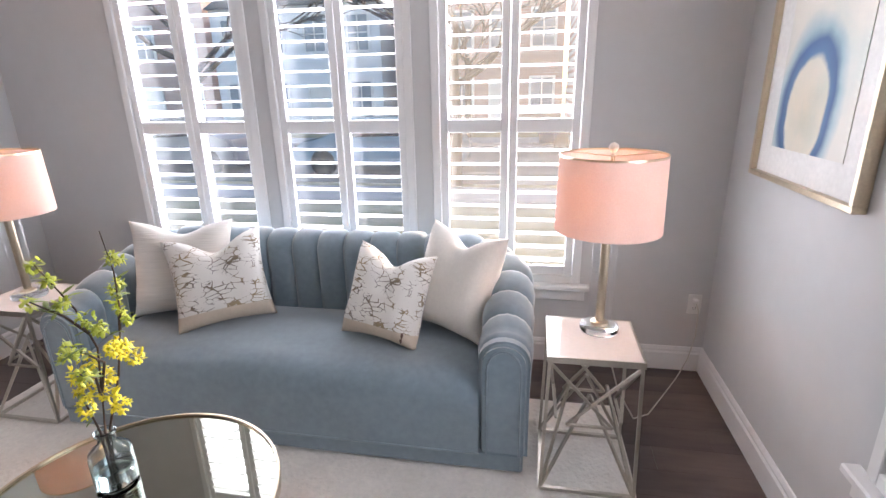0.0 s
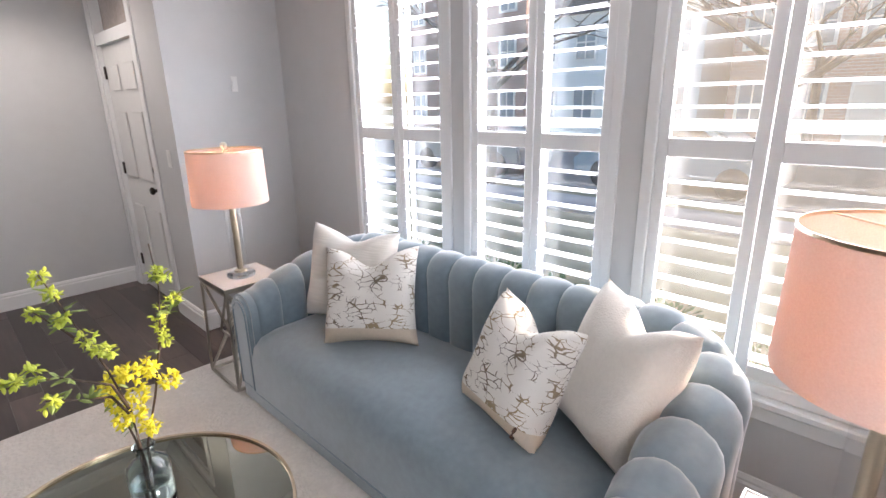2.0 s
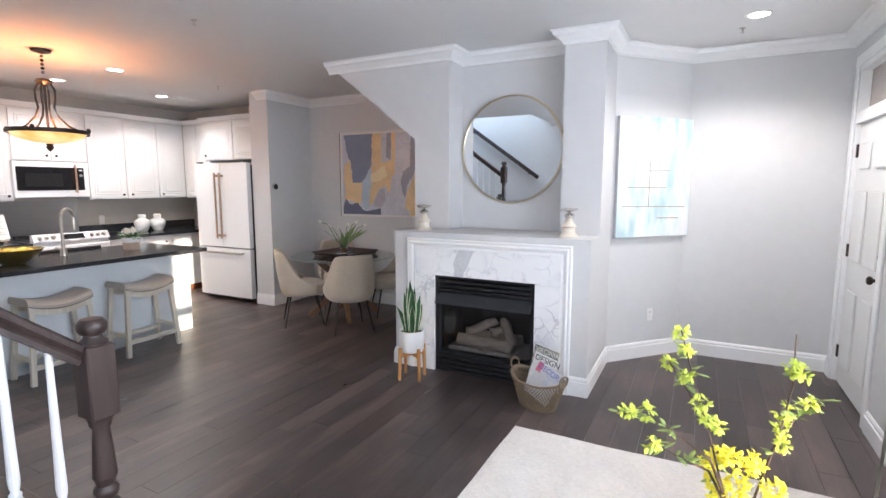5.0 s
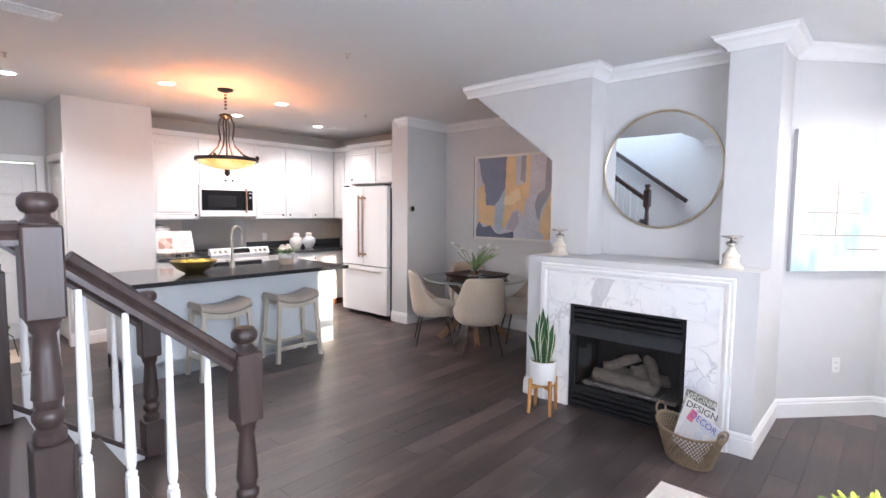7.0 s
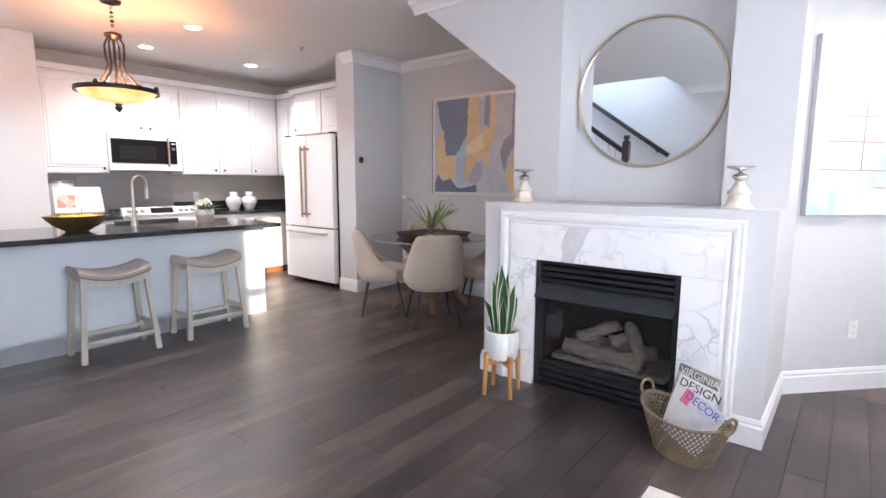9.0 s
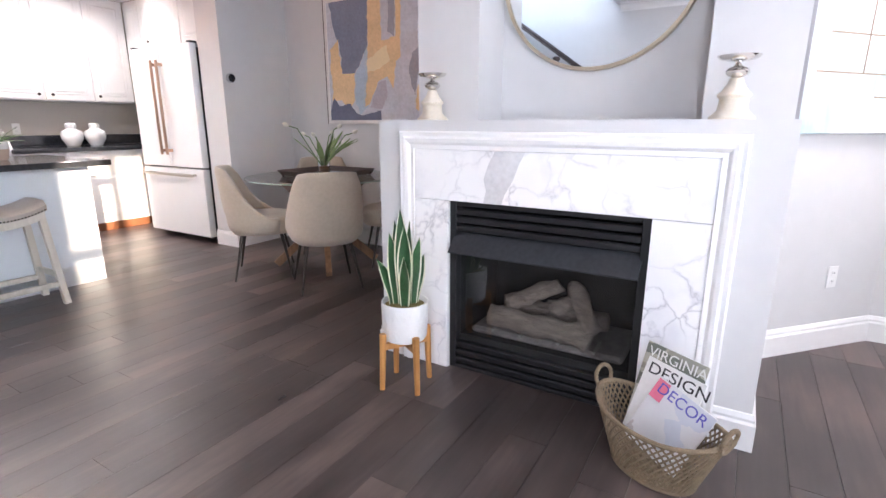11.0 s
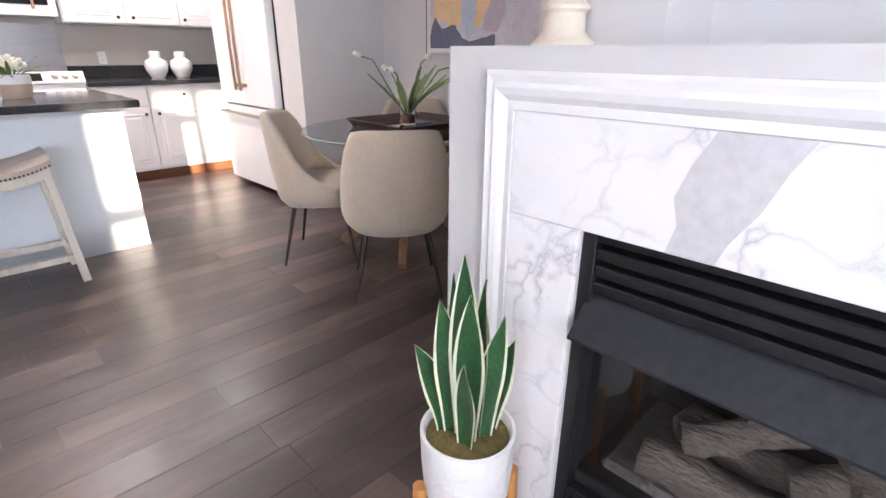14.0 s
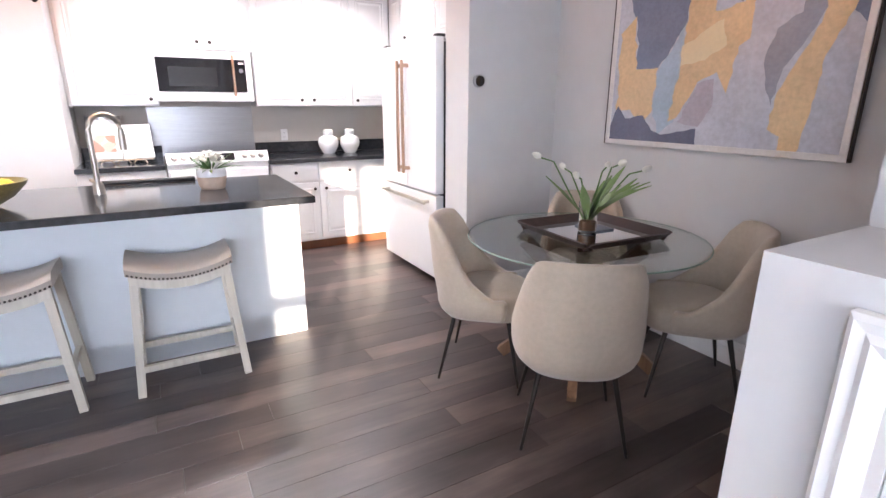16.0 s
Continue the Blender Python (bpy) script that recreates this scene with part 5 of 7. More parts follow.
def candle_holder(m):
    c = thing("candle_holder", "cream turned-wood candle holder with a silver knop", "candle holder", m, "mantel candle holders")
    part("base", lathe([(0, 0), (0.068, 0), (0.068, 0.006), (0.056, 0.018), (0.045, 0.03), (0.042, 0.065), (0.05, 0.072), (0.050, 0.078), (0.040, 0.088), (0.026, 0.108), (0.019, 0.128), (0, 0.128)], 32), CREAM, c, smooth=True)
    part("knop", lathe([(0, 0.128), (0.012, 0.129), (0.030, 0.138), (0.036, 0.148), (0.030, 0.158), (0.012, 0.166), (0.008, 0.175), (0, 0.176)], 28), mat("polished_silver", (0.72, 0.70, 0.67), 0.12, metal=1), c, smooth=True)
    part("dish", lathe([(0, 0.175), (0.014, 0.176), (0.055, 0.186), (0.064, 0.197), (0.061, 0.198), (0.05, 0.190), (0, 0.186)], 32), bpy.data.materials["polished_silver"], c, smooth=True)
    return c


ch = candle_holder(pose(-3.45, -1.083, 1.177) @ Matrix.Scale(1.1, 4))
copy_thing(ch, pose(-3.42, 0.20, 1.177))

# snake plant on its wooden stand
sp = thing("plant_stand", "honey-coloured wooden plant stand with four peg legs", "plant stand", pose(-3.003, -0.95, 0))
for k in range(4):
    a = math.pi / 4 + math.pi / 2 * k + 0.25
    c, s_ = math.cos(a), math.sin(a)
    bm = bmesh.new()
    tube([(0.118 * c, 0.118 * s_, 0), (0.113 * c, 0.113 * s_, 0.12), (0.108 * c, 0.108 * s_, 0.265)], 0.012, 10, bm, 0.016)
    part("leg", bm, ORANGEW, sp, smooth=True)
part("cross_bar", bar((-0.077 + 0.0, -0.077 * 1.0, 0.205), (0.077, 0.077, 0.205), 0.02, 0.028), ORANGEW, sp, m=pose(0, 0, 0, 0, 0, 14))
part("cross_bar", bar((-0.077, 0.077, 0.204), (0.077, -0.077, 0.204), 0.02, 0.028), ORANGEW, sp, m=pose(0, 0, 0, 0, 0, 14))
pot = thing("plant_pot", "white textured ceramic pot in a wooden stand", "plant pot", pose(-3.008, -0.955, 0.228) @ Matrix.Scale(1.09, 4))
part("pot", lathe([(0, 0), (0.082, 0), (0.089, 0.012), (0.094, 0.08), (0.096, 0.158), (0.090, 0.160), (0.087, 0.15), (0.085, 0.135), (0, 0.135)], 44), POTW, pot, smooth=True)
part("moss", lathe([(0, 0.146), (0.05, 0.148), (0.084, 0.140), (0.0845, 0.1355)], 24), MOSS, pot, "dry brown moss")
sn = thing("snake_plant", "tall snake plant with cream-edged dark green leaves", "plant", pose(-3.008, -0.955, 0.383))
rg = random.Random(3)
for k in range(11):
    a = 2.4 * k + rg.uniform(-0.3, 0.3)
    r0 = 0.012 + 0.004 * k
    Ln = (0.43 - 0.023 * k) * rg.uniform(0.92, 1.06)
    lean = 0.006 + 0.0055 * k * rg.uniform(0.6, 1.2)
    bmc, bme = bmesh.new(), bmesh.new()
    base = Vector((r0 * math.cos(a), r0 * math.sin(a), 0))
    out = Vector((math.cos(a), math.sin(a), 0))
    face = 0.45 + rg.uniform(-0.75, 0.75)
    side = Vector((-math.sin(face), math.cos(face), 0))
    nrm = Vector((math.cos(face), math.sin(face), 0))
    W = rg.uniform(0.046, 0.058)
    rows = []
    for i in range(11):
        t = i / 10
        w = W * (0.55 + 1.0 * t - 0.0 * t) * 0.62 if t < 0.45 else W * 0.62 * (1.0 - ((t - 0.45) / 0.55) ** 2.2)
        tw = 0.5 * t * math.sin(k)
        sd = side * math.cos(tw) + nrm * math.sin(tw)
        c = base + Vector((0, 0, Ln * t)) + out * lean * t * t
        rows.append((c, sd, max(w, 0.0008)))
    for bm_, lo, hi in ((bmc, -0.80, 0.80), (bme, -1.0, -0.80), (bme, 0.80, 1.0)):
        prev = None
        for c, sd, w in rows:
            mid = (lo + hi) / 2
            vs_ = [bm_.verts.new(c + sd * w * f + nrm * 0.004 * (abs(f) * 2 - 1)) for f in (lo, mid, hi)]
            if prev:
                for q in range(2):
                    bm_.faces.new((prev[q], prev[q + 1], vs_[q + 1], vs_[q]))
            prev = vs_
    lf = part("leaf", bmc, LEAF_DARK, sn, smooth="all")
    part("leaf_margin", bme, LEAF_EDGE, lf, "cream leaf margin", smooth="all")

# wicker basket of magazines
bk = thing("wicker_basket", "open-weave oval wicker basket with ring handles", "basket", pose(-2.963, 0.118, 0, 0, 0, 62))


def oval(z, f=0.0):
    t = z / 0.24
    return 0.145 + 0.105 * t, 0.10 + 0.055 * t


for hand in (1, -1):
    for k in range(50):
        pts = []
        for i in range(9):
            z = 0.01 + 0.185 * i / 8
            a = 2 * math.pi * k / 50 + hand * 0.75 * i / 8
            A, B = oval(z)
            A, B = A + hand * 0.002, B + hand * 0.002
            pts.append((A * math.cos(a), B * math.sin(a), z + (0.03 * (abs(math.cos(a)) ** 3) * i / 8)))
        part("weave_strand", tube(pts, 0.0034, 5), WICKER, bk)
for z, r in ((0.008, 0.008), (0.196, 0.008)):
    A, B = oval(z)
    pts = [(A * math.cos(2 * math.pi * i / 40), B * math.sin(2 * math.pi * i / 40), z + 0.03 * abs(math.cos(2 * math.pi * i / 40)) ** 3 * (z > 0.1)) for i in range(41)]
    part("rim", tube(pts, r, 7), WICKER, bk, smooth=True)
part("bottom", lathe([(0, 0.004), (0.095, 0.004), (0.095, 0.010), (0, 0.010)], 32), WICKER, bk, m=Matrix.Diagonal((1.4, 1, 1, 1)))
for s in (-1, 1):
    pts = [(s * (0.238 + 0.008 * math.cos(a)), 0.04 * math.sin(a), 0.245 + 0.04 * math.cos(a)) for a in [2 * math.pi * i / 20 for i in range(21)]]
    part("handle", tube(pts, 0.0075, 8), WICKER, bk, "round wicker handle", smooth=True)


def text_bm(words, size, extrude=0.0):
    cu = bpy.data.curves.new("words", "FONT")
    cu.body, cu.size, cu.extrude, cu.align_x = words, size, extrude, "LEFT"
    tmp = bpy.data.objects.new("words_tmp", cu)
    scene.collection.objects.link(tmp)
    dg = bpy.context.evaluated_depsgraph_get()
    me = bpy.data.meshes.new_from_object(tmp.evaluated_get(dg))
    bm = bmesh.new()
    bm.from_mesh(me)
    bpy.data.objects.remove(tmp)
    return bm


def magazine(label, m, w, h, cover, words, size, wcol, extra=None, bold=False):
    g = thing("magazine", label, "magazine", m, "basket magazines")
    part("pages", box(0, w, 0.0005, 0.007, 0, h), PLASTIC, g)
    part("cover", box(0, w, -0.0012, 0, 0, h), cover, g)
    bm = text_bm(words, size, 0.0003 if not bold else 0.0006)
    if bold:
        bm.transform(Matrix.Diagonal((1.12, 1.0, 1, 1)))
    bm.transform(pose(0.012, -0.0022, h - size * 0.92, 90))
    part("title", bm, wcol, g)
    return g


INK = mat("black_ink", (0.015, 0.015, 0.016), 0.4)
PALEINK = mat("pale_ink", (0.75, 0.74, 0.70), 0.4)
VIOLET = mat("violet_ink", (0.10, 0.09, 0.42), 0.4)
base = pose(-2.963, 0.118, 0, 0, 0, 62)
magazine("magazine with a grey-green landscape cover in the basket", base @ pose(-0.16, 0.05, 0.118, -14, 4, 4), 0.225, 0.285, blotch_art("landscape_cover", 7, [(0.0, (0.16, 0.17, 0.14)), (0.4, (0.30, 0.29, 0.24)), (0.7, (0.42, 0.40, 0.33))], 1.0, (1, 1, 3)), "VIRGINIA", 0.052, PALEINK)
magazine("white magazine with bold black title in the basket", base @ pose(-0.148, 0.018, 0.085, -18, 6, 4), 0.215, 0.275, mat("white_cover", (0.78, 0.77, 0.75), 0.3), "DESIGN", 0.058, INK, bold=True)
mg = magazine("home magazine with a violet title and a pink corner", base @ pose(-0.125, -0.012, 0.078, -22, 18, 4), 0.215, 0.25, blotch_art("room_cover", 9, [(0.0, (0.70, 0.69, 0.70)), (0.5, (0.60, 0.62, 0.68)), (0.8, (0.52, 0.47, 0.46))], 3.3), "DECOR", 0.055, VIOLET)
part("corner_block", box(0.0, 0.045, -0.0022, -0.0013, 0.17, 0.245), mat("pink_print", (0.66, 0.16, 0.24), 0.35), mg)

# ---- stairs ----
def newel(name, x, y, z0, top, label):
    n = thing(name, label, "newel post", pose(x, y, z0), "newel posts")
    h = top - z0
    s = 0.048
    part("lower_block", box(-s, s, -s, s, 0, h - 0.72 if h > 0.9 else 0.12, bevel=0.004), NEWEL, n)
    zb = h - 0.72 if h > 0.9 else 0.12
    zt = h - 0.36
    L = zt - zb
    part("turned_shaft", lathe([(0.040, zb + 0.0005), (0.042, zb + 0.03), (0.030, zb + 0.045), (0.041, zb + 0.07), (0.041, zb + 0.085), (0.030, zb + 0.10), (0.036, zb + 0.13), (0.040, zb + 0.2 * L + 0.06), (0.031, zb + 0.75 * L), (0.027, zt - 0.045), (0.036, zt - 0.03), (0.036, zt - 0.018), (0.044, zt - 0.0005)], 24), NEWEL, n, smooth=True)
    part("upper_block", box(-s, s, -s, s, zt, h - 0.095, bevel=0.006), NEWEL, n)
    part("cap", lathe([(0.045, h - 0.0945), (0.046, h - 0.088), (0.030, h - 0.074), (0.028, h - 0.064), (0.040, h - 0.056), (0.047, h - 0.042), (0.046, h - 0.022), (0.034, h - 0.006), (0.0, h)], 28), NEWEL, n, smooth=True)
    return n


AX, DX, AY, BY = -0.55, 0.035, -0.78, -1.99
newel("newel_post", AX, AY, 0.0, 1.112, "dark espresso turned newel post at the foot of the stairs")
newel("newel_post", -0.60, BY, 0.0, 1.10, "dark espresso turned newel post across the first step")
newel("newel_post", DX, AY, 0.575, 1.592, "tall dark espresso newel post at the landing corner")
newel("newel_post", DX, BY + 0.05, 0.575, 1.98, "dark espresso newel post where the upper flight begins")

st = tagged(thing("staircase", "stairs with dark treads and white risers", "stairs"), kind="structure")
RISE = 0.19
for k, (x0, x1) in enumerate(((-0.60, -0.32), (-0.32, -0.04))):
    part("riser", box(x0, x1 + 0.0, BY + 0.045, AY - 0.045, 0.001 + RISE * k * 0, RISE * (k + 1) - 0.028), WHITE, st)
    part("tread", box(x0 - 0.025, x1, BY + 0.045, AY - 0.045, RISE * (k + 1) - 0.0275, RISE * (k + 1), bevel=0.006), NEWEL, st, "dark wood tread")
part("landing_base", box(-0.04, 1.148, -2.03, AY + 0.05, 0.001, 3 * RISE - 0.028), WHITE, st)
part("landing", box(-0.065, 1.147, -2.031, AY + 0.052, 3 * RISE - 0.0275, 3 * RISE, bevel=0.006), NEWEL, st, "dark wood landing")
for k in range(12):
    y = -2.032 - 0.25 * k
    part("riser", box(0.0905, 1.147, y - 0.25, y, 3 * RISE + RISE * k, 3 * RISE + RISE * (k + 1) - 0.028), WHITE, st)
    part("tread", box(0.0905, 1.147, y - 0.2501, y + 0.022, 3 * RISE + RISE * (k + 1) - 0.0275, 3 * RISE + RISE * (k + 1), bevel=0.006), NEWEL, st, "dark wood tread")
for y, s in ((AY, 1), (BY, -1)):
    out = [(-0.60, 0.02), (-0.60, 0.16), (-0.02, 0.62), (0.03, 0.62), (0.03, 0.02)]
    part("stringer", prism(out, y - 0.022, y + 0.022, "y"), WHITE, st, "white closed stringer")
    part("shoe_rail", bar((-0.58, y, 0.185), (-0.0, y, 0.645), 0.055, 0.022), NEWEL, st, "dark shoe rail")
part("wall_skirt", prism([(-0.83, 0.571), (-0.83, 0.72), (-2.0, 0.74), (-2.3, 0.97), (-4.9, 2.94), (-4.9, 2.6), (-2.3, 0.6), (-2.0, 0.571)], 1.148, 1.1645, "x"), WHITE, st, "white stair skirt board")

RAILP = [(-0.03, -0.028), (0.03, -0.028), (0.03, -0.012), (0.022, 0.0), (0.032, 0.014), (0.026, 0.032), (0.012, 0.040), (-0.012, 0.040), (-0.026, 0.032), (-0.032, 0.014), (-0.022, 0.0), (-0.03, -0.012)]


def rail(a, b):
    a, b = Vector(a), Vector(b)
    d = (b - a).normalized()
    u = d.cross(Vector((0, 0, 1))).normalized()
    v = u.cross(d)
    bm = bmesh.new()
    q = [[bm.verts.new(p + u * o + v * h) for o, h in RAILP] for p in (a, b)]
    bm.faces.new(q[0]), bm.faces.new(q[1])
    for k in range(len(RAILP)):
        bm.faces.new((q[0][k], q[0][(k + 1) % len(RAILP)], q[1][(k + 1) % len(RAILP)], q[1][k]))
    return bm


def baluster(x, y, z0, z1, parent):
    h = z1 - z0
    bm = box(-0.016, 0.016, -0.016, 0.016, 0, 0.16, bevel=0.002)
    lathe([(0.016, 0.160), (0.018, 0.172), (0.011, 0.182), (0.015, 0.198), (0.017, 0.22), (0.0145, 0.5 * h), (0.010, h)], 12, bm)
    part("baluster", bm, WHITE, parent, "white turned baluster", m=pose(x, y, z0))


ba = thing("balustrade", "dark handrail with white balusters on the short lower flight", "balustrade", group="balustrades")
part("handrail", rail((AX + 0.048, AY, 0.982), (DX - 0.048, AY, 1.388)), NEWEL, ba, "dark moulded handrail")
for x in (-0.413, -0.288, -0.166, -0.047):
    f = (x - AX) / (DX - AX)
    baluster(x, AY, 0.185 + 0.46 * (x + 0.58) / 0.58 + 0.012, 0.955 + 0.43 * f - 0.02, ba)
bb = thing("balustrade", "dark handrail with white balusters on the far side of the steps", "balustrade", group="balustrades")
part("handrail", rail((-0.552, BY, 0.935), (DX - 0.048, BY, 1.40)), NEWEL, bb, "dark moulded handrail")
for x in (-0.436, -0.317, -0.197, -0.077):
    f = (x + 0.60) / (DX + 0.60)
    baluster(x, BY, 0.185 + 0.46 * (x + 0.58) / 0.58 + 0.012, 0.92 + 0.465 * f - 0.02, bb)
bl = thing("balustrade", "level dark landing rail with white balusters", "balustrade", group="balustrades")
part("handrail", rail((DX + 0.048, AY, 1.47), (1.164, AY, 1.47)), NEWEL, bl, "dark moulded handrail")
for k in range(8):
    baluster(DX + 0.14 + 0.125 * k, AY, 0.571, 1.445, bl)
bu = thing("balustrade", "dark rail with white balusters at the start of the upper flight", "balustrade", group="balustrades")
part("handrail", rail((DX, BY + 0.002, 1.75), (DX, -3.099, 2.55)), NEWEL, bu, "dark moulded handrail")
part("stair_side", prism([(BY - 0.042, 0.0), (BY - 0.042, 0.75), (-3.099, 1.52), (-3.099, 0.0)], 0.0, 0.07, "x"), WHITE, bu, "white closed side of the flight")
for k in range(9):
    y = BY - 0.10 - 0.113 * k
    up = (BY - 0.042 - y) / 1.067
    baluster(DX, y, 0.745 + 0.77 * up, 1.775 + 0.79 * up - 0.03, bu)
wr = thing("wall_handrail", "dark wooden wall handrail rising beside the stairs", "handrail")
part("handrail", rail((1.10, -1.66, 1.72), (1.10, -4.6, 3.80)), NEWEL, wr)
for y in (-1.85, -3.0, -4.2):
    part("bracket", bar((1.10, y, 1.72 + (-1.66 - y) * 0.7075 - 0.03), (1.163, y, 1.72 + (-1.66 - y) * 0.7075 - 0.07), 0.014, 0.014), BRONZE, wr)

# wire plant stand on a mat in the back hall
tagged(part("door_mat", box(-0.52, 0.02 - 0.06, -5.95, -5.35, 0.001, 0.012, bevel=0.003), TAN), "tan woven mat in the back hall", "mat")
hs_ = thing("wire_sculpture", "dark wire hall ornament with mossy green balls", "ornament", pose(-0.33, -5.62, 0.013))
rg = random.Random(5)
for k in range(9):
    a = rg.uniform(0, 6.28)
    part("wire", tube([(0.17 * math.cos(a), 0.17 * math.sin(a), 0.0), (0.19 * math.cos(a + 0.9), 0.19 * math.sin(a + 0.9), 0.18), (0.12 * math.cos(a + 1.8), 0.12 * math.sin(a + 1.8), 0.33)], 0.005, 6), BRONZE, hs_)
for x, y, z in ((0, 0, 0.16), (0.06, 0.04, 0.28), (-0.06, -0.02, 0.30)):
    part("moss_ball", lathe([(0, -0.06), (0.035, -0.05), (0.06, 0), (0.035, 0.05), (0, 0.06)], 14, at=(x, y, z)), mat("green_moss", (0.10, 0.14, 0.03), 0.95, var=0.5, scale=40, bump=1, bscale=60), hs_, smooth=True)


# ---- kitchen ----
def raised_door(x0, x1, z0, z1, y, parent, knob=None, name="door"):
    """A raised-panel door facing +y at the plane y."""
    d = part(name, box(x0, x1, y, y + 0.019, z0, z1, bevel=0.003), CABW, parent)
    g = 0.055
    if x1 - x0 > 0.2 and z1 - z0 > 0.2:
        bm = bmesh.new()
        o, i = (x0 + g, x1 - g, z0 + g, z1 - g), (x0 + g + 0.03, x1 - g - 0.03, z0 + g + 0.03, z1 - g - 0.03)
        yo, yi, yt = y + 0.0195, y + 0.021, y + 0.0265
        A = [bm.verts.new(v) for v in ((o[0], yo, o[2]), (o[1], yo, o[2]), (o[1], yo, o[3]), (o[0], yo, o[3]))]
        B = [bm.verts.new(v) for v in ((o[0] + 0.008, yt - 0.002, o[2] + 0.008), (o[1] - 0.008, yt - 0.002, o[2] + 0.008), (o[1] - 0.008, yt - 0.002, o[3] - 0.008), (o[0] + 0.008, yt - 0.002, o[3] - 0.008))]
        C_ = [bm.verts.new(v) for v in ((i[0] - 0.008, yi - 0.001, i[2] - 0.008), (i[1] + 0.008, yi - 0.001, i[2] - 0.008), (i[1] + 0.008, yi - 0.001, i[3] + 0.008), (i[0] - 0.008, yi - 0.001, i[3] + 0.008))]
        D = [bm.verts.new(v) for v in ((i[0] + 0.012, yt, i[2] + 0.012), (i[1] - 0.012, yt, i[2] + 0.012), (i[1] - 0.012, yt, i[3] - 0.012), (i[0] + 0.012, yt, i[3] - 0.012))]
        for P, Q in ((A, B), (B, C_), (C_, D)):
            for k in range(4):
                bm.faces.new((P[k], P[(k + 1) % 4], Q[(k + 1) % 4], Q[k]))
        bm.faces.new(D)
        part("raised_panel", bm, CABW, d)
    if knob:
        kb = lathe([(0, 0), (0.006, 0), (0.006, 0.012), (0.015, 0.018), (0.015, 0.026), (0, 0.029)], 14)
        kb.transform(pose(knob[0], y + 0.019, knob[1], -90))
        part("knob", kb, BRONZE, d, "dark round knob", smooth=True)
    return d


def cabinet(label, x0, x1, z0, z1, yb, yf, doors, m=None, drawers=(), toe=False):
    c = thing("cabinet", label, "cabinet", m, "kitchen cabinets")
    part("body", box(x0, x1, yb, yf, z0, z1), CABW, c)
    for a, b, za, zb, kn in doors:
        raised_door(a, b, za, zb, yf + 0.001, c, kn)
    for a, b, za, zb in drawers:
        raised_door(a, b, za, zb, yf + 0.001, c, ((a + b) / 2, (za + zb) / 2), "drawer")
    if toe:
        part("toe_kick", box(x0, x1, yb, yf - 0.06, 0.001, z0 - 0.001), mat("reddish_toe_wood", (0.20, 0.075, 0.03), 0.5, var=0.2, scale=12), c, "reddish wood toe kick")
    return c


UB, UF, ZU, ZT = -6.349, -6.03, 1.387, 2.48
cabinet("white raised-panel wall cabinet beside the microwave", -2.508, -1.851, ZU, ZT, UB, UF, [(-2.50, -1.875, ZU + 0.01, ZT - 0.02, (-2.45, ZU + 0.06))])
cabinet("short white wall cabinet above the microwave", -3.318, -2.51, 1.868, ZT, UB, UF, [(-3.308, -2.919, 1.878, ZT - 0.02, (-2.965, 1.93)), (-2.909, -2.52, 1.878, ZT - 0.02, (-2.863, 1.93))])
cabinet("tall white raised-panel wall cabinet", -3.799, -3.32, ZU, ZT, UB, UF, [(-3.789, -3.33, ZU + 0.01, ZT - 0.02, (-3.745, ZU + 0.06))])
cabinet("white two-door wall cabinet in the kitchen corner", -4.70, -3.801, ZU, ZT, UB, UF, [(-4.265, -3.811, ZU + 0.01, ZT - 0.02, (-3.865, ZU + 0.06)), (-4.69, -4.275, ZU + 0.01, ZT - 0.02, (-4.32, ZU + 0.06))])
side_m = pose(-5.049, 0, 0, 0, 0, -90)  # local +y faces +x, local x runs along -y
cabinet("white wall cabinet beside the refrigerator", 5.42, 6.02, ZU, ZT, 0.001, 0.33, [(5.43, 5.715, ZU + 0.01, ZT - 0.02, None), (5.725, 6.01, ZU + 0.01, ZT - 0.02, None)], side_m)
cabinet("short white cabinet above the refrigerator", 4.17, 5.41, 1.93, ZT, 0.001, 0.45, [(4.19, 4.78, 1.94, ZT - 0.02, (4.25, 2.0)), (4.80, 5.40, 1.94, ZT - 0.02, (5.34, 2.0))], side_m)
tagged(part("cabinet_crown", profile_run([(-1.852, UF + 0.022), (-4.70, UF + 0.022), (-4.70, -5.41), (-4.58, -5.41), (-4.58, -4.17)][::-1], [(0, ZT + 0.001), (0.012, ZT + 0.001), (0.045, ZT + 0.05), (0.045, ZT + 0.06), (0, ZT + 0.06)]), CABW), "white moulded cornice along the cabinet tops", "moulding", kind="structure")
# base units
LF = -5.68
cabinet("white base cabinet beside the range", -2.478, -1.851, 0.10, 0.875, -6.349, LF, [(-2.47, -1.86, 0.12, 0.68, (-2.42, 0.62))], None, [(-2.47, -1.86, 0.70, 0.865)], True)
cabinet("white two-door base cabinet with two drawers", -4.70, -3.322, 0.10, 0.875, -6.349, LF, [(-3.76, -3.335, 0.12, 0.68, (-3.72, 0.62)), (-4.38, -3.77, 0.12, 0.68, (-3.83, 0.62))], None, [(-3.76, -3.335, 0.70, 0.865), (-4.38, -3.77, 0.70, 0.865)], True)
tagged(part("kitchen_worktop", box(-2.478, -1.851, -6.348, -5.63, 0.876, 0.915, -5.04, -3.318, -6.348, -5.63, 0.876, 0.915, bevel=0.004), GRANITE), "dark speckled granite kitchen worktop", "worktop")
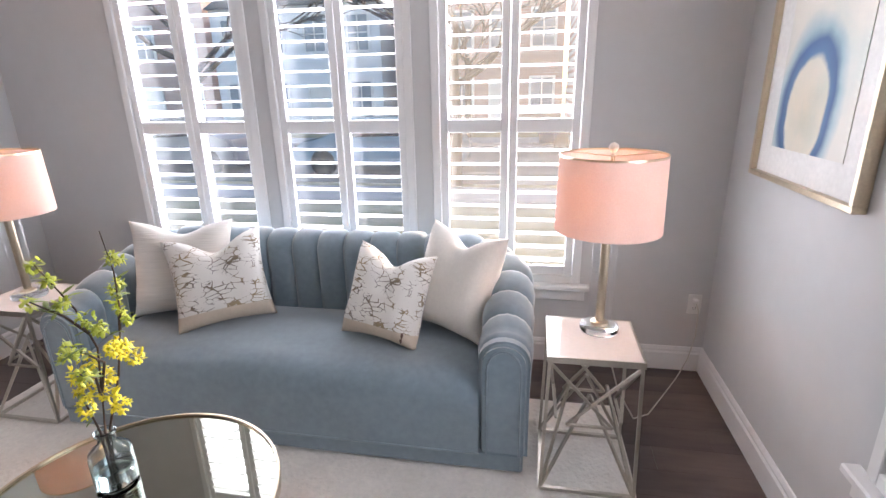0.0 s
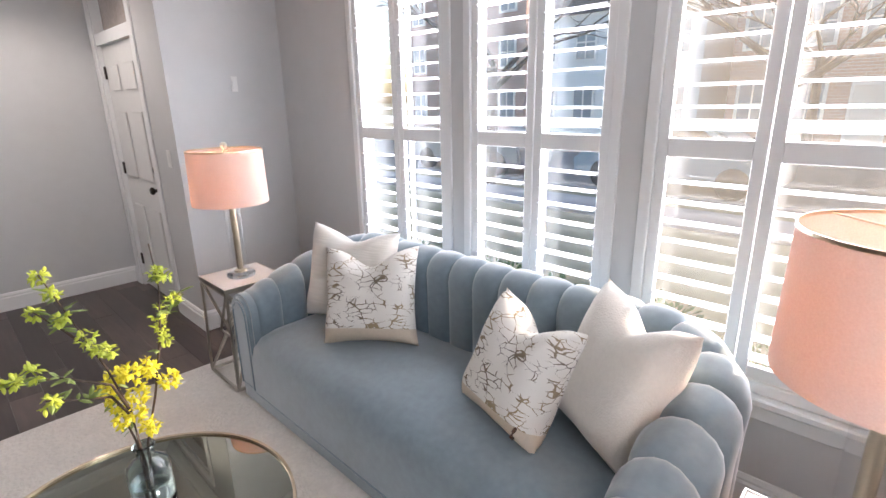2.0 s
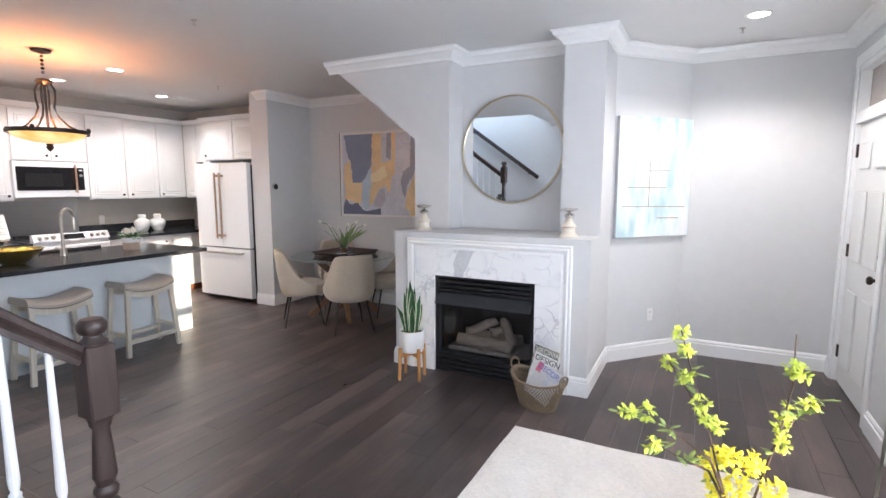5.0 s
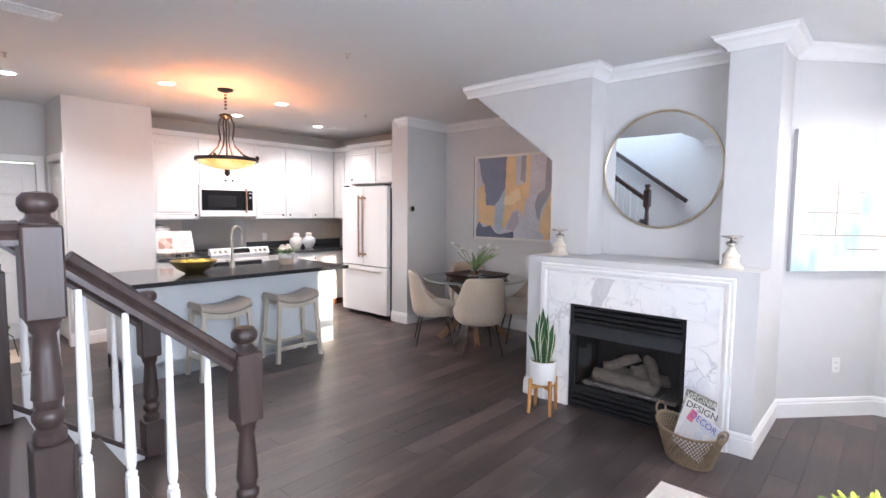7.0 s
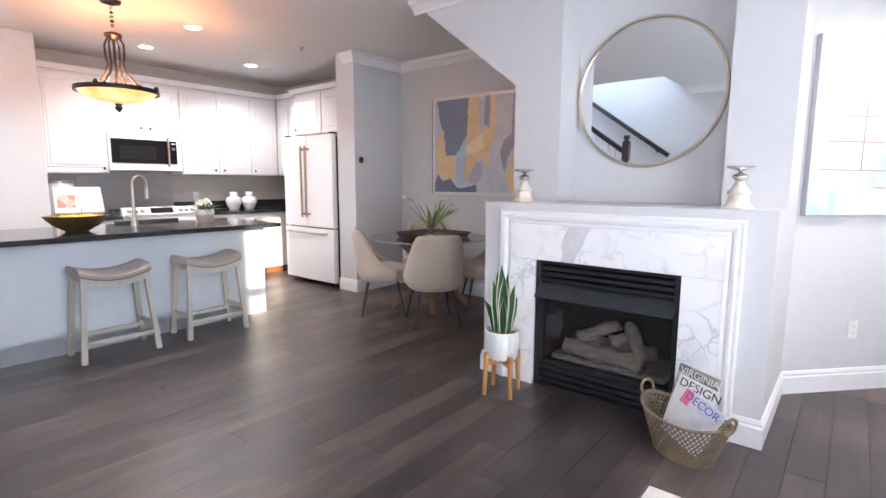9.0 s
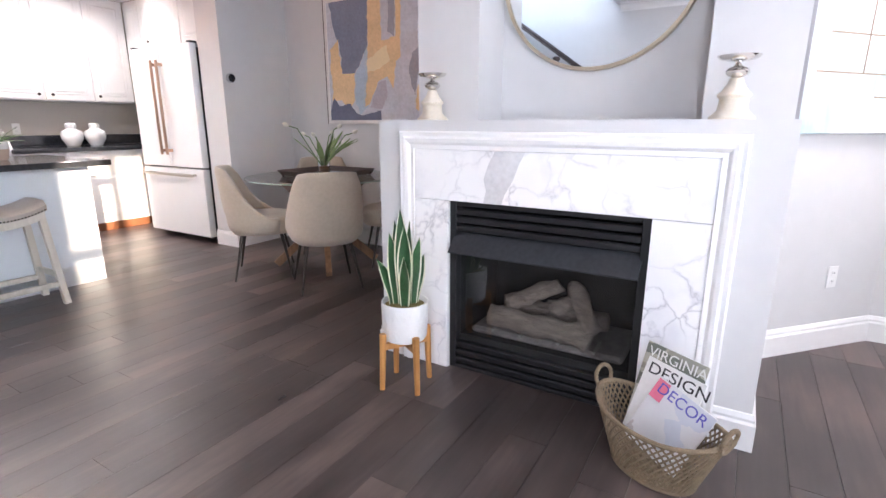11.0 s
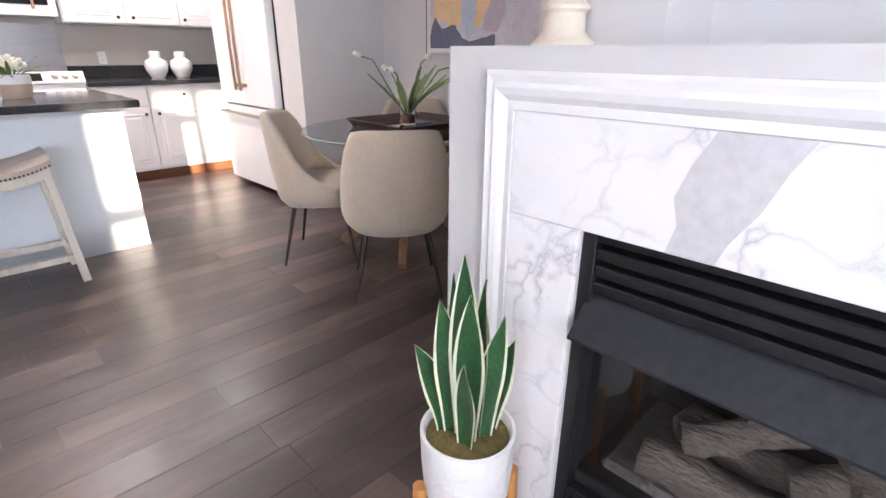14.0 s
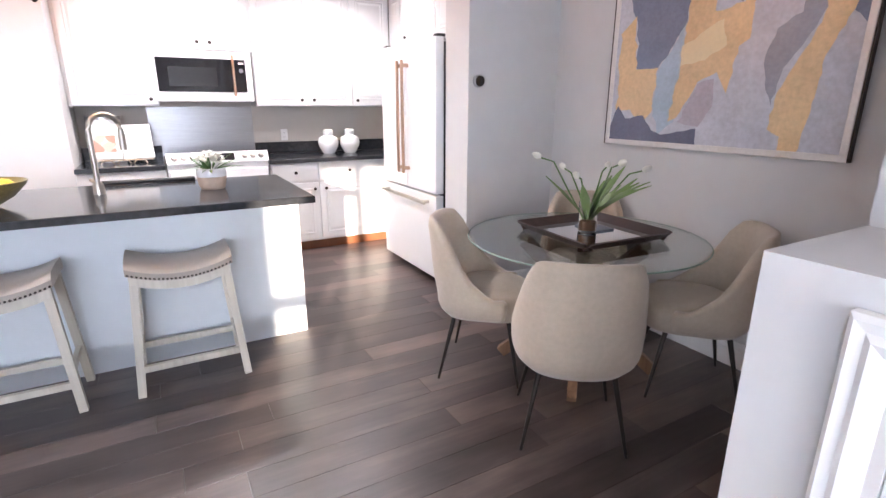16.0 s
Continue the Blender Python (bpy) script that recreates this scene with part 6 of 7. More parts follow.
tagged(part("backsplash_strip", box(-2.478, -1.851, -6.347, -6.325, 0.917, 1.03, -5.04, -3.318, -6.347, -6.325, 0.917, 1.03, bevel=0.002), GRANITE), "dark granite upstand along the counter", "backsplash")
tagged(part("range_backsplash", box(-3.316, -2.40, -6.347, -6.338, 0.93, 1.382), STEEL), "brushed steel splashback behind the range", "backsplash")

rn = thing("range", "white kitchen range with bronze knobs and a dark glass display", "range", pose(-2.90, -5.66, 0))
part("body", box(-0.41, 0.41, -0.67, 0, 0.03, 0.915, bevel=0.004), APPLW, rn)
part("cooktop", box(-0.412, 0.412, -0.672, -0.06, 0.916, 0.93, bevel=0.004), BLACK, rn)
pan = prism([(-0.06, 0.916), (0.03, 0.916), (0.03, 0.922), (-0.02, 1.002), (-0.06, 1.002)], -0.412, 0.412, "x")
part("control_panel", pan, APPLW, rn)
part("oven_door", box(-0.40, 0.40, 0.001, 0.03, 0.24, 0.86, bevel=0.006), APPLW, rn)
dsp = box(-0.125, 0.125, -0.034, 0.034, 0.001, 0.004)
dsp.transform(pose(0, 0.005, 0.962, -58))
part("display", dsp, DGLASS, rn, "dark glass display")
for x in (-0.35, -0.28, -0.21, 0.21, 0.28, 0.35):
    kb = lathe([(0, 0), (0.027, 0), (0.027, 0.006), (0.02, 0.01), (0.018, 0.03), (0, 0.031)], 18)
    kb.transform(pose(x, 0.006, 0.963, -58))
    part("knob", kb, NICKEL, rn, "round metal knob", smooth=True)
for x in (-0.26, 0, 0.26):
    g = bmesh.new()
    for q in (-0.1, 0, 0.1):
        bar((x - 0.12, -0.33 + q * 2, 0.955), (x + 0.12, -0.33 + q * 2, 0.955), 0.01, 0.014, g)
        bar((x + q, -0.6, 0.955), (x + q, -0.1, 0.955), 0.01, 0.012, g)
    for sx in (-0.1, 0.1):
        for yy in (-0.55, -0.15):
            bar((x + sx, yy, 0.93), (x + sx, yy, 0.955), 0.012, 0.012, g)
    part("grate", g, BLACK, rn)

mw = thing("microwave", "white over-range microwave with dark window and copper handle", "microwave", pose(-2.893, -5.96, 1.427))
part("body", box(-0.40, 0.40, -0.388, 0, 0, 0.43, bevel=0.006), APPLW, mw)
part("door_glass", box(-0.345, 0.375, 0.001, 0.008, 0.085, 0.365, bevel=0.003), DGLASS, mw, "dark glass door")
part("window", box(-0.10, 0.29, 0.0085, 0.0095, 0.13, 0.29), mat("microwave_mesh", (0.020, 0.020, 0.021), 0.2), mw)
part("handle", tube([(-0.235, 0.045, 0.05), (-0.235, 0.045, 0.40)], 0.011, 12), mat("copper_handle", (0.50, 0.30, 0.20), 0.28, metal=1), mw, "copper bar handle", smooth=True)
for z in (0.07, 0.38):
    part("handle_mount", box(-0.243, -0.227, 0.008, 0.045, z - 0.012, z + 0.012), STEEL, mw)
dl = lathe([(0, 0), (0.018, 0), (0.017, 0.012), (0, 0.013)], 18)
dl.transform(pose(-0.305, 0.008, 0.27, -90))
part("dial", dl, STEEL, mw, smooth=True)
part("readout", box(-0.33, -0.285, 0.0085, 0.0092, 0.325, 0.34), PLASTIC, mw)

fr = thing("refrigerator", "white French-door refrigerator with bronze bar handles", "refrigerator", pose(-4.245, -4.67, 0))
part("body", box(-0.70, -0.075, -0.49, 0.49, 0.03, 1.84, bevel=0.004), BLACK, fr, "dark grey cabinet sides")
for y0, y1 in ((-0.50, -0.003), (0.003, 0.50)):
    part("door", box(-0.072, 0, y0, y1, 0.74, 1.87, bevel=0.008, seg=2), APPLW, fr)
part("freezer_drawer", box(-0.072, 0, -0.50, 0.50, 0.06, 0.725, bevel=0.008, seg=2), APPLW, fr)
CUP = mat("bronze_handle", (0.42, 0.28, 0.20), 0.3, metal=1)
for y in (-0.045, 0.045):
    part("handle", box(0.045, 0.066, y - 0.014, y + 0.014, 0.86, 1.74, bevel=0.006), CUP, fr, "brushed bronze bar handle")
    for z in (0.90, 1.70):
        part("handle_mount", box(0.0005, 0.045, y - 0.01, y + 0.01, z - 0.014, z + 0.014), CUP, fr)
part("handle", box(0.045, 0.066, -0.42, 0.42, 0.655, 0.683, bevel=0.006), NICKEL, fr, "brushed metal bar handle")
for y in (-0.38, 0.38):
    part("handle_mount", box(0.0005, 0.045, y - 0.012, y + 0.012, 0.66, 0.68), NICKEL, fr)
for y in (-0.46, 0.46):
    part("hinge_cover", box(-0.09, -0.02, y - 0.03, y + 0.03, 1.871, 1.89, bevel=0.004), BLACK, fr)

# island
il = thing("kitchen_island", "pale blue-white kitchen island with white baseboard", "kitchen island")
part("body", box(-3.13, -1.03, -4.58, -3.86, 0.001, 0.87), mat("pale_island_paint", (0.74, 0.79, 0.82), 0.5, var=0.02, scale=2, bump=0.05), il, "pale blue-grey painted panel")
part("baseboard", profile_run([(-3.13, -4.58), (-3.13, -3.86), (-1.03, -3.86), (-1.03, -4.58), (-3.13, -4.58)][::-1], BASE_PROF), WHITE, il)
tagged(part("island_worktop", box(-3.17, -0.98, -4.64, -3.60, 0.872, 0.912, bevel=0.006, seg=2), GRANITE), "dark polished granite island worktop", "worktop")
# black bar standing in for an unidentified dark strip at the back edge
dm = thing("drying_mat", "black bar along the back of the island worktop", "drying mat", pose(-2.35, -4.585, 0.927))
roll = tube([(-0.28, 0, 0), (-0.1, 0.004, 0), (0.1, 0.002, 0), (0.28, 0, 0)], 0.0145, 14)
part("roll", roll, mat("matt_bar_black", (0.02, 0.02, 0.022), 0.55, bump=0.3, bscale=120), dm, smooth=True)
fa = thing("faucet", "brushed champagne gooseneck faucet on the island", "faucet", pose(-2.12, -4.24, 0.9125, 0, 0, -60))
arc = [(0, 0, 0.05)] + [(0, 0, 0.05 + 0.075 * k) for k in range(1, 5)] + [(0.0, -0.085 + 0.085 * math.cos(a), 0.35 + 0.085 * math.sin(a)) for a in [math.pi * k / 8 for k in range(1, 9)]] + [(0, -0.17, 0.31)]
part("spout", tube(arc, 0.014, 12), NICKEL, fa, smooth=True)
part("base", lathe([(0, 0), (0.03, 0), (0.028, 0.05), (0.018, 0.07), (0, 0.07)], 20), NICKEL, fa, smooth=True)
part("spray_head", tube([(0, -0.17, 0.32), (0, -0.17, 0.235)], 0.018, 12), NICKEL, fa, smooth=True)
part("lever", tube([(0.03, 0, 0.06), (0.075, 0, 0.075)], 0.009, 8), NICKEL, fa, smooth=True)

bw = thing("fruit_bowl", "wide gold-green metal bowl filled with lemons", "bowl", pose(-1.64, -4.03, 0.9125))
part("bowl", lathe([(0, 0), (0.075, 0), (0.08, 0.006), (0.15, 0.05), (0.205, 0.108), (0.213, 0.125), (0.208, 0.127), (0.198, 0.11), (0.14, 0.055), (0.07, 0.014), (0, 0.012)], 44), mat("antique_gold_metal", (0.22, 0.17, 0.06), 0.35, metal=0.8, var=0.3, scale=9), bw, smooth=True)
rg = random.Random(11)
for k in range(13):
    a, r = 2.4 * k, 0.035 * math.sqrt(k) + 0.01
    lm = thing("lemon", "ripe yellow lemon in the bowl", "lemon", pose(-1.64 + r * math.cos(a), -4.03 + r * math.sin(a), 0.9125 + 0.10 - 0.008 * (k > 6) + rg.uniform(0, 0.008), rg.uniform(60, 120), 0, rg.uniform(0, 360)), "lemons")
    part("fruit", lathe([(0, -0.043), (0.008, -0.039), (0.022, -0.028), (0.03, 0), (0.022, 0.028), (0.008, 0.039), (0, 0.045)], 14), mat("lemon_peel", (0.75, 0.52, 0.04), 0.45, var=0.08, bump=0.2, bscale=200) if k == 0 else bpy.data.materials["lemon_peel"], lm, smooth=True)

vp = thing("flower_pot", "two-tone pot with white blooms on the island", "flower pot", pose(-2.70, -4.15, 0.9125) @ Matrix.Scale(1.25, 4))
part("pot", lathe([(0, 0), (0.05, 0), (0.058, 0.01), (0.066, 0.055), (0.066, 0.06), (0.05, 0.06)], 30), mat("terracotta_blush", (0.55, 0.42, 0.32), 0.7), vp, smooth=True)
part("band", lathe([(0.0662, 0.0605), (0.067, 0.09), (0.064, 0.10), (0.058, 0.1), (0.058, 0.085), (0, 0.085)], 30), CERAMIC, vp, "white glazed upper band", smooth=True)
rg = random.Random(21)
for k in range(26):
    bm = bmesh.new()
    a = rg.uniform(0, 6.28)
    leaf_into(bm, (0.02 * math.cos(a), 0.02 * math.sin(a), 0.09), (math.cos(a), math.sin(a), rg.uniform(0.2, 1.4)), rg.uniform(0.07, 0.13), rg.uniform(0.012, 0.02))
    part("leaf", bm, LEAF, vp)
for k in range(4):
    bm = bmesh.new()
    blossom_cluster(bm, (0.035 * math.cos(k * 1.7), 0.035 * math.sin(k * 1.7), 0.145 + 0.012 * (k % 2)), 0.026, 22, rg)
    part("bloom", bm, mat("white_petal", (0.76, 0.76, 0.68), 0.6) if k == 0 else bpy.data.materials["white_petal"], vp, "white bloom")

jar_p = [(0, 0), (0.055, 0), (0.065, 0.012), (0.098, 0.075), (0.105, 0.115), (0.094, 0.158), (0.05, 0.182), (0.046, 0.188), (0.046, 0.195), (0, 0.195)]
lid_p = [(0, 0.1955), (0.05, 0.1955), (0.052, 0.205), (0.05, 0.235), (0.038, 0.245), (0, 0.247)]
for x in (-4.0, -4.23):
    j = thing("ginger_jar", "white glazed lidded ginger jar on the counter", "jar", pose(x, -6.05, 0.9155), "ginger jars")
    part("jar", lathe(jar_p, 32), CERAMIC, j, smooth=True)
    part("lid", lathe(lid_p, 32), CERAMIC, j, smooth=True)

cb = thing("cookbook", "open cookbook with a food photo on a gold stand", "book", pose(-2.18, -5.96, 0.95, 0, 0, 180))
for s in (-1, 1):
    m_ = pose(0, 0.0, 0.0, -14, 0, s * 9)
    pg = part("page_block", box(0.002 if s > 0 else -0.235, 0.235 if s > 0 else -0.002, -0.02, 0, 0, 0.29, bevel=0.003), PLASTIC, cb, m=m_)
    if s < 0:
        part("photo", box(-0.205, -0.045, -0.0225, -0.0205, 0.06, 0.2), blotch_art("food_photo", 14, [(0, (0.55, 0.30, 0.22)), (0.4, (0.68, 0.52, 0.42)), (0.75, (0.72, 0.66, 0.60))], 4), pg)
    else:
        part("text_line", box(*[v for q in range(7) for v in (0.04, 0.2 - 0.02 * (q % 3), -0.0222, -0.0205, 0.06 + 0.024 * q, 0.066 + 0.024 * q)]), mat("grey_print", (0.45, 0.45, 0.45), 0.6), pg)
bst = thing("book_stand", "small gold wire book stand", "book stand", pose(-2.18, -5.96, 0.9155, 0, 0, 180))
for x in (-0.12, 0.0, 0.12):
    part("leg", tube([(x - 0.05, -0.06, 0.006), (x - 0.03, -0.035, 0.028), (x + 0.03, -0.035, 0.028), (x + 0.05, -0.06, 0.006)], 0.005, 7), BRASS, bst, smooth=True)
part("ledge", bar((-0.22, -0.015, 0.03), (0.22, -0.015, 0.03), 0.03, 0.006), BRASS, bst)
ca = thing("canister", "white canister with a metal lid behind the cookbook", "canister", pose(-2.06, -6.2, 0.9155))
part("body", lathe([(0, 0), (0.13, 0), (0.13, 0.36), (0, 0.36)], 30), CERAMIC, ca, smooth=True)
part("lid", lathe([(0, 0.361), (0.133, 0.361), (0.133, 0.39), (0.02, 0.40), (0, 0.42)], 30), STEEL, ca, smooth=True)


# saddle stools
def stool(m):
    s = thing("bar_stool", "saddle-seat bar stool in washed cream wood with nailheads", "stool", m, "island stools")
    w, d, h = 0.224, 0.15, 0.668

    def top(x):
        return h - 0.035 + 0.045 * (x / w) ** 2
    bm = bmesh.new()
    rows = []
    for i in range(17):
        x = -w - 0.01 + 2 * (w + 0.01) * i / 16
        z = top(x)
        rows.append([bm.verts.new((x, y, z + dz)) for y, dz in ((-d - 0.01, -0.055), (-d - 0.012, -0.02), (-d + 0.02, 0.006), (0, 0.012), (d - 0.02, 0.006), (d + 0.012, -0.02), (d + 0.01, -0.055))])
    for a, b in zip(rows, rows[1:]):
        for k in range(6):
            bm.faces.new((a[k], a[k + 1], b[k + 1], b[k]))
        bm.faces.new((a[6], a[0], b[0], b[6]))
    bm.faces.new(rows[0]), bm.faces.new(rows[-1])
    part("seat", bm, STOOLF, s, "greige upholstered saddle seat", smooth=True)
    for sy in (-1, 1):
        bm = bmesh.new()
        prev = None
        for i in range(13):
            x = -w + 2 * w * i / 12
            z = top(x) - 0.056
            ring = [bm.verts.new((x, sy * (d - 0.002), z)), bm.verts.new((x, sy * (d - 0.002), z - 0.045)), bm.verts.new((x, sy * (d - 0.022), z - 0.045)), bm.verts.new((x, sy * (d - 0.022), z))]
            if prev:
                for k in range(4):
                    bm.faces.new((prev[k], prev[(k + 1) % 4], ring[(k + 1) % 4], ring[k]))
            else:
                bm.faces.new(ring)
            prev = ring
        bm.faces.new(prev)
        part("apron", bm, STOOLW, s)
        bm = bmesh.new()
        for i in range(26):
            x = -w + 2 * w * i / 25
            lathe([(0, 0.004), (0.005, 0.002), (0.006, 0)], 6, bm, (x, 0, 0))
        for v in bm.verts:
            x, y, z = v.co
            v.co = Vector((x, sy * (d + 0.011 + z), top(x) - 0.047 + y))
        part("nailhead_row", bm, BRONZE, s)
    for sx in (-1, 1):
        for sy in (-1, 1):
            bm = bar((sx * (w + 0.025), sy * (d + 0.01), 0), (sx * (w - 0.02), sy * (d - 0.022), h - 0.075 + 0.02), 0.036, 0.036)
            part("leg", bm, STOOLW, s)
        part("stretcher", bar((sx * (w + 0.008), -d, 0.20), (sx * (w + 0.008), d, 0.20), 0.022, 0.032), STOOLW, s)
    for sy, z in ((-1, 0.14), (1, 0.14)):
        part("stretcher", bar((-w - 0.012, sy * (d + 0.002), z), (w + 0.012, sy * (d + 0.002), z), 0.022, 0.032), STOOLW, s)
    return s


s1 = stool(pose(-1.72, -3.647, 0))
copy_thing(s1, pose(-2.458, -3.647, 0))

# pendant
pe = thing("pendant_light", "bronze pendant with a lit amber glass bowl over the island", "pendant light", pose(-2.02, -4.09, 0))
part("canopy", lathe([(0, H - 0.001), (0.075, H - 0.001), (0.07, H - 0.02), (0.02, H - 0.035), (0, H - 0.035)], 28), BRONZE, pe, smooth=True)
for k in range(5):
    z = H - 0.055 - 0.034 * k
    ln = lathe([(0.009, -0.006), (0.013, 0), (0.009, 0.006), (0.006, 0), (0.009, -0.006)], 10)
    ln.transform(Matrix.Diagonal((1, 1, 1.9, 1)))
    ln.transform(pose(0, 0, 0, 90, 0, 90 * (k % 2)))
    ln.transform(pose(0, 0, z))
    part("chain_link", ln, BRONZE, pe)
part("hub", lathe([(0, 2.50), (0.02, 2.50), (0.06, 2.485), (0.066, 2.47), (0.05, 2.455), (0.025, 2.44), (0, 2.44)], 24), BRONZE, pe, smooth=True)
part("stem", tube([(0, 0, 2.44), (0, 0, 2.02)], 0.010, 10), BRONZE, pe)
for k in range(4):
    a = math.pi / 4 + math.pi / 2 * k
    pts = [(r * math.cos(a), r * math.sin(a), z) for r, z in ((0.045, 2.46), (0.075, 2.40), (0.072, 2.32), (0.06, 2.25), (0.085, 2.17), (0.16, 2.09), (0.26, 2.04), (0.30, 2.045))]
    arm = part("arm", tube(pts, 0.009, 8), BRONZE, pe, smooth=True)
    part("scroll", lathe([(0, 0), (0.016, 0.01), (0.02, 0.025), (0.012, 0.045), (0, 0.05)], 12, at=(0.305 * math.cos(a), 0.305 * math.sin(a), 2.03)), BRONZE, arm, smooth=True)
part("rim_band", lathe([(0.288, 2.02), (0.302, 2.02), (0.304, 2.04), (0.300, 2.055), (0.288, 2.055), (0.288, 2.02)], 48), BRONZE, pe, smooth=True)
am, an_, al, ap_ = node_mat("amber_alabaster_glass")
ap_.inputs["Roughness"].default_value = 0.35
tcx = an_.new("ShaderNodeTexCoord")
nzx = an_.new("ShaderNodeTexNoise")
nzx.inputs["Scale"].default_value, nzx.inputs["Detail"].default_value = 6, 4
al.new(tcx.outputs["Object"], nzx.inputs["Vector"])
acol = ramp(an_, al, nzx.outputs["Fac"], [(0.35, (1.0, 0.46, 0.10)), (0.65, (1.0, 0.72, 0.32))])
al.new(acol, ap_.inputs["Base Color"]), al.new(acol, ap_.inputs["Emission Color"])
ap_.inputs["Emission Strength"].default_value = 0.16
part("glass_bowl", lathe([(0.287, 2.035), (0.25, 1.995), (0.18, 1.965), (0.09, 1.945), (0.0, 1.94), (0.0, 1.946), (0.09, 1.951), (0.178, 1.971), (0.246, 2.0), (0.282, 2.04), (0.287, 2.035)], 48), am, pe, "glowing amber glass bowl", smooth=True)
part("finial", lathe([(0, 1.939), (0.03, 1.936), (0.022, 1.922), (0.03, 1.905), (0.02, 1.885), (0.006, 1.87), (0, 1.868)], 18), BRONZE, pe, smooth=True)
lamp("pendant_bulb", "POINT", pose(-2.02, -4.09, 2.10), 5.5, (1.0, 0.44, 0.19), radius=0.05)

# ---- dining nook ----
TX, TY = -4.31, -2.68
dt = thing("dining_table", "round glass-topped dining table on a walnut pedestal", "dining table", pose(TX, TY, 0))
part("tabletop", lathe([(0, 0.735), (0.595, 0.735), (0.60, 0.741), (0.595, 0.747), (0, 0.747)], 72), TGLASS, dt, "clear glass top with greenish edge", smooth=True)
part("glass_edge", lathe([(0.60, 0.737), (0.603, 0.741), (0.60, 0.745)], 72), mat("green_glass_edge", (0.30, 0.42, 0.36), 0.1), dt)
for k in range(4):
    a = math.pi / 4 + math.pi / 2 * k
    part("leg", bar((0.30 * math.cos(a), 0.30 * math.sin(a), 0.7), (-0.05 * math.cos(a), -0.05 * math.sin(a), 0.36), 0.05, 0.07), WALNUT, dt)
    part("leg_foot", bar((0.03 * math.cos(a), 0.03 * math.sin(a), 0.37), (0.41 * math.cos(a), 0.41 * math.sin(a), 0.028), 0.045, 0.06), WALNUT_LIT, dt, "walnut foot in a lighter, sunlit tone")
    part("pad", lathe([(0, 0.70), (0.03, 0.70), (0.03, 0.7345), (0, 0.7345)], 14, at=(0.30 * math.cos(a), 0.30 * math.sin(a), 0)), NICKEL, dt)
tr = thing("tray", "square dark wood tray with mirrored base on the table", "tray", pose(TX - 0.05, TY - 0.0, 0.748, 0, 0, -3))
part("base", box(-0.235, 0.235, -0.235, 0.235, 0.001, 0.012), MIRROR, tr, "mirrored tray base")
for k in range(4):
    wl = prism([(-0.236, 0.001), (-0.29, 0.045), (-0.28, 0.048), (-0.228, 0.0125)], -0.262, 0.262, "x")
    wl.transform(Matrix.Rotation(math.pi / 2 * k, 4, "Z"))
    part("tray_side", wl, NEWEL, tr)
part("booklet", box(-0.14, -0.02, -0.15, 0.02, 0.0125, 0.02), mat("slate_paper", (0.12, 0.14, 0.17), 0.4), tr)
gv = thing("flower_vase", "glass vase with brown pebbles and white tulips", "vase", pose(TX - 0.04, TY - 0.02, 0.7605))
part("vase", lathe([(0, 0), (0.042, 0), (0.048, 0.01), (0.050, 0.16), (0.047, 0.16), (0.045, 0.012), (0, 0.010)], 32), GLASS, gv, smooth=True)
part("pebbles", lathe([(0, 0.011), (0.044, 0.013), (0.044, 0.06), (0.02, 0.068), (0, 0.066)], 20), mat("brown_pebble", (0.20, 0.10, 0.04), 0.6, var=0.6, scale=60, bump=1, bscale=80), gv)
tl = thing("tulips", "white tulips with long green leaves", "flowers", pose(TX - 0.04, TY - 0.02, 0.7605))
TLEAF = mat("tulip_leaf_green", (0.16, 0.25, 0.08), 0.45, var=0.25, scale=14, rand=0.3)
rg = random.Random(4)
for k in range(13):
    a = rg.uniform(0, 6.28)
    bm = bmesh.new()
    leaf_into(bm, (0.01 * math.cos(a), 0.01 * math.sin(a), 0.06), (math.cos(a) * rg.uniform(0.3, 0.8), math.sin(a) * rg.uniform(0.3, 0.8), 1), rg.uniform(0.22, 0.34), 0.05, rg.uniform(0.1, 0.45))
    part("leaf", bm, TLEAF, tl, smooth="all")
for k in range(6):
    a = 1.05 * k + 0.4
    r, z = rg.uniform(0.16, 0.30), rg.uniform(0.30, 0.39)
    tip = (r * math.cos(a), r * math.sin(a), z)
    part("stem", tube([(0.01 * math.cos(a), 0.01 * math.sin(a), 0.05), (0.35 * tip[0], 0.35 * tip[1], 0.18), (0.75 * tip[0], 0.75 * tip[1], z * 0.95), tip], 0.004, 7), LEAF, tl)
    bl_ = lathe([(0, 0), (0.012, 0.006), (0.017, 0.022), (0.012, 0.042), (0.004, 0.05), (0, 0.05)], 10)
    bl_.transform(pose(0, 0, 0, 0, 62, math.degrees(a)))
    bl_.transform(pose(*tip))
    part("bloom", bl_, bpy.data.materials["white_petal"], tl, "white tulip bud", smooth=True)


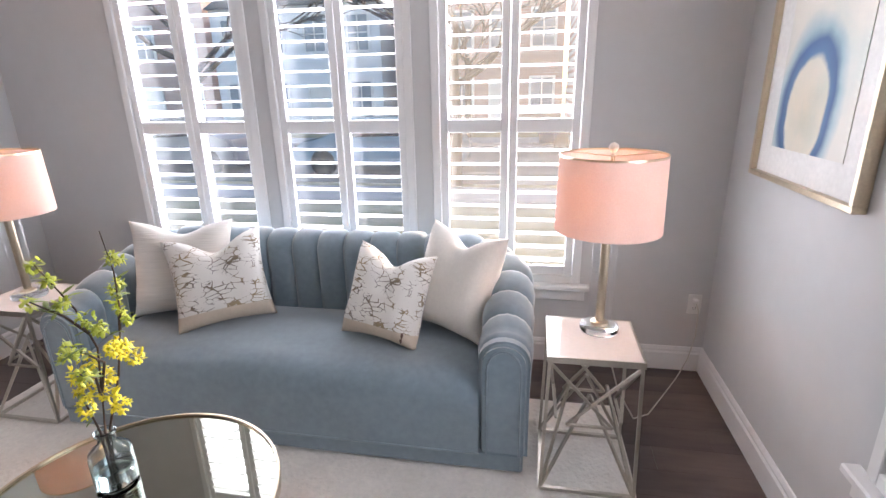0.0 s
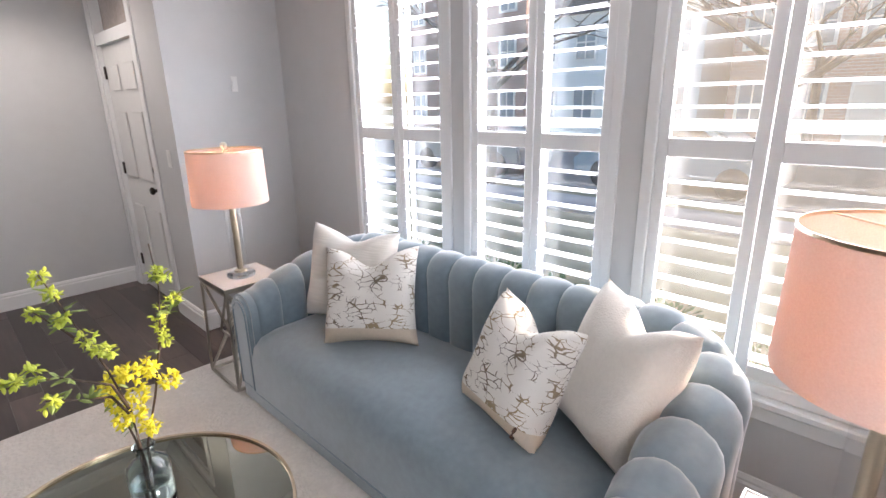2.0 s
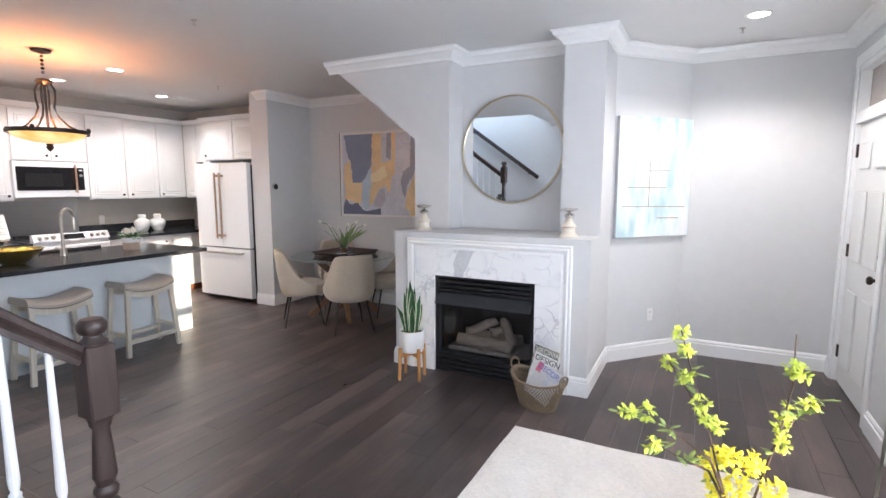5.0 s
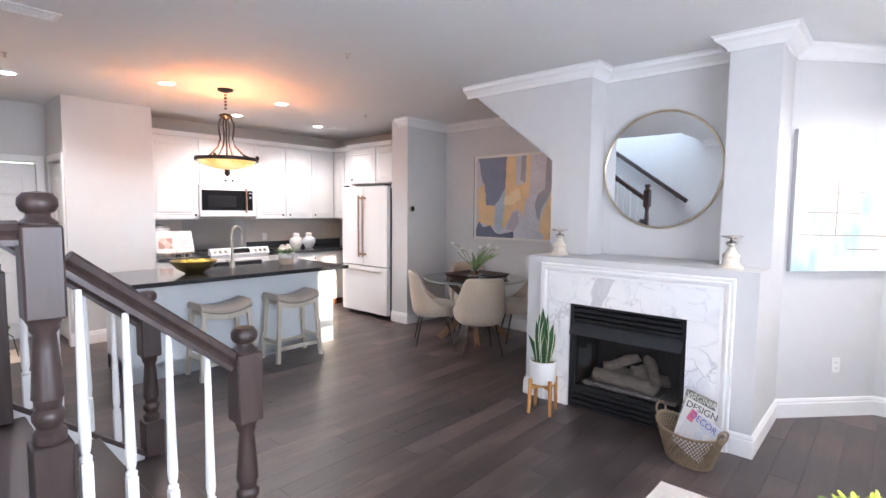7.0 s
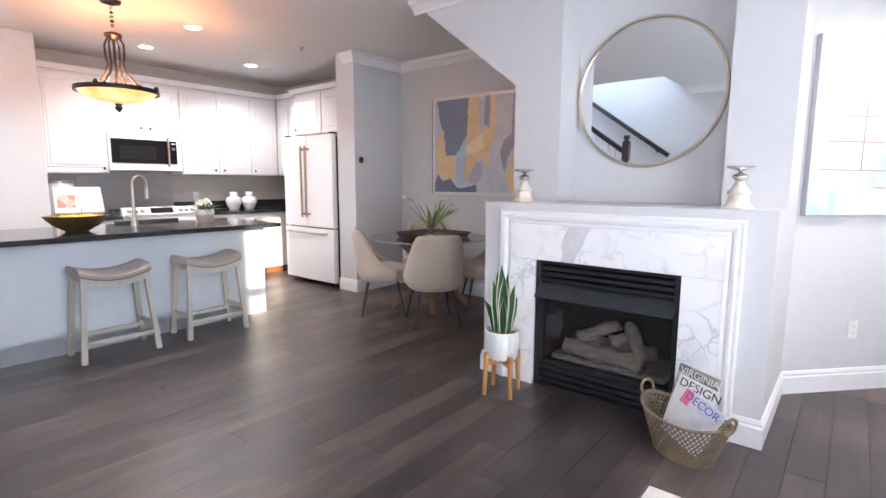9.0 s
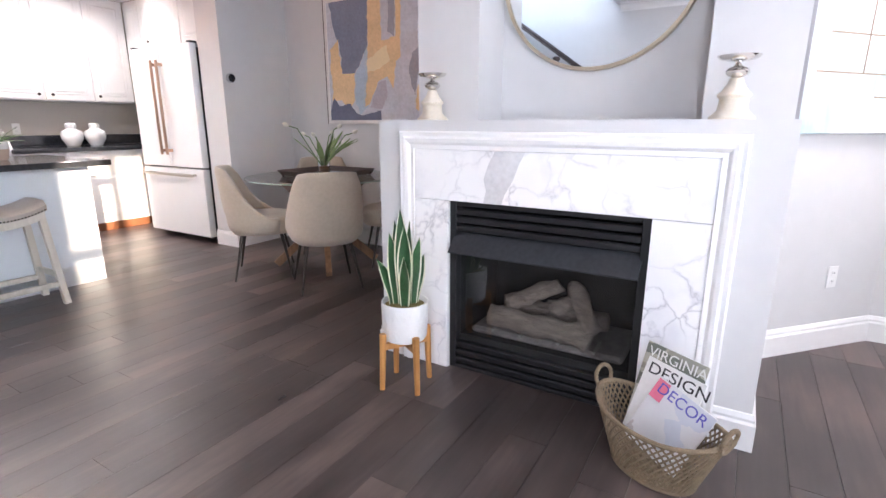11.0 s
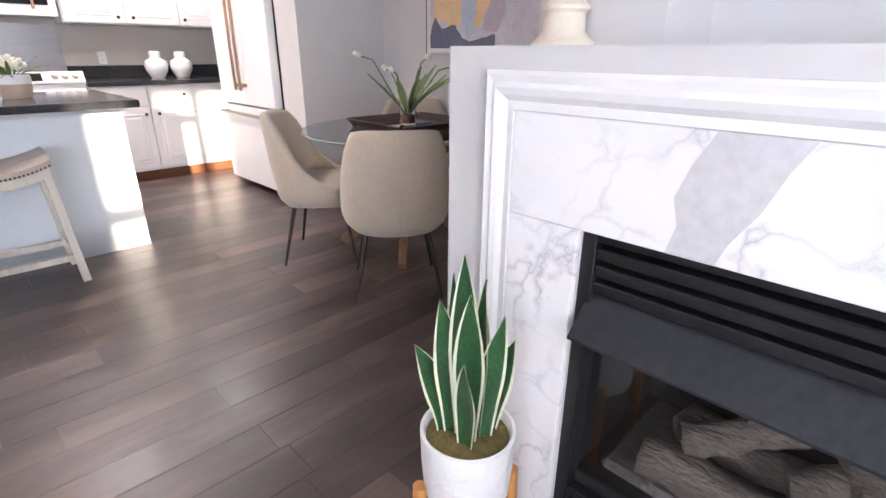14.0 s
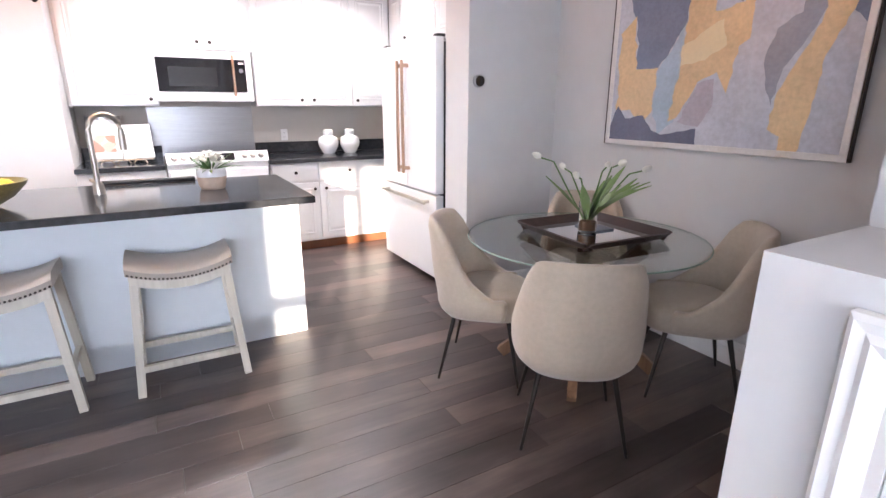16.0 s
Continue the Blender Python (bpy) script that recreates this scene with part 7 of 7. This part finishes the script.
def dining_chair(m):
    """A scooped upholstered chair facing local +x, on slim metal legs."""
    c = thing("dining_chair", "beige upholstered dining chair with slim dark legs", "chair", m, "dining chairs")
    bm = bmesh.new()
    NU, NV = 33, 14

    def power(v, e):
        return math.copysign(abs(v) ** e, v)

    def ease(v):
        v = min(1.0, max(0.0, v))
        return v * v * (3 - 2 * v)
    inner, outer = [], []
    for i in range(NU):
        u = -1 + 2 * i / (NU - 1)
        a = u * math.radians(118)
        top = 0.85 - 0.375 * ease((abs(a) - radians(52)) / radians(52)) - 0.02 * (a / radians(60)) ** 4 * (abs(a) < radians(60))
        low = 0.335 + 0.02 * abs(u)
        ri, ro = [], []
        for j in range(NV):
            v = j / (NV - 1)
            z = low + (top - low) * v
            f = 0.84 + 0.16 * math.sin(min(1.0, (z - low) / 0.10) * math.pi / 2)
            f *= 1 - 0.11 * ease((z - 0.5) / 0.36)
            lean = -0.085 * max(0.0, z - 0.46) / 0.4
            th = 0.024 if 0 < j < NV - 1 else 0.012
            for ring, s in ((ro, th), (ri, -th)):
                ring.append(bm.verts.new((-(0.225 * f + s) * power(math.cos(a), 0.72) + lean, (0.245 * f + s) * power(math.sin(a), 0.72), z)))
        inner.append(ri), outer.append(ro)
    front, back = inner, outer
    for g in (front, back):
        for i in range(NU - 1):
            for j in range(NV - 1):
                bm.faces.new((g[i][j], g[i + 1][j], g[i + 1][j + 1], g[i][j + 1]))
    for i in range(NU - 1):
        bm.faces.new((front[i][-1], front[i + 1][-1], back[i + 1][-1], back[i][-1]))
        bm.faces.new((front[i][0], front[i + 1][0], back[i + 1][0], back[i][0]))
    for i in (0, NU - 1):
        for j in range(NV - 1):
            bm.faces.new((front[i][j], front[i][j + 1], back[i][j + 1], back[i][j]))
    part("backrest", bm, CHAIRF, c, "curved upholstered back", smooth="all")
    bm = bmesh.new()
    prev = None
    for k in range(13):
        t = k / 12
        ring = []
        for q in range(28):
            a = 2 * math.pi * q / 28
            ca, sa = math.cos(a), math.sin(a)
            ex = math.copysign(abs(ca) ** 0.7, ca) * 0.235
            ey = math.copysign(abs(sa) ** 0.7, sa) * 0.225
            f = 1 - 0.16 * (2 * t - 1) ** 4 - (0.10 if t == 0 else 0)
            zz = 0.335 + 0.14 * t + (0.012 * (1 - (ex / 0.24) ** 2) if t > 0.6 else 0)
            ring.append(bm.verts.new((0.025 + ex * f, ey * f, zz)))
        if prev:
            for q in range(28):
                bm.faces.new((prev[q], prev[(q + 1) % 28], ring[(q + 1) % 28], ring[q]))
        else:
            bm.faces.new(ring)
        prev = ring
    bm.faces.new(prev)
    part("seat", bm, CHAIRF, c, "padded upholstered seat", smooth=True)
    for sx in (-1, 1):
        for sy in (-1, 1):
            part("leg", tube([(sx * 0.14, sy * 0.15, 0.345), (sx * 0.21, sy * 0.215, 0.0)], 0.013, 10, r1=0.007), mat("gunmetal_leg", (0.05, 0.045, 0.04), 0.35, metal=0.8) if "gunmetal_leg" not in bpy.data.materials else bpy.data.materials["gunmetal_leg"], c, "slim dark metal leg", smooth=True)
    return c


first = None
for cx, cy, way in ((-3.90, -2.29, 234), (-3.88, -2.935, 137), (-4.69, -2.27, -44), (-4.72, -3.08, 46)):
    m_ = pose(cx, cy, 0, 0, 0, way)
    if first is None:
        first = dining_chair(m_)
    else:
        copy_thing(first, m_)


# ---- outside the windows ----
GRASS = mat("winter_lawn", (0.36, 0.325, 0.20), 0.95, var=0.35, scale=0.6)
ASPHALT = mat("asphalt", (0.22, 0.22, 0.22), 0.9, var=0.15, scale=1.5)
CONC = mat("pale_concrete", (0.45, 0.44, 0.42), 0.9, var=0.1, scale=1.5)
SIDING = mat("pale_siding", (0.80, 0.81, 0.82), 0.7, var=0.05, scale=1)
ROOF = mat("grey_shingle", (0.10, 0.10, 0.11), 0.9, var=0.2, scale=3)


def brick_mat():
    m, n, l, p = node_mat("red_brick")
    tc = n.new("ShaderNodeTexCoord")
    mp = n.new("ShaderNodeMapping")
    mp.inputs["Rotation"].default_value = (radians(90), 0, 0)
    b = n.new("ShaderNodeTexBrick")
    b.inputs["Color1"].default_value, b.inputs["Color2"].default_value, b.inputs["Mortar"].default_value = (0.46, 0.27, 0.22, 1), (0.52, 0.32, 0.26, 1), (0.60, 0.56, 0.53, 1)
    b.inputs["Scale"].default_value = 2.2
    l.new(tc.outputs["Object"], mp.inputs["Vector"]), l.new(mp.outputs[0], b.inputs["Vector"]), l.new(b.outputs["Color"], p.inputs["Base Color"])
    p.inputs["Roughness"].default_value = 0.9
    return m


BRICK = brick_mat()
HGLASS = mat("far_window_glass", (0.26, 0.30, 0.35), 0.1, var=0.3, scale=1.2)
GZ = -0.45
bm = bmesh.new()
bmesh.ops.create_grid(bm, x_segments=2, y_segments=2, size=400, matrix=Matrix.Translation((0, 404, GZ)))
structure("ground", bm, GRASS, "brown winter lawn outside the windows", "ground")
structure("pavement", box(-60, 60, 9.0, 10.4, GZ + 0.004, GZ + 0.05), CONC, "pale concrete pavement along the street", "pavement")
structure("road", box(-60, 60, 11.2, 18.5, GZ + 0.004, GZ + 0.012), ASPHALT, "grey asphalt street", "road")
structure("kerb", box(-60, 60, 11.0, 11.2, GZ + 0.004, GZ + 0.12), CONC, "concrete kerb", "kerb")
structure("pavement", box(-60, 60, 18.5, 20.5, GZ + 0.004, GZ + 0.12), CONC, "far concrete pavement", "pavement")


def house(m, w, d, storeys, wallm, label, cols):
    h = thing("house", label, "house", m)
    H2 = 2.9 * storeys
    part("wall", box(0, w, 0, d, 0, H2), wallm, h)
    part("roof", prism([(-0.1, H2), (w + 0.1, H2), (w / 2, H2 + w * 0.28)], -0.3, d + 0.3, "y"), ROOF, h)
    for s in range(storeys):
        for k in range(cols):
            x, z = w * (k + 0.5) / cols, 0.9 + 2.9 * s
            if s == 0 and k == cols // 2:
                dr = part("door", box(x - 0.48, x + 0.48, -0.06, 0.02, 0.15, 2.25), DOORW, h)
                part("door_frame", box(x - 0.6, x - 0.49, -0.09, 0.02, 0.1, 2.4, x + 0.49, x + 0.6, -0.09, 0.02, 0.1, 2.4, x - 0.49, x + 0.49, -0.09, 0.02, 2.26, 2.4), WHITE, h)
                continue
            wd = part("window", box(x - 0.5, x + 0.5, -0.02, 0.03, z, z + 1.5), HGLASS, h)
            part("window_frame", box(x - 0.6, x - 0.48, -0.06, 0.03, z - 0.1, z + 1.6, x + 0.48, x + 0.6, -0.06, 0.03, z - 0.1, z + 1.6, x - 0.48, x + 0.48, -0.06, 0.03, z - 0.1, z, x - 0.48, x + 0.48, -0.06, 0.03, z + 1.5, z + 1.6, x - 0.03, x + 0.03, -0.04, 0.03, z, z + 1.5, x - 0.48, x + 0.48, -0.04, 0.03, z + 0.72, z + 0.78), WHITE, wd)
    return h


house(pose(-15.5, 24, GZ), 8.5, 8, 2, SIDING, "pale two-storey house across the street", 4)
house(pose(-6.2, 25, GZ), 7.5, 8, 3, BRICK, "red brick townhouse across the street", 4)
house(pose(2.2, 24.5, GZ), 6.5, 8, 2, SIDING, "pale house with white trim across the street", 3)
house(pose(-26, 25, GZ), 9.5, 8, 3, BRICK, "red brick townhouse farther along the street", 4)
house(pose(19, 25, GZ), 9, 8, 3, BRICK, "red brick townhouse beyond the pale house", 4)
# added out of view: keeps the sun off the two left windows
house(pose(1.2, 12.6, GZ), 3.1, 7, 3, BRICK, "unseen tall brick townhouse added to shade two windows", 2)
# also added and unseen, blocks the sun from window_4
house(pose(4.0, -6, GZ), 7.0, 13.6, 2, BRICK, "unseen brick townhouse added to shade the side window", 3)


def car(m, colour, label):
    c = thing("parked_car", label, "car", m, "parked cars")
    out = [(-2.1, 0.30), (-2.15, 0.62), (-1.9, 0.82), (-1.15, 0.92), (-0.55, 1.38), (0.75, 1.42), (1.45, 0.98), (2.0, 0.88), (2.12, 0.6), (2.1, 0.30)]
    bm = prism(out, -0.82, 0.82, "y")
    bmesh.ops.bevel(bm, geom=[e for e in bm.edges if abs(e.verts[0].co.y - e.verts[1].co.y) < 0.01], offset=0.07, segments=2, affect="EDGES")
    part("body", bm, colour, c, smooth=True)
    for sy in (-1, 1):
        part("side_window", prism([(-1.0, 0.93), (-0.5, 1.32), (0.7, 1.35), (1.25, 0.98)], sy * 0.822, sy * 0.83, "y"), DGLASS, c)
        for x in (-1.35, 1.35):
            w = lathe([(0, 0), (0.2, 0), (0.32, 0.02), (0.32, 0.18), (0.2, 0.2), (0, 0.2)], 20)
            w.transform(pose(x, sy * 0.84 - (0.1 if sy > 0 else -0.1) + 0.1, 0.32, 90))
            part("wheel", w, BLACK, c, smooth=True)
    return c


car(pose(-3.6, 12.6, GZ + 0.012), mat("pale_blue_car", (0.30, 0.42, 0.50), 0.25, coat=0.6), "pale blue parked car at the kerb")
car(pose(-9.4, 12.6, GZ + 0.012), mat("silver_car", (0.45, 0.46, 0.48), 0.3, metal=0.4, coat=0.5), "silver parked car at the kerb")
car(pose(2.4, 17.3, GZ + 0.012), mat("dark_blue_car", (0.05, 0.08, 0.15), 0.25, coat=0.6), "dark blue parked car on the far side")


def bare_tree(m, h, seed, label):
    t = thing("tree", label, "tree", m, "street trees")
    rg = random.Random(seed)
    trunk, crown = bmesh.new(), bmesh.new()
    tube([(0, 0, 0), (0.05, 0.02, h * 0.2), (0.0, 0.08, h * 0.42)], 0.17, 9, trunk, 0.11)

    def grow(p, d, L, r, depth):
        q = p + d * L
        mid = p.lerp(q, 0.5) + Vector((rg.uniform(-1, 1), rg.uniform(-1, 1), rg.uniform(-0.4, 0.6))) * L * 0.08
        tube([p, mid, q], r, 5 if depth < 3 else 4, crown if depth > 1 else trunk, r * 0.6)
        if depth < 5:
            for _ in range(3 if depth < 4 else 2):
                nd = (d + Vector((rg.uniform(-1, 1), rg.uniform(-1, 1), rg.uniform(-0.35, 0.75))) * 0.75).normalized()
                grow(q, nd, L * rg.uniform(0.62, 0.82), r * 0.6, depth + 1)
    for k in range(4):
        a = 1.6 * k + rg.uniform(-0.4, 0.4)
        grow(Vector((0, 0.08, h * (0.34 + 0.03 * k))), Vector((math.cos(a), math.sin(a), 0.75)).normalized(), h * 0.22, 0.075, 1)
    part("trunk", trunk, TWIG, t)
    part("crown", crown, TWIG, t, "bare winter branches")
    return t


bare_tree(pose(-1.5, 10.6, GZ), 6.0, 2, "bare winter street tree by the pavement")
bare_tree(pose(-7.4, 10.7, GZ), 6.5, 5, "bare winter street tree with fine branches")
bare_tree(pose(-2.6, 21.0, GZ), 7.5, 8, "bare winter tree across the street")
for k in range(7):
    sh = thing("shrub", "low evergreen shrub below the windows outside", "shrub", pose(-3.2 + 0.8 * k, 4.3 + 0.2 * (k % 2), GZ), "foundation shrubs")
    rg = random.Random(40 + k)
    bm = bmesh.new()
    for _ in range(420):
        d = Vector((rg.gauss(0, 1), rg.gauss(0, 1), abs(rg.gauss(0, 1)))).normalized()
        r = 0.42 * rg.uniform(0.7, 1.08)
        leaf_into(bm, (d.x * r, d.y * r, 0.08 + d.z * r * 1.1), d + Vector((rg.uniform(-0.6, 0.6), rg.uniform(-0.6, 0.6), 0.2)), 0.07, 0.035)
    part("foliage", bm, LEAF, sh)
    part("stem", tube([(0, 0, 0), (0, 0, 0.3)], 0.03, 6), TWIG, sh)

# ---- wooden floor, plank by plank ----
floor = structure("floor", box(-5.25, 1.315, -6.65, 3.06, -0.12, -0.012), FLOOR_BASE, "dark espresso hardwood plank floor", "floor")
PW = 0.152
shared, rest = {}, bmesh.new()
rg = random.Random(17)
rows = int((2.91 + 6.65) / PW) + 1
near, far = [], []
for r in range(rows):
    y0 = -6.62 + PW * r
    x = -5.22 - rg.uniform(0, 1.2)
    while x < 1.2:
        L = rg.choice((0.9, 1.2, 1.5, 1.8))
        x0, x1 = max(x, -5.22), min(x + L, 1.28)
        x += L
        if x1 - x0 < 0.05:
            continue
        whole = x1 - x0 > L - 1e-6
        inside = -3.9 < (x0 + x1) / 2 < 0.2 and -5.7 < y0 < 0.1 or (-4.8 < (x0 + x1) / 2 < -2.4 and y0 > -0.2)
        (near if inside and whole and len(near) < 300 else far).append((x0, x1, y0, L))


def plank_bm(L, bm=None, at=(0, 0)):
    bm = bm or bmesh.new()
    g, b = 0.0003, 0.0009
    lo = [(-L / 2 + g, -PW / 2 + g), (L / 2 - g, -PW / 2 + g), (L / 2 - g, PW / 2 - g), (-L / 2 + g, PW / 2 - g)]
    hi = [(-L / 2 + g + b, -PW / 2 + g + b), (L / 2 - g - b, -PW / 2 + g + b), (L / 2 - g - b, PW / 2 - g - b), (-L / 2 + g + b, PW / 2 - g - b)]
    A = [bm.verts.new((at[0] + p[0], at[1] + p[1], -0.011)) for p in lo]
    B = [bm.verts.new((at[0] + p[0], at[1] + p[1], -0.002)) for p in lo]
    C2 = [bm.verts.new((at[0] + p[0], at[1] + p[1], 0.0)) for p in hi]
    for P, Q in ((A, B), (B, C2)):
        for k in range(4):
            bm.faces.new((P[k], P[(k + 1) % 4], Q[(k + 1) % 4], Q[k]))
    bm.faces.new(C2)
    return bm


for x0, x1, y0, L in near:
    m_ = pose((x0 + x1) / 2, y0 + PW / 2, 0)
    if L not in shared:
        shared[L] = part("plank", plank_bm(L), PLANK, floor, m=m_)
    else:
        share("plank", shared[L], floor, m_)
for x0, x1, y0, L in far:
    plank_bm(x1 - x0, rest, ((x0 + x1) / 2, y0 + PW / 2))
tagged(part("planks", rest, PLANK, floor), kind="stuff")
